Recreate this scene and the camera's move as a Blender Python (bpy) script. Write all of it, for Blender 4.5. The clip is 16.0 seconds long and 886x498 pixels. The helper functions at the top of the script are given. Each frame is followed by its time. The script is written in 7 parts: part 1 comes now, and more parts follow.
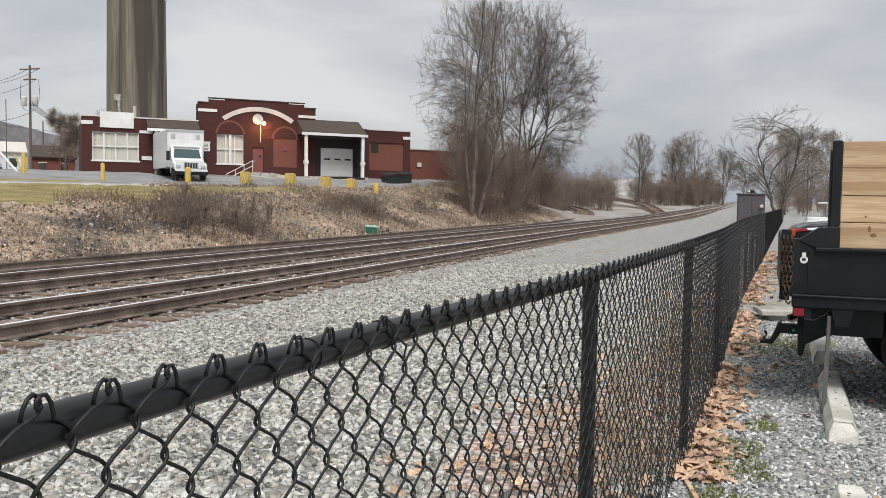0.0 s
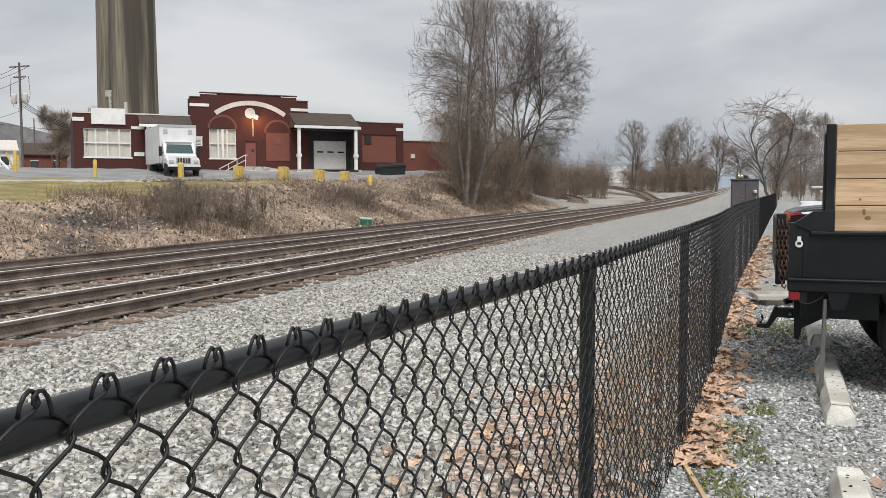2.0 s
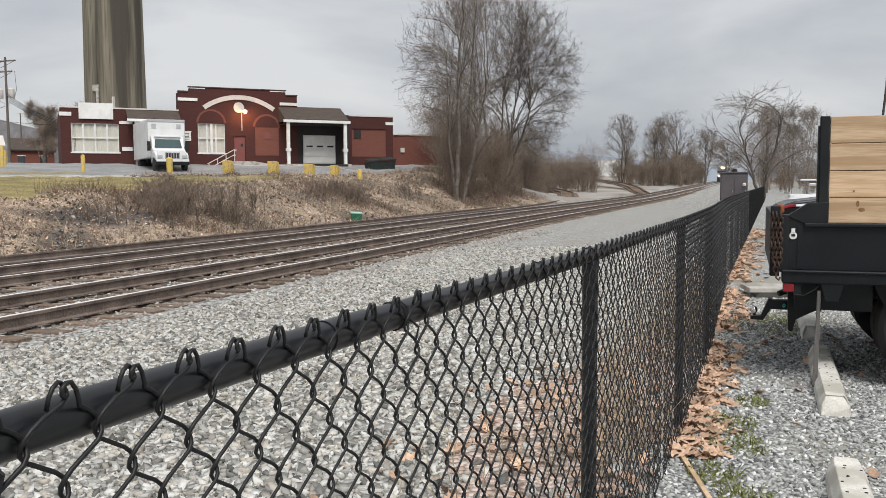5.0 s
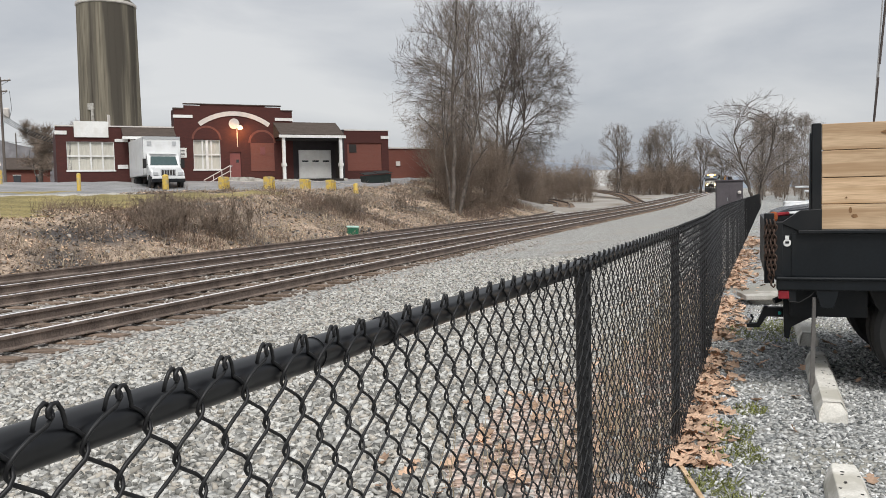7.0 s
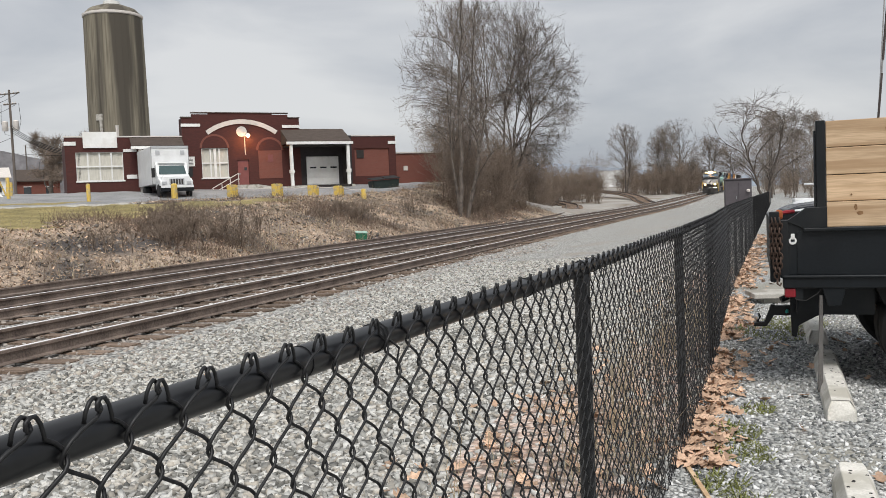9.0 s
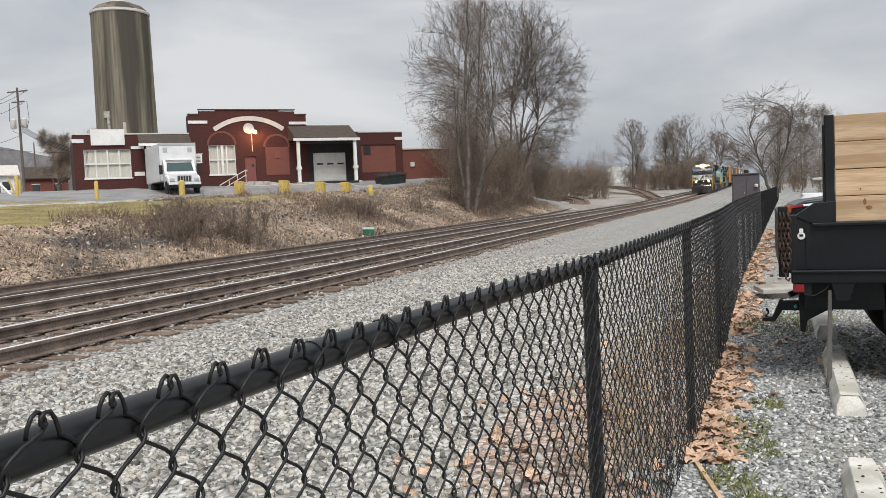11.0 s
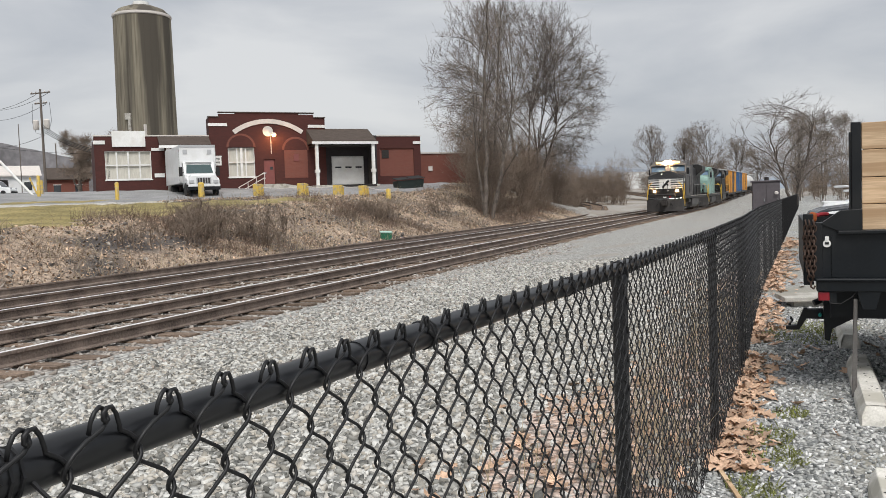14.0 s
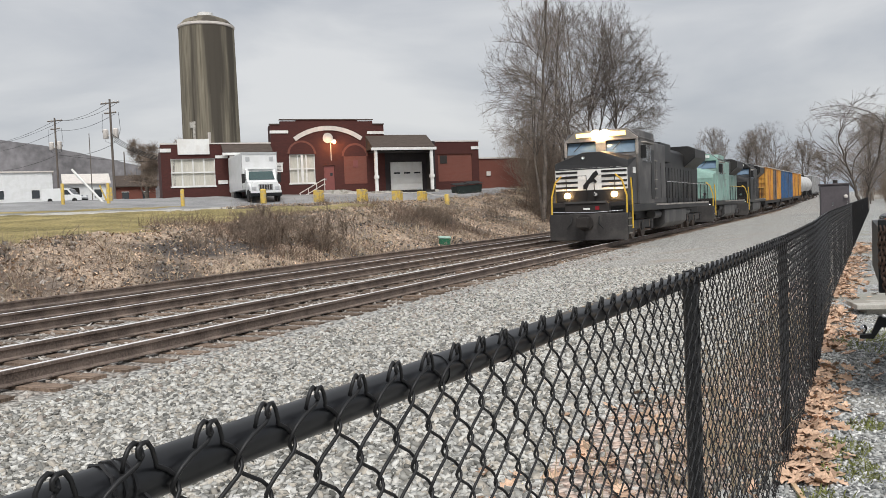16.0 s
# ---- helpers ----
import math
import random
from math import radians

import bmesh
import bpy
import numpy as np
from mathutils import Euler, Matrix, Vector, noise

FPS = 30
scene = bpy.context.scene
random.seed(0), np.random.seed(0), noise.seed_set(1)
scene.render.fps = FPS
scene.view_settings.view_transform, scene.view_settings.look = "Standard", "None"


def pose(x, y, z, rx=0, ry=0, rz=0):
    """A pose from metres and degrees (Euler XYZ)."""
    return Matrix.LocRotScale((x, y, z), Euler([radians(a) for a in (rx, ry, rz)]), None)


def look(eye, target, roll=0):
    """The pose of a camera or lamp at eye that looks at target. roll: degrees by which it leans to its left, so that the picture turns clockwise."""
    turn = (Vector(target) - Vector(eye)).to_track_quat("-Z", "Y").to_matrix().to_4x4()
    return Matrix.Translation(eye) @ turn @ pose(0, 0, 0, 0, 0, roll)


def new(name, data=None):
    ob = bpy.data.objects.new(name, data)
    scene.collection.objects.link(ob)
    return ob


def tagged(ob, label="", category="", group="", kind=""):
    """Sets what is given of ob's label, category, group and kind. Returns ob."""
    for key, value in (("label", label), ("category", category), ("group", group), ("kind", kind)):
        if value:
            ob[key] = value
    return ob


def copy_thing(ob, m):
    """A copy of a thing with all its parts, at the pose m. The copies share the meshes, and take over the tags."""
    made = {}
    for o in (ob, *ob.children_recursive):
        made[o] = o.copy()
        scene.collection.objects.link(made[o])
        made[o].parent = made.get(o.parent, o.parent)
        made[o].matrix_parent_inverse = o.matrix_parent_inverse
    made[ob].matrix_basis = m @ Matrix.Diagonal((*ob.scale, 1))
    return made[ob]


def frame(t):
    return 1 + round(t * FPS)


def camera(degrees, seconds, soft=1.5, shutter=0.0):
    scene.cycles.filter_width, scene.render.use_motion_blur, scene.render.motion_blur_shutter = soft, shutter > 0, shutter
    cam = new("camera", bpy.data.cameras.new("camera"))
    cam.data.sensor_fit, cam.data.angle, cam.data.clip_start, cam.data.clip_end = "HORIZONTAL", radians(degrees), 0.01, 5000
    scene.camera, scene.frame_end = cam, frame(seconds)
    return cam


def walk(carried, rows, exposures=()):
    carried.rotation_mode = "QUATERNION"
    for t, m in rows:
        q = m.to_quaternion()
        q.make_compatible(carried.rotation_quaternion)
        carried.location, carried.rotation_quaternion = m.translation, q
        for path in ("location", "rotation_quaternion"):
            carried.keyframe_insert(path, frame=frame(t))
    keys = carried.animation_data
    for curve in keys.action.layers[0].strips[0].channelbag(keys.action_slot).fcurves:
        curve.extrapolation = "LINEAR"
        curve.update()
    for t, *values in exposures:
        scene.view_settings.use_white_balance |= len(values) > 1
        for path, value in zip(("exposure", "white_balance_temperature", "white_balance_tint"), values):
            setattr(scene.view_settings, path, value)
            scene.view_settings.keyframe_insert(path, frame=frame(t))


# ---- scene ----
cam = camera(55.5, 16.0, soft=0.6)
PATH = [
    (0.0, 0.0074, -0.0054, 1.4234, 86.706, -0.852, 19.959),
    (0.5, 0.0049, -0.0042, 1.4206, 86.530, -0.639, 19.054),
    (1.0, 0.0029, -0.0020, 1.4212, 86.328, -0.285, 19.181),
    (1.5, 0.0000, 0.0000, 1.4200, 86.200, 0.000, 19.440),
    (2.0, 0.0010, 0.0009, 1.4192, 86.090, 0.157, 19.556),
    (2.5, -0.0056, 0.0001, 1.4179, 85.955, 0.191, 19.542),
    (3.0, -0.0181, 0.0024, 1.4149, 85.796, 0.090, 19.422),
    (3.5, -0.0327, 0.0061, 1.4125, 85.631, 0.037, 19.289),
    (4.0, -0.0382, -0.0008, 1.4127, 85.531, 0.063, 19.147),
    (6.5, -0.0381, -0.0059, 1.4149, 86.286, 0.970, 18.488),
    (7.0, -0.0219, -0.0071, 1.4162, 86.537, 1.275, 18.590),
    (7.5, -0.0070, -0.0020, 1.4173, 86.734, 1.633, 18.711),
    (8.0, 0.0105, 0.0026, 1.4197, 86.852, 1.972, 18.833),
    (10.5, 0.0122, -0.0055, 1.4189, 86.601, 2.619, 19.451),
    (11.0, 0.0100, -0.0047, 1.4191, 86.561, 2.525, 19.638),
    (11.5, 0.0043, -0.0037, 1.4186, 86.568, 2.375, 19.804),
    (12.0, -0.0024, -0.0076, 1.4181, 86.644, 2.285, 20.018),
    (12.5, -0.0111, -0.0079, 1.4184, 86.763, 2.229, 20.230),
    (13.0, -0.0152, -0.0147, 1.4197, 86.850, 2.139, 20.424),
    (13.5, -0.0211, -0.0186, 1.4186, 86.900, 2.068, 20.603),
    (14.0, -0.0272, -0.0188, 1.4171, 86.902, 1.963, 20.795),
    (14.5, -0.0352, -0.0193, 1.4189, 86.928, 1.892, 21.077),
    (15.0, -0.0406, -0.0224, 1.4196, 87.034, 1.861, 21.684),
    (15.5, -0.0453, -0.0306, 1.4208, 87.138, 1.994, 23.205),
    (16.0, -0.0539, -0.0399, 1.4318, 87.384, 2.201, 24.724),
]
walk(cam, [(t, pose(*p)) for t, *p in PATH])

# ---- light ----
world = bpy.data.worlds.new("overcast_sky")
scene.world = world
world.use_nodes = True
wn, wl = world.node_tree.nodes, world.node_tree.links
wn.clear()
w_out = wn.new("ShaderNodeOutputWorld")
w_bg = wn.new("ShaderNodeBackground")
w_sky = wn.new("ShaderNodeTexSky")
w_sky.sky_type, w_sky.sun_disc = "NISHITA", False
w_sky.sun_elevation, w_sky.sun_rotation = radians(55), radians(150)
w_sky.air_density, w_sky.dust_density = 1.0, 3.0
w_scale = wn.new("ShaderNodeMix")
w_scale.data_type, w_scale.blend_type = "RGBA", "MULTIPLY"
w_scale.inputs[0].default_value = 1.0
w_scale.inputs[7].default_value = (0.10, 0.10, 0.10, 1)
w_co = wn.new("ShaderNodeTexCoord")
w_map = wn.new("ShaderNodeMapping")
w_map.inputs["Scale"].default_value = (1.1, 1.1, 4.2)
w_map.inputs["Location"].default_value = (0.35, 0.1, 0.0)
w_noise = wn.new("ShaderNodeTexNoise")
w_noise.inputs["Scale"].default_value = 1.7
w_noise.inputs["Detail"].default_value = 7
w_noise.inputs["Roughness"].default_value = 0.5
w_noise.inputs["Distortion"].default_value = 0.35
w_ramp = wn.new("ShaderNodeValToRGB")
w_ramp.color_ramp.elements[0].position = 0.36
w_ramp.color_ramp.elements[0].color = (0.33, 0.355, 0.395, 1)
w_ramp.color_ramp.elements[1].position = 0.66
w_ramp.color_ramp.elements[1].color = (0.60, 0.605, 0.61, 1)
w_mid = w_ramp.color_ramp.elements.new(0.5)
w_mid.color = (0.45, 0.465, 0.49, 1)
w_mix = wn.new("ShaderNodeMix")
w_mix.data_type = "RGBA"
w_mix.inputs[0].default_value = 0.9
wl.new(w_co.outputs["Generated"], w_map.inputs["Vector"])
wl.new(w_map.outputs["Vector"], w_noise.inputs["Vector"])
wl.new(w_noise.outputs["Fac"], w_ramp.inputs["Fac"])
wl.new(w_sky.outputs["Color"], w_scale.inputs[6])
wl.new(w_scale.outputs[2], w_mix.inputs[6])
wl.new(w_ramp.outputs["Color"], w_mix.inputs[7])
wl.new(w_mix.outputs[2], w_bg.inputs["Color"])
w_bg.inputs["Strength"].default_value = 1.0
wl.new(w_bg.outputs["Background"], w_out.inputs["Surface"])

sun = new("sun", bpy.data.lights.new("sun", "SUN"))
sun.data.energy, sun.data.angle, sun.data.color = 2.5, radians(30), (1.0, 0.975, 0.945)
sun.matrix_world = look((0, 0, 50), (-18, 30, 0))


scene.view_settings.exposure = 0.31


# ---- materials ----
def mat(name, base, rough=0.8, metal=0.0, var=0.25, scale=6.0, fine=60.0, bump=0.25, dist=0.01, tint=None, rand=0.0, spec=0.4, coord="Object", stretch=(1, 1, 1), stain=None, stain_scale=0.8):
    """Two scales of colour variation, grain bump, optional second colour in patches and random change from piece to piece."""
    m = bpy.data.materials.new(name)
    m.use_nodes = True
    n, l = m.node_tree.nodes, m.node_tree.links
    b = n["Principled BSDF"]
    b.inputs["Roughness"].default_value = rough
    b.inputs["Metallic"].default_value = metal
    b.inputs["Specular IOR Level"].default_value = spec
    co = n.new("ShaderNodeTexCoord")
    mp = n.new("ShaderNodeMapping")
    mp.inputs["Scale"].default_value = stretch
    l.new(co.outputs[coord], mp.inputs["Vector"])
    big, small = n.new("ShaderNodeTexNoise"), n.new("ShaderNodeTexNoise")
    big.inputs["Scale"].default_value, small.inputs["Scale"].default_value = scale, fine
    big.inputs["Detail"].default_value, small.inputs["Detail"].default_value = 4, 3
    for t in (big, small):
        l.new(mp.outputs["Vector"], t.inputs["Vector"])
    add = n.new("ShaderNodeMath")
    add.operation = "ADD"
    l.new(big.outputs["Fac"], add.inputs[0])
    l.new(small.outputs["Fac"], add.inputs[1])
    half = n.new("ShaderNodeMath")
    half.operation = "MULTIPLY"
    half.inputs[1].default_value = 0.5
    l.new(add.outputs[0], half.inputs[0])
    ramp = n.new("ShaderNodeValToRGB")
    e = ramp.color_ramp.elements
    other = tint or base
    e[0].position, e[1].position = 0.34, 0.66
    e[0].color = (*[c * (1 - var) for c in base], 1)
    e[1].color = (*[min(1, c * (1 + var)) for c in other], 1)
    l.new(half.outputs[0], ramp.inputs["Fac"])
    colour = ramp.outputs["Color"]
    if stain:
        st = n.new("ShaderNodeTexNoise")
        st.inputs["Scale"].default_value, st.inputs["Detail"].default_value = stain_scale, 6
        l.new(mp.outputs["Vector"], st.inputs["Vector"])
        sr = n.new("ShaderNodeValToRGB")
        sr.color_ramp.elements[0].position, sr.color_ramp.elements[1].position = 0.48, 0.62
        l.new(st.outputs["Fac"], sr.inputs["Fac"])
        mx = n.new("ShaderNodeMix")
        mx.data_type = "RGBA"
        l.new(sr.outputs["Color"], mx.inputs[0])
        l.new(colour, mx.inputs[6])
        mx.inputs[7].default_value = (*stain, 1)
        colour = mx.outputs[2]
    if rand:
        info = n.new("ShaderNodeObjectInfo")
        geo = n.new("ShaderNodeNewGeometry")
        sm = n.new("ShaderNodeMath")
        sm.operation = "ADD"
        l.new(info.outputs["Random"], sm.inputs[0])
        l.new(geo.outputs["Random Per Island"], sm.inputs[1])
        fr = n.new("ShaderNodeMath")
        fr.operation = "FRACT"
        l.new(sm.outputs[0], fr.inputs[0])
        rg = n.new("ShaderNodeMapRange")
        rg.inputs["To Min"].default_value, rg.inputs["To Max"].default_value = 1 - rand, 1 + rand
        l.new(fr.outputs[0], rg.inputs["Value"])
        hv = n.new("ShaderNodeHueSaturation")
        l.new(rg.outputs["Result"], hv.inputs["Value"])
        l.new(colour, hv.inputs["Color"])
        colour = hv.outputs["Color"]
    l.new(colour, b.inputs["Base Color"])
    if bump:
        bp = n.new("ShaderNodeBump")
        bp.inputs["Strength"].default_value, bp.inputs["Distance"].default_value = bump, dist
        l.new(half.outputs[0], bp.inputs["Height"])
        l.new(bp.outputs["Normal"], b.inputs["Normal"])
    return m


def stone_ground(name, colours, size, bump=1.0, patch=None, patch_scale=0.5, patch_lo=0.5, patch_hi=0.62):
    """Loose stones: a cell pattern with a colour for each stone, and shade painted into the gaps between."""
    m = bpy.data.materials.new(name)
    m.use_nodes = True
    n, l = m.node_tree.nodes, m.node_tree.links
    b = n["Principled BSDF"]
    b.inputs["Roughness"].default_value = 0.9
    co = n.new("ShaderNodeTexCoord")
    v = n.new("ShaderNodeTexVoronoi")
    v.inputs["Scale"].default_value = 1 / size
    l.new(co.outputs["Object"], v.inputs["Vector"])
    sep = n.new("ShaderNodeSeparateColor")
    l.new(v.outputs["Color"], sep.inputs["Color"])
    ramp = n.new("ShaderNodeValToRGB")
    e = ramp.color_ramp.elements
    e[0].color, e[1].color = (*colours[0], 1), (*colours[-1], 1)
    for k, c in enumerate(colours[1:-1], 1):
        e.new(k / (len(colours) - 1)).color = (*c, 1)
    l.new(sep.outputs["Red"], ramp.inputs["Fac"])
    # Base colour drops towards the cell edges, as shade between stones.
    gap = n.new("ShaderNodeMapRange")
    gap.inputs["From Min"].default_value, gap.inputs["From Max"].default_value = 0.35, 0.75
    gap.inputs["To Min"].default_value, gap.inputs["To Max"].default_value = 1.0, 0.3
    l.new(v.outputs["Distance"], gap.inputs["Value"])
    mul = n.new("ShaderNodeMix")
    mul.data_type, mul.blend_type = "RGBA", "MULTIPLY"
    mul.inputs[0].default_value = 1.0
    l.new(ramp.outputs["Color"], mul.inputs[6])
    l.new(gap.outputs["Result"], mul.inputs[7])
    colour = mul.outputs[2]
    big = n.new("ShaderNodeTexNoise")
    big.inputs["Scale"].default_value, big.inputs["Detail"].default_value = patch_scale, 6
    l.new(co.outputs["Object"], big.inputs["Vector"])
    if patch:
        pr = n.new("ShaderNodeMapRange")
        pr.inputs["From Min"].default_value, pr.inputs["From Max"].default_value = patch_lo, patch_hi
        l.new(big.outputs["Fac"], pr.inputs["Value"])
        mx = n.new("ShaderNodeMix")
        mx.data_type = "RGBA"
        l.new(pr.outputs["Result"], mx.inputs[0])
        l.new(colour, mx.inputs[6])
        mx.inputs[7].default_value = (*patch, 1)
        colour = mx.outputs[2]
    l.new(colour, b.inputs["Base Color"])
    bp = n.new("ShaderNodeBump")
    bp.inputs["Strength"].default_value, bp.inputs["Distance"].default_value = bump, size * 0.5
    bp.invert = True
    l.new(v.outputs["Distance"], bp.inputs["Height"])
    l.new(bp.outputs["Normal"], b.inputs["Normal"])
    return m


def glow(name, colour, strength):
    m = bpy.data.materials.new(name)
    m.use_nodes = True
    b = m.node_tree.nodes["Principled BSDF"]
    b.inputs["Base Color"].default_value = (*colour, 1)
    b.inputs["Emission Color"].default_value = (*colour, 1)
    b.inputs["Emission Strength"].default_value = strength
    return m


def brick_mat(name, c1, c2, mortar, rough=0.85):
    """Brickwork too far off for its courses to be told apart singly."""
    m = mat(name, c1, rough, var=0.2, scale=0.7, fine=14, bump=0.15, tint=c2)
    n, l = m.node_tree.nodes, m.node_tree.links
    co = n.new("ShaderNodeTexCoord")
    mp = n.new("ShaderNodeMapping")
    mp.inputs["Rotation"].default_value = (radians(90), 0, 0)
    l.new(co.outputs["Object"], mp.inputs["Vector"])
    t = n.new("ShaderNodeTexBrick")
    t.inputs["Scale"].default_value = 1.0
    t.inputs["Brick Width"].default_value, t.inputs["Row Height"].default_value = 0.21, 0.072
    t.inputs["Mortar Size"].default_value = 0.008
    t.inputs["Color1"].default_value, t.inputs["Color2"].default_value = (*c1, 1), (*c2, 1)
    t.inputs["Mortar"].default_value = (*mortar, 1)
    l.new(mp.outputs["Vector"], t.inputs["Vector"])
    mx = n.new("ShaderNodeMix")
    mx.data_type = "RGBA"
    mx.inputs[0].default_value = 0.6
    b = n["Principled BSDF"]
    old = b.inputs["Base Color"].links[0].from_socket
    l.new(old, mx.inputs[6])
    l.new(t.outputs["Color"], mx.inputs[7])
    l.new(mx.outputs[2], b.inputs["Base Color"])
    return m


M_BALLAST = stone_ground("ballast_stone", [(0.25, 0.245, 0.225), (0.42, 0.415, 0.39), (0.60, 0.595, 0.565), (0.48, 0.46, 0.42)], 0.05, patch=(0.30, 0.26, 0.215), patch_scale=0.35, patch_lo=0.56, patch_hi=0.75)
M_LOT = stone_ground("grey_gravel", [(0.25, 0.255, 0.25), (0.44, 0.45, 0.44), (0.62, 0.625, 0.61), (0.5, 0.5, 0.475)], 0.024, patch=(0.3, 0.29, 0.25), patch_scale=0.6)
M_BANK = mat("leaf_littered_soil", (0.19, 0.14, 0.105), 0.95, var=0.6, scale=1.4, fine=11, bump=1.0, dist=0.1, tint=(0.40, 0.315, 0.24), stain=(0.085, 0.075, 0.07), stain_scale=0.35)
M_GRASS = mat("winter_lawn", (0.16, 0.14, 0.05), 0.95, var=0.4, scale=0.5, fine=12, bump=0.6, dist=0.04, tint=(0.28, 0.225, 0.095))
M_ASPHALT = mat("worn_asphalt", (0.20, 0.20, 0.205), 0.9, var=0.25, scale=0.4, fine=20, bump=0.2, tint=(0.28, 0.28, 0.277))
M_FIELD = mat("pale_gravel_field", (0.34, 0.32, 0.29), 0.95, var=0.35, scale=0.12, fine=2, bump=0.4, dist=0.1, stain=(0.2, 0.16, 0.12), stain_scale=0.06)
M_CONCRETE = mat("weathered_concrete", (0.42, 0.40, 0.36), 0.9, var=0.2, scale=5, fine=70, bump=0.25, tint=(0.5, 0.48, 0.44), stain=(0.3, 0.28, 0.24), stain_scale=3)
M_RUST = mat("rusty_rail_steel", (0.12, 0.09, 0.075), 0.7, 0.1, var=0.4, scale=3, fine=40, bump=0.2, tint=(0.19, 0.15, 0.125))
# Near-white, mostly diffuse colour stands in for the sky's gleam on polished steel.
M_RAILTOP = mat("polished_rail_head", (0.86, 0.85, 0.84), 0.38, 0.25, var=0.12, scale=3, fine=30, bump=0.02, stretch=(20, 0.5, 1))
M_TIE = mat("creosoted_timber", (0.085, 0.06, 0.045), 0.92, var=0.5, scale=3, fine=30, bump=0.5, tint=(0.19, 0.14, 0.105), rand=0.35, stretch=(1, 6, 1))
M_VINYL = mat("black_vinyl_coating", (0.009, 0.0095, 0.011), 0.33, var=0.3, scale=8, fine=90, bump=0.06, dist=0.002, spec=0.5)
M_WIRE = mat("black_coated_wire", (0.011, 0.011, 0.012), 0.5, var=0.3, scale=30, fine=200, bump=0.0)
M_BRICK = brick_mat("dark_red_painted_brick", (0.088, 0.026, 0.021), (0.06, 0.019, 0.016), (0.05, 0.02, 0.018))
M_BRICK2 = brick_mat("faded_red_brick", (0.20, 0.07, 0.05), (0.155, 0.05, 0.037), (0.17, 0.1, 0.08))
M_WHITE = mat("white_paint", (0.78, 0.78, 0.76), 0.6, var=0.08, scale=2, fine=20, bump=0.05, stain=(0.72, 0.71, 0.68), stain_scale=1.5)
M_STONE = mat("pale_cut_stone", (0.62, 0.58, 0.54), 0.8, var=0.12, scale=3, fine=30, bump=0.1)
M_SHINGLE = mat("dark_brown_roof_shingle", (0.075, 0.058, 0.048), 0.9, var=0.3, scale=2, fine=14, bump=0.4, stretch=(1, 1, 5))
M_DARK = mat("dark_interior", (0.03, 0.026, 0.024), 0.8, var=0.2, bump=0)
M_DOORRED = mat("red_painted_door", (0.19, 0.065, 0.06), 0.6, var=0.1, scale=3, fine=20, bump=0.05)
M_YELLOW = mat("chipped_yellow_paint", (0.62, 0.43, 0.09), 0.7, var=0.2, scale=4, fine=30, bump=0.1, stain=(0.4, 0.33, 0.2), stain_scale=4)
M_CURTAIN = mat("pale_window_blind", (0.62, 0.6, 0.53), 0.8, var=0.12, scale=2, fine=8, bump=0, stretch=(6, 1, 0.4))
M_SILO = mat("stained_silo_concrete", (0.17, 0.15, 0.115), 0.95, var=0.3, scale=0.5, fine=5, bump=0.2, tint=(0.25, 0.225, 0.17), stretch=(1, 1, 0.045), stain=(0.075, 0.066, 0.053), stain_scale=0.5)
M_WOODPOLE = mat("grey_pole_timber", (0.13, 0.11, 0.095), 0.9, var=0.3, scale=2, fine=20, bump=0.3, stretch=(4, 4, 0.3))
M_BARK = mat("grey_brown_bark", (0.085, 0.07, 0.06), 0.95, var=0.4, scale=4, fine=20, bump=0.4, tint=(0.15, 0.128, 0.11))
M_TWIG = mat("bare_twigs", (0.13, 0.105, 0.088), 0.95, var=0.35, scale=0.5, fine=4, bump=0, tint=(0.22, 0.185, 0.158))
M_BRUSH = mat("dry_brush", (0.145, 0.108, 0.084), 0.95, var=0.4, scale=0.4, fine=4, bump=0, tint=(0.26, 0.205, 0.16))
M_PALEGRASS = mat("dry_grass", (0.36, 0.29, 0.19), 0.95, var=0.3, scale=0.4, fine=4, bump=0, tint=(0.48, 0.4, 0.28))
M_LEAF = mat("fallen_oak_leaf", (0.40, 0.255, 0.165), 0.85, var=0.25, scale=8, fine=50, bump=0.1, rand=0.4, tint=(0.55, 0.38, 0.27))
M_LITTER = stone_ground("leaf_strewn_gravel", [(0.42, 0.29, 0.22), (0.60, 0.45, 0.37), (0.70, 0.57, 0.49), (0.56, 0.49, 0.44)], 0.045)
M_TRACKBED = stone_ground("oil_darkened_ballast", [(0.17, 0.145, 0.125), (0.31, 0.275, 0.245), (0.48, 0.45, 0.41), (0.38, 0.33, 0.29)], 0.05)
M_MOSS = mat("moss", (0.24, 0.26, 0.08), 0.95, var=0.4, scale=6, fine=60, bump=0.8, dist=0.02)
# Aerial haze over the far ridge is mixed into this blue base colour.
M_HILL = mat("haze_coloured_wooded_hill", (0.40, 0.46, 0.54), 1.0, var=0.1, scale=0.004, fine=0.03, bump=0, spec=0)
M_HILL2 = mat("near_wooded_hill", (0.22, 0.215, 0.225), 1.0, var=0.35, scale=0.012, fine=0.12, bump=0, spec=0)
M_BLACK = mat("black_painted_steel", (0.006, 0.008, 0.010), 0.42, var=0.3, scale=3, fine=50, bump=0.05, spec=0.3, stain=(0.014, 0.015, 0.016), stain_scale=2)
M_TYRE = mat("tyre_rubber", (0.02, 0.02, 0.02), 0.85, var=0.2, bump=0.1)
M_CHROME = mat("chrome", (0.7, 0.7, 0.7), 0.15, 1.0, var=0.05, bump=0)
M_GLASS = mat("dark_window_glass", (0.03, 0.035, 0.04), 0.06, var=0.1, bump=0, spec=0.8)
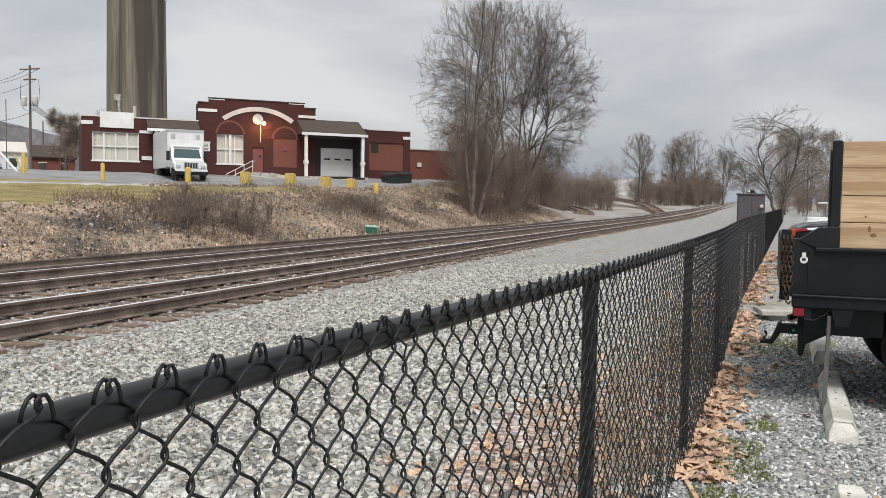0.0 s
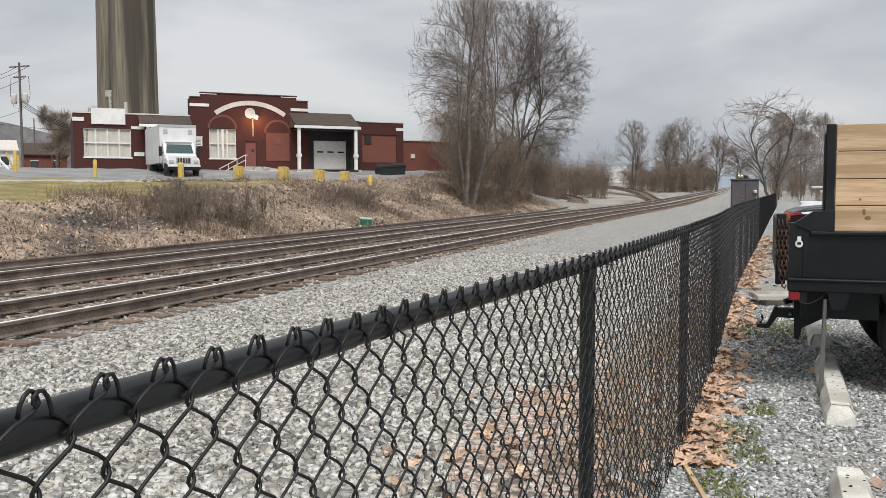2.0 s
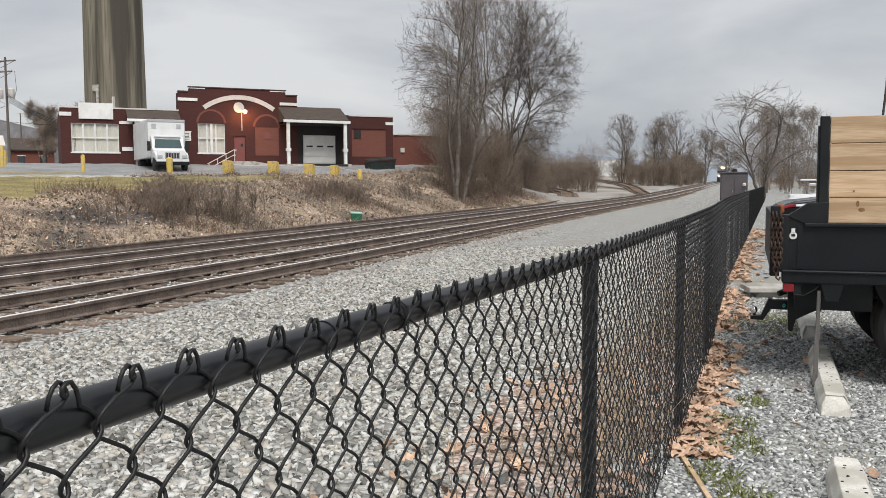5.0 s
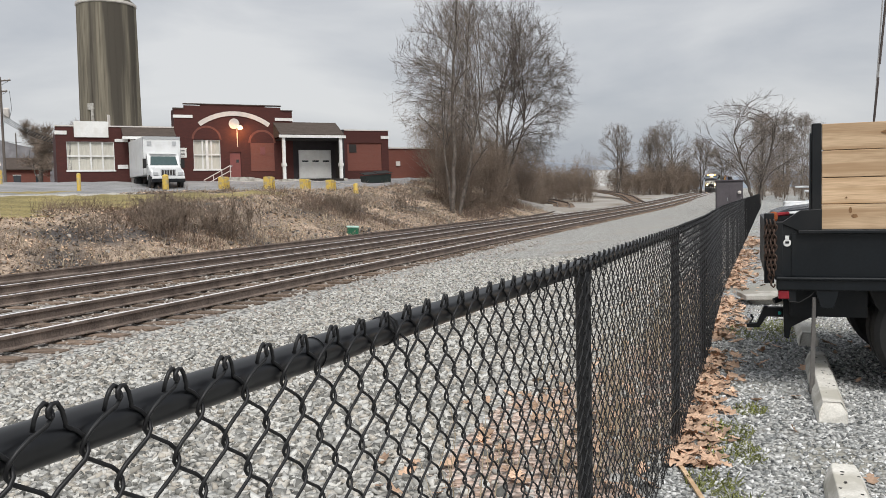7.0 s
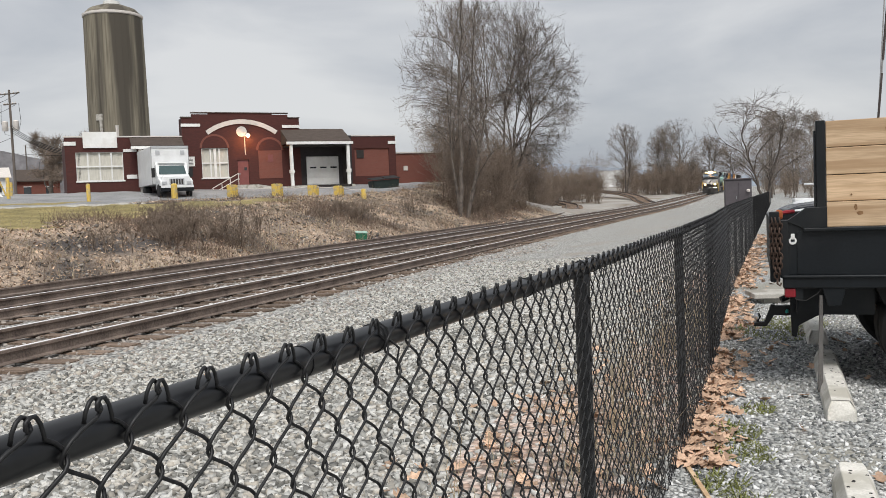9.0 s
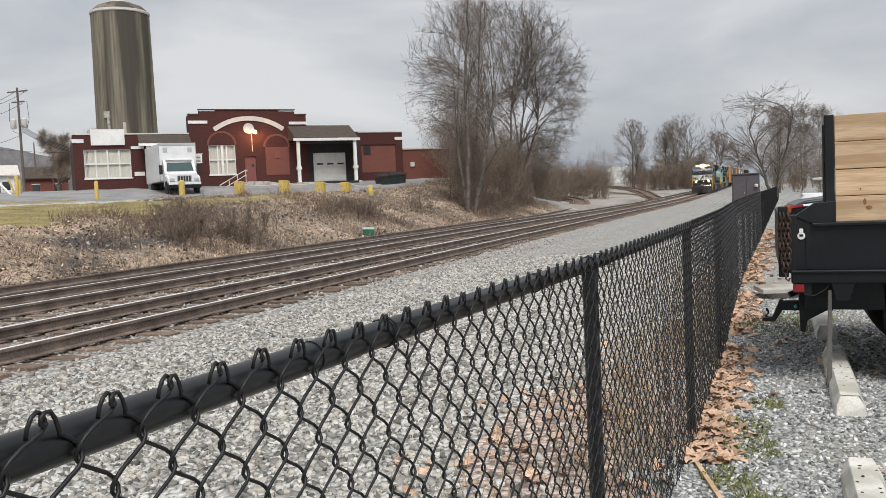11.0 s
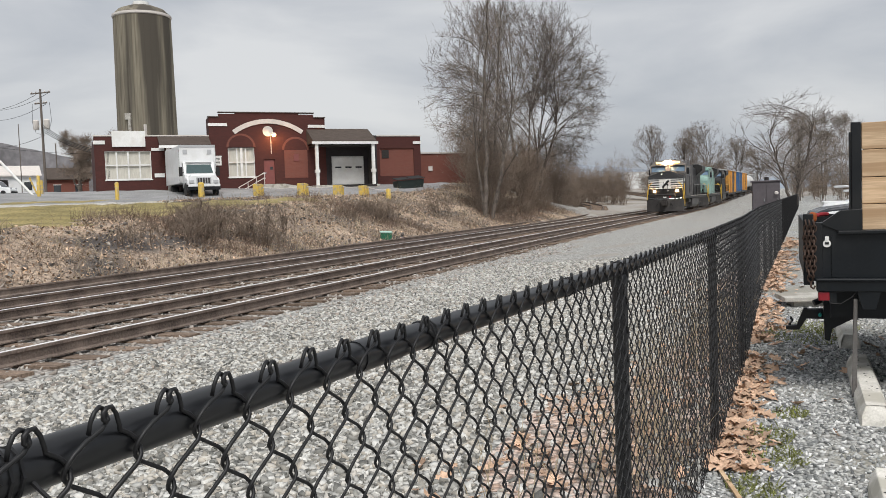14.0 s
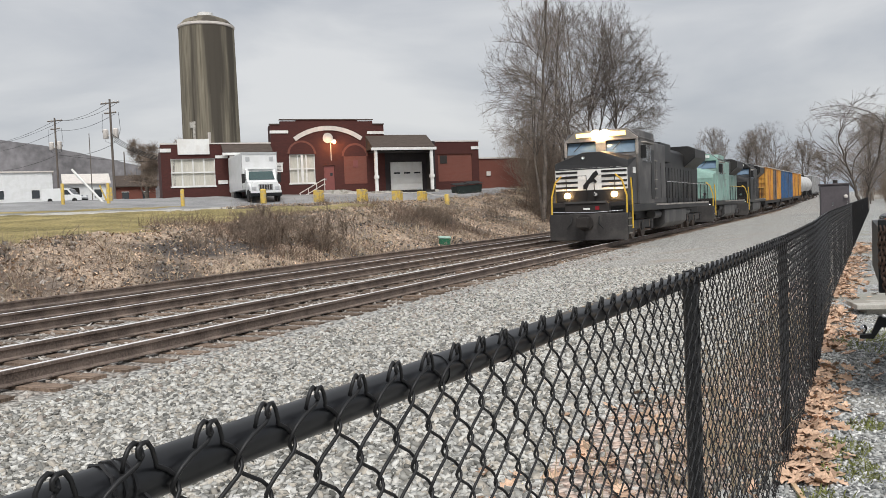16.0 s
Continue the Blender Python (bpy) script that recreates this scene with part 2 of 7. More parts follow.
# Pale blue of the reflected sky is put into the glass base colour.
M_SKYGLASS = mat("sky_tinted_windscreen", (0.13, 0.2, 0.28), 0.05, var=0.1, bump=0, spec=1.0)


# ---- mesh tools ----
class Geo:
    """Vertices and faces of one part."""

    def __init__(self):
        self.v, self.f, self.mi = [], [], []

    def add(self, vs, fs, mi=0):
        o = len(self.v)
        self.v += [tuple(p) for p in vs]
        self.f += [tuple(o + i for i in f) for f in fs]
        self.mi += [mi] * len(fs)
        return self

    def box(self, x0, x1, y0, y1, z0, z1, mi=0):
        vs = [(x, y, z) for z in (z0, z1) for y in (y0, y1) for x in (x0, x1)]
        return self.add(vs, [(0, 2, 3, 1), (4, 5, 7, 6), (0, 1, 5, 4), (2, 6, 7, 3), (0, 4, 6, 2), (1, 3, 7, 5)], mi)

    def prism(self, outline, axis, a, b, mi=0):
        """An outline of two coordinates pushed along the axis from a to b."""
        n = len(outline)

        def put(p, k):
            return {"x": (k, p[0], p[1]), "y": (p[0], k, p[1]), "z": (p[0], p[1], k)}[axis]

        vs = [put(p, a) for p in outline] + [put(p, b) for p in outline]
        fs = [tuple(range(n))[::-1], tuple(range(n, 2 * n))]
        fs += [(i, (i + 1) % n, n + (i + 1) % n, n + i) for i in range(n)]
        return self.add(vs, fs, mi)

    def tube(self, pts, r, sides=8, r2=None, caps=True, mi=0):
        """A round bar along points; r may taper to r2."""
        pts = [Vector(p) for p in pts]
        n, vs, fs = len(pts), [], []
        up = None
        for i, p in enumerate(pts):
            d = (pts[min(i + 1, n - 1)] - pts[max(i - 1, 0)])
            d = d.normalized() if d.length > 1e-9 else Vector((0, 0, 1))
            if up is None:
                up = d.orthogonal().normalized()
            else:
                up = (up - d * up.dot(d))
                up = up.normalized() if up.length > 1e-6 else d.orthogonal().normalized()
            s = d.cross(up)
            rr = r if r2 is None else r + (r2 - r) * i / max(1, n - 1)
            for k in range(sides):
                a = 2 * math.pi * k / sides
                vs.append(p + (up * math.cos(a) + s * math.sin(a)) * rr)
        for i in range(n - 1):
            for k in range(sides):
                k2 = (k + 1) % sides
                fs.append((i * sides + k, i * sides + k2, (i + 1) * sides + k2, (i + 1) * sides + k))
        if caps:
            fs += [tuple(range(sides))[::-1], tuple((n - 1) * sides + k for k in range(sides))]
        return self.add(vs, fs, mi)

    def cyl(self, a, b, r, sides=16, r2=None, mi=0):
        return self.tube([a, b], r, sides, r2, True, mi)

    def lathe(self, profile, centre, axis="z", sides=24, mi=0):
        """Turns (radius, height) pairs round an axis through centre."""
        vs, fs, n = [], [], len(profile)
        cx, cy, cz = centre
        for r, h in profile:
            for k in range(sides):
                a = 2 * math.pi * k / sides
                c, s = r * math.cos(a), r * math.sin(a)
                vs.append({"z": (cx + c, cy + s, cz + h), "y": (cx + c, cy + h, cz + s), "x": (cx + h, cy + c, cz + s)}[axis])
        for i in range(n - 1):
            for k in range(sides):
                k2 = (k + 1) % sides
                fs.append((i * sides + k, i * sides + k2, (i + 1) * sides + k2, (i + 1) * sides + k))
        fs += [tuple(range(sides))[::-1], tuple((n - 1) * sides + k for k in range(sides))]
        return self.add(vs, fs, mi)

    def mesh(self, name, mats, smooth=False):
        me = bpy.data.meshes.new(name)
        me.from_pydata(self.v, [], self.f)
        for m in mats if isinstance(mats, (list, tuple)) else [mats]:
            me.materials.append(m)
        if any(self.mi):
            me.polygons.foreach_set("material_index", self.mi)
        if smooth:
            me.polygons.foreach_set("use_smooth", [True] * len(me.polygons))
        me.update()
        return me


def fix(me):
    """Turns all faces outwards."""
    bm = bmesh.new()
    bm.from_mesh(me)
    bmesh.ops.recalc_face_normals(bm, faces=bm.faces)
    bm.to_mesh(me)
    bm.free()
    return me


def part(name, geo, material, parent=None, label="", smooth=False, bevel=0.0):
    me = fix(geo.mesh(name, material, smooth))
    ob = new(name, me)
    ob.parent = parent
    if label:
        ob["label"] = label
    if bevel:
        md = ob.modifiers.new("edges", "BEVEL")
        md.width, md.segments, md.limit_method = bevel, 2, "ANGLE"
    if smooth:
        sm = ob.modifiers.new("split", "EDGE_SPLIT")
        sm.split_angle = radians(40)
    return ob


def thing(name, m=None, label="", category="", group="", kind=""):
    ob = new(name)
    ob.empty_display_size = 0.2
    if m is not None:
        ob.matrix_world = m
    return tagged(ob, label, category, group, kind)


def stuff(name, verts, faces, material, label, category, smooth=False):
    """Many small pieces in one mesh, from number arrays."""
    verts, faces = np.asarray(verts, np.float32).reshape(-1, 3), np.asarray(faces, np.int32)
    me = bpy.data.meshes.new(name)
    me.vertices.add(len(verts))
    me.vertices.foreach_set("co", verts.ravel())
    k = faces.shape[1]
    me.loops.add(faces.size)
    me.loops.foreach_set("vertex_index", faces.ravel())
    me.polygons.add(len(faces))
    me.polygons.foreach_set("loop_start", np.arange(0, faces.size, k, dtype=np.int32))
    me.polygons.foreach_set("loop_total", np.full(len(faces), k, np.int32))
    me.update(calc_edges=True)
    me.materials.append(material)
    if smooth:
        me.polygons.foreach_set("use_smooth", [True] * len(faces))
    return tagged(new(name, me), label, category, kind="stuff")


def smooth01(a, b, x):
    t = min(1.0, max(0.0, (x - a) / (b - a)))
    return t * t * (3 - 2 * t)


# ---- plan ----
FACADE_A = Vector((-47.21, 50.42, 0))
FACADE_TURN = 44.11
FACADE_U = Vector((math.cos(radians(FACADE_TURN)), math.sin(radians(FACADE_TURN)), 0))
FACADE_N = Vector((FACADE_U.y, -FACADE_U.x, 0))
RAIL_Z = -0.03


def track_x(y):
    """Centre of the near track: straight, then bending a little to the right."""
    q = (y - 45) / 12
    return -8.53 + 0.028 * 12 * (math.log1p(math.exp(q)) if q < 30 else q)


def grade(y):
    """How far the line has climbed at y."""
    q = (min(y, 330) - 95) / 10
    return 0.0112 * 10 * math.log1p(math.exp(q))


def front_of(x, y):
    return (x - FACADE_A.x) * FACADE_N.x + (y - FACADE_A.y) * FACADE_N.y


def lot_z(d):
    """Height of the yard, d metres in front of the building."""
    if d < 0.5:
        return 3.2 + 0.02 * (0.5 - d)
    return 3.2 - 0.09 * min(d - 0.5, 8.5) - 0.025 * max(min(d - 9, 7), 0) - 0.045 * max(d - 16, 0)


def ground_z(x, y):
    """Height of the ground sheet."""
    s = track_x(y) - 7.3 - x
    up = grade(y) * smooth01(-60, -35, x)
    if s <= 0:
        if x > -0.8:
            return up
        return up - 0.24 * smooth01(-0.8, -6.0, x)
    d = front_of(x, y)
    lot = max(lot_z(d), 0.5)
    slope = -0.24 + 0.33 * s
    k = 0.35
    h = max(k - abs(lot - slope), 0) / k
    z = min(lot, slope) - h * h * k * 0.25
    near = 1 - smooth01(74, 100, y + 0.25 * (x + 16))
    far = -0.15 + 2.2 * smooth01(8, 30, s) * smooth01(115, 190, y) + 0.1 * smooth01(2, 12, s)
    return z * near + far * (1 - near) + up


# ---- ground ----
def zone(x, y):
    """Which surface lies here: 0 ballast, 1 gravel lot, 2 bank, 3 lawn, 4 asphalt, 5 far field, 6 pavement."""
    w = 0.9 * noise.noise((x * 0.35, y * 0.35, 3.1)) + 0.35 * noise.noise((x * 1.3, y * 1.3, 7.7))
    if x > fence_x(y) - 0.05:
        return 1 if y < 150 else 5
    s = track_x(y) - 7.3 - x
    if s < -0.3 + 0.5 * w:
        if ((x + 0.85) / 0.72) ** 2 + ((y - 4.75) / 1.6) ** 2 < 1 + 0.45 * w or (x > fence_x(y) - 0.7 - 0.4 * w and 3.2 < y < 16 and w > -0.4):
            return 7
        off = track_x(y) - x
        if y < 130 and (abs(off) < 1.35 + 0.25 * w or abs(off - 3.55) < 1.15 + 0.2 * w or 5.1 < off < 7.6 + 0.4 * w):
            return 8
        return 0
    if y > 76 + 3 * w + 0.2 * (-16 - x):
        return 5
    d = front_of(x, y)
    lot = lot_z(d)
    if -0.24 + 0.33 * s < lot + 0.15 + 0.5 * w:
        return 2
    if d > 22.5 or (x < -36 and 13.5 < d < 18.5 + 0.5 * w):
        return 3
    if d > 20.2 and x < -30:
        return 6
    return 4 if d < 19.5 + 0.5 * w or x < -30 else 2


FENCE_PLAN = [(-8, -1.25), (0.56, -0.61), (2.62, -0.45), (4.9, -0.30), (7.3, -0.21), (12.5, -0.10), (25.7, 0.47), (47.4, 1.4), (81.5, 2.9), (130, 4.9)]


def fence_x(y):
    for (y0, x0), (y1, x1) in zip(FENCE_PLAN, FENCE_PLAN[1:]):
        if y < y1:
            return x0 + (x1 - x0) * (y - y0) / (y1 - y0)
    return 4.9 + (y - 130) * 0.04


def build_ground():
    def steps(spans):
        out = []
        for a, b, st in spans:
            out += list(np.arange(a, b - 1e-6, st))
        return out + [spans[-1][1]]

    xs = steps([(-3000, -600, 400), (-600, -120, 40), (-120, -52, 4), (-52, -14, 0.6), (-14, -6.2, 0.4), (-6.2, -2.5, 0.74), (-2.5, 2, 0.25), (2, 12, 1), (12, 60, 8), (60, 600, 90), (600, 3000, 400)])
    ys = steps([(-1500, -100, 200), (-100, -12, 11), (-12, 0, 1.0), (0, 18, 0.35), (18, 40, 0.7), (40, 90, 1.0), (90, 200, 4), (200, 440, 20), (440, 1000, 80), (1000, 4000, 500)])
    g = Geo()
    nx = len(xs)
    for y in ys:
        for x in xs:
            z = ground_z(x, y)
            if x < -16 and 0 < y < 90:
                z += 0.10 * noise.noise((x * 0.5, y * 0.5, 0)) + 0.06 * noise.noise((x * 1.7, y * 1.7, 5))
            if max(abs(x), abs(y)) > 400:
                z = min(z, 0.0) - 0.2
            g.v.append((x, y, z))
    for j in range(len(ys) - 1):
        for i in range(nx - 1):
            a = j * nx + i
            g.f.append((a, a + 1, a + nx + 1, a + nx))
            g.mi.append(zone((xs[i] + xs[i + 1]) / 2, (ys[j] + ys[j + 1]) / 2))
    me = g.mesh("ground", [M_BALLAST, M_LOT, M_BANK, M_GRASS, M_ASPHALT, M_FIELD, M_CONCRETE, M_LITTER, M_TRACKBED])
    tagged(new("ground", me), "grey ballast, gravel lot, brown bank and winter lawn", "ground", kind="structure")


build_ground()


# ---- railway ----
def rail_profile():
    return [(-0.07, -0.165), (0.07, -0.165), (0.07, -0.153), (0.014, -0.135), (0.011, -0.05), (0.036, -0.036), (0.036, -0.004), (0.028, 0.0), (-0.028, 0.0), (-0.036, -0.004), (-0.036, -0.036), (-0.011, -0.05), (-0.014, -0.135), (-0.07, -0.153)]


def sweep(profile, pts):
    """A profile of (sideways, up) pushed along level points."""
    g, n = Geo(), len(profile)
    pts = [Vector(p) for p in pts]
    for i, p in enumerate(pts):
        d = (pts[min(i + 1, len(pts) - 1)] - pts[max(i - 1, 0)])
        d.z = 0
        d.normalize()
        side = Vector((d.y, -d.x, 0))
        g.v += [tuple(p + side * a + Vector((0, 0, b))) for a, b in profile]
    for i in range(len(pts) - 1):
        for k in range(n):
            k2 = (k + 1) % n
            g.f.append((i * n + k, i * n + k2, (i + 1) * n + k2, (i + 1) * n + k))
    g.f += [tuple(range(n))[::-1], tuple((len(pts) - 1) * n + k for k in range(n))]
    g.mi = [0] * len(g.f)
    return g


def along(pts, step):
    """Places and headings every step metres along a line of points."""
    out, carry = [], 0.0
    for a, b in zip(pts, pts[1:]):
        a, b = Vector(a), Vector(b)
        d = b - a
        length = d.length
        s = carry
        while s < length:
            out.append((a + d * (s / length), math.degrees(math.atan2(-d.x, d.y))))
            s += step
        carry = s - length
    return out


tie_geo = Geo().box(-1.3, 1.3, -0.115, 0.115, -0.17, 0.0)
tie_mesh = fix(tie_geo.mesh("tie", M_TIE))
plate_mesh = fix(Geo().box(-0.17, 0.17, -0.1, 0.1, 0.0, 0.018).mesh("tie_plate", M_RUST))


def railway(centre, label, dull=False, single_to=32.0):
    """One track: two rails with their running surface, and ties."""
    tr = thing("railway_track", None, label, "railway track", "railway tracks", "structure")
    for side in (-0.7525, 0.7525):
        pts = []
        for i, p in enumerate(centre):
            a, b = Vector(centre[max(i - 1, 0)]), Vector(centre[min(i + 1, len(centre) - 1)])
            d = (b - a).normalized()
            pts.append(Vector(p) + Vector((d.y, -d.x, 0)) * side)
        rail = part("rail", sweep(rail_profile(), pts), M_RUST, tr)
        if not dull:
            part("running_surface", sweep([(-0.026, 0.001), (0.026, 0.001), (0.024, 0.005), (-0.024, 0.005)], pts), M_RAILTOP, rail, "polished steel rail top")
    rng = random.Random(len(centre))
    vs, fs = [], []
    base = np.array(tie_geo.v)
    for p, turn in along(centre, 0.54):
        m = pose(p.x + rng.uniform(-0.06, 0.06), p.y + rng.uniform(-0.03, 0.03), p.z - 0.185 + rng.uniform(-0.012, 0.008), 0, rng.uniform(-0.4, 0.4), turn + rng.uniform(-1.2, 1.2))
        if p.y < single_to:
            t = new("tie", tie_mesh)
            t.parent = tr
            t.matrix_local = m
        elif p.y < 230:
            mm = np.array(m)
            o = len(vs) * 8
            vs.append(base @ mm[:3, :3].T + mm[:3, 3])
            fs += [[o + i for i in f] for f in tie_geo.f]
    if vs:
        ob = stuff("ties", np.concatenate(vs), fs, M_TIE, "", "")
        ob.parent = tr
    return tr


def centre_line(shift, y0=-14, y1=420, step=4.0):
    return [(track_x(y) + shift, y, RAIL_Z + grade(y)) for y in np.arange(y0, y1, step)]


track_a = railway(centre_line(0), "main line track on dark timber ties")
track_b = railway(centre_line(-3.55), "second main line track on dark timber ties")
siding = [(-14.45, y, RAIL_Z - 0.04) for y in np.arange(-14, 40, 4.0)]
siding += [(-14.5, 44, -0.07), (-14.7, 54, -0.07), (-15.1, 64, -0.07), (-15.9, 76, -0.05), (-17.2, 90, 0.0), (-19.0, 103, 0.1), (-21.5, 116, 0.2), (-25.5, 127, 0.5), (-32, 135, 0.9), (-42, 140, 1.5), (-56, 142, 2.0)]
siding = [(x, y, z + grade(y) * smooth01(-60, -35, x)) for x, y, z in siding]
track_c = railway(siding, "rusty siding curving off behind the trees", dull=True, single_to=24.0)
spur = [(track_x(104) - 3.6, 104, RAIL_Z), (track_x(116) - 4.2, 116, RAIL_Z), (-13.2, 130, 0.1), (-15.6, 145, 0.5), (-19.5, 160, 1.0), (-25, 174, 1.5), (-33, 186, 1.9), (-46, 197, 2.1)]
spur = [(x, y, z + grade(y) * smooth01(-60, -35, x)) for x, y, z in spur]
track_d = railway(spur, "rusty spur track branching off", dull=True, single_to=0)


# ---- chain-link fence ----
PITCH, WIRE_R = 0.0802, 0.0023
RAIL_TOP = 1.215


def wire_points(hand, fine=True):
    """One flat spiral wire from its hooked end over the rail down to the ground; x along the fence, y away from the lot. hand: the side to which it leans first."""
    h, a = PITCH / 2, 0.0036
    if hand < 0:
        pts = [(-0.0140, -0.001, -0.011), (-0.0137, -0.004, -0.001), (-0.0105, -0.005, 0.0062), (-0.0045, -0.003, 0.0090), (0.0008, 0.0, 0.0066), (0.0036, 0.0, 0.0015), (0.0030, -0.003, -0.0030), (-0.0030, -a, -0.0090)]
    else:
        pts = [(0.0008, -0.004, -0.0045), (-0.0035, -0.006, -0.0012), (-0.0032, -0.006, 0.0042), (0.0012, -0.005, 0.0072), (0.0080, -0.002, 0.0064), (0.0136, 0.0, -0.0010), (0.0170, 0.001, -0.0120)]
    pts = [(x * 1.2, y, z * 1.1) for x, y, z in pts]
    head = len(pts)
    for k in range(1, 28):
        out = k % 2
        zc = -0.038 - 0.0452 * (k - 1)
        s = hand if out else -hand
        x = s * (h + 0.0030) if out else s * 0.0030
        ya = a if (hand > 0) == bool(out) else -a
        if fine:
            pts += [(x - s * 0.0205, ya, zc + 0.0205), (x - s * 0.0085, ya, zc + 0.0135), (x - s * 0.0016, ya * 0.8, zc + 0.0068), (x, 0.0, zc), (x - s * 0.0016, -ya * 0.8, zc - 0.0068), (x - s * 0.0065, -ya, zc - 0.0135)]
        else:
            pts += [(x - s * 0.003, ya, zc + 0.006), (x - s * 0.003, -ya, zc - 0.006)]
    return pts, head


def fence():
    fe = thing("chain_link_fence", None, "black vinyl-coated chain-link fence with top rail", "fence")
    post_y = [-4.2, -1.9, 0.33, 2.62, 4.9, 7.3, 9.7, 12.1, 14.5, 16.9, 19.3, 21.7, 24.1] + [26.5 + 2.4 * k for k in range(26)]
    tops = {0.33: 0.013, 2.62: 0.0, 4.9: 0.004}
    line = [Vector((fence_x(y), y, RAIL_TOP - 0.021 + tops.get(y, 0))) for y in post_y]
    near_wire = {h: fix(Geo().tube(wire_points(h)[0], WIRE_R, 6, caps=True).mesh("wire", M_WIRE, True)) for h in (1, -1)}
    mid_wire, far_wire = {}, {}
    for h in (1, -1):
        pts, head = wire_points(h, False)
        mid_wire[h] = Geo().tube(pts, 0.0017, 3, caps=False)
        far_wire[h] = Geo().tube(pts[:head:2] + pts[head::2], 0.0014, 3, caps=False)
    vs, fs, count = [], [], 0
    rng = random.Random(4)
    for i, (a, b) in enumerate(zip(line, line[1:])):
        part("top_rail", Geo().cyl(a, b, 0.0222, 20 if a.y < 10 else 8), M_VINYL, fe, smooth=True)
        if 1 <= i < 9:
            e = a + (b - a) * 0.31
            d = (b - a).normalized()
            if a.y > 0:
                part("rail_sleeve", Geo().cyl(e, e + d * 0.12, 0.0238, 20), M_VINYL, fe, smooth=True)
        r = 0.0245
        g = Geo().cyl((a.x, a.y, -0.2), (a.x, a.y, a.z - 0.03), r, 16)
        post = part("post", g, M_VINYL, fe, smooth=True)
        d = (b - a).normalized()
        cap = Geo().lathe([(0.027, -0.055), (0.027, -0.02), (0.021, 0.0)], (a.x, a.y, a.z), sides=16)
        cap.cyl(a - d * 0.018, a + d * 0.018, 0.0265, 18)
        part("post_cap", cap, M_VINYL, post, smooth=True)
        # wires of this bay, on the lot side of the rail
        turn = math.degrees(math.atan2(d.y, d.x))
        side = Vector((d.y, -d.x, 0))
        first = math.ceil((a.y - 0.568) / PITCH)
        last = math.ceil((b.y - 0.568) / PITCH)
        for k in range(first, last):
            p = a + (b - a) * ((0.568 + PITCH * k - a.y) / (b.y - a.y)) + side * 0.0265
            z = p.z + 0.0305 - 0.002 * smooth01(0.5, 1.6, p.y) + rng.uniform(-0.0015, 0.0015)
            for h in (1, -1):
                m = pose(p.x, p.y, z, rng.uniform(-0.4, 0.4), rng.uniform(-0.4, 0.4), turn)
                if 0.0 < p.y < 10.9:
                    w = new("wire", near_wire[h])
                    w.parent = fe
                    w.matrix_local = m
                elif 0.0 < p.y < 75:
                    some = mid_wire[h] if p.y < 24 else far_wire[h]
                    mm = np.array(m)
                    fs.append(np.array(some.f) + count)
                    vs.append(np.array(some.v) @ mm[:3, :3].T + mm[:3, 3])
                    count += len(some.v)
        # twisted tie wires on the rail
        if a.y > -3 and a.y < 16:
            for q in (0.06, 0.4, 0.75) if a.y != 0.33 else (0.3, 0.68):
                c = a + (b - a) * q
                ring = []
                for s in range(22):
                    ang = s / 9 * 2 * math.pi
                    ring.append(c + d * (s * 0.0012) + (side * math.cos(ang) + Vector((0, 0, 1)) * math.sin(ang)) * 0.0235)
                ring += [c + d * 0.035 + side * 0.034 - Vector((0, 0, 0.02)), c + d * 0.03 + side * 0.03 - Vector((0, 0, 0.045))]
                part("tie_wire", Geo().tube(ring, 0.0022, 5), M_WIRE, fe)
    ob = stuff("wire_mesh", np.concatenate(vs), np.concatenate(fs), M_WIRE, "", "")
    ob.parent = fe
    return fe


fence()


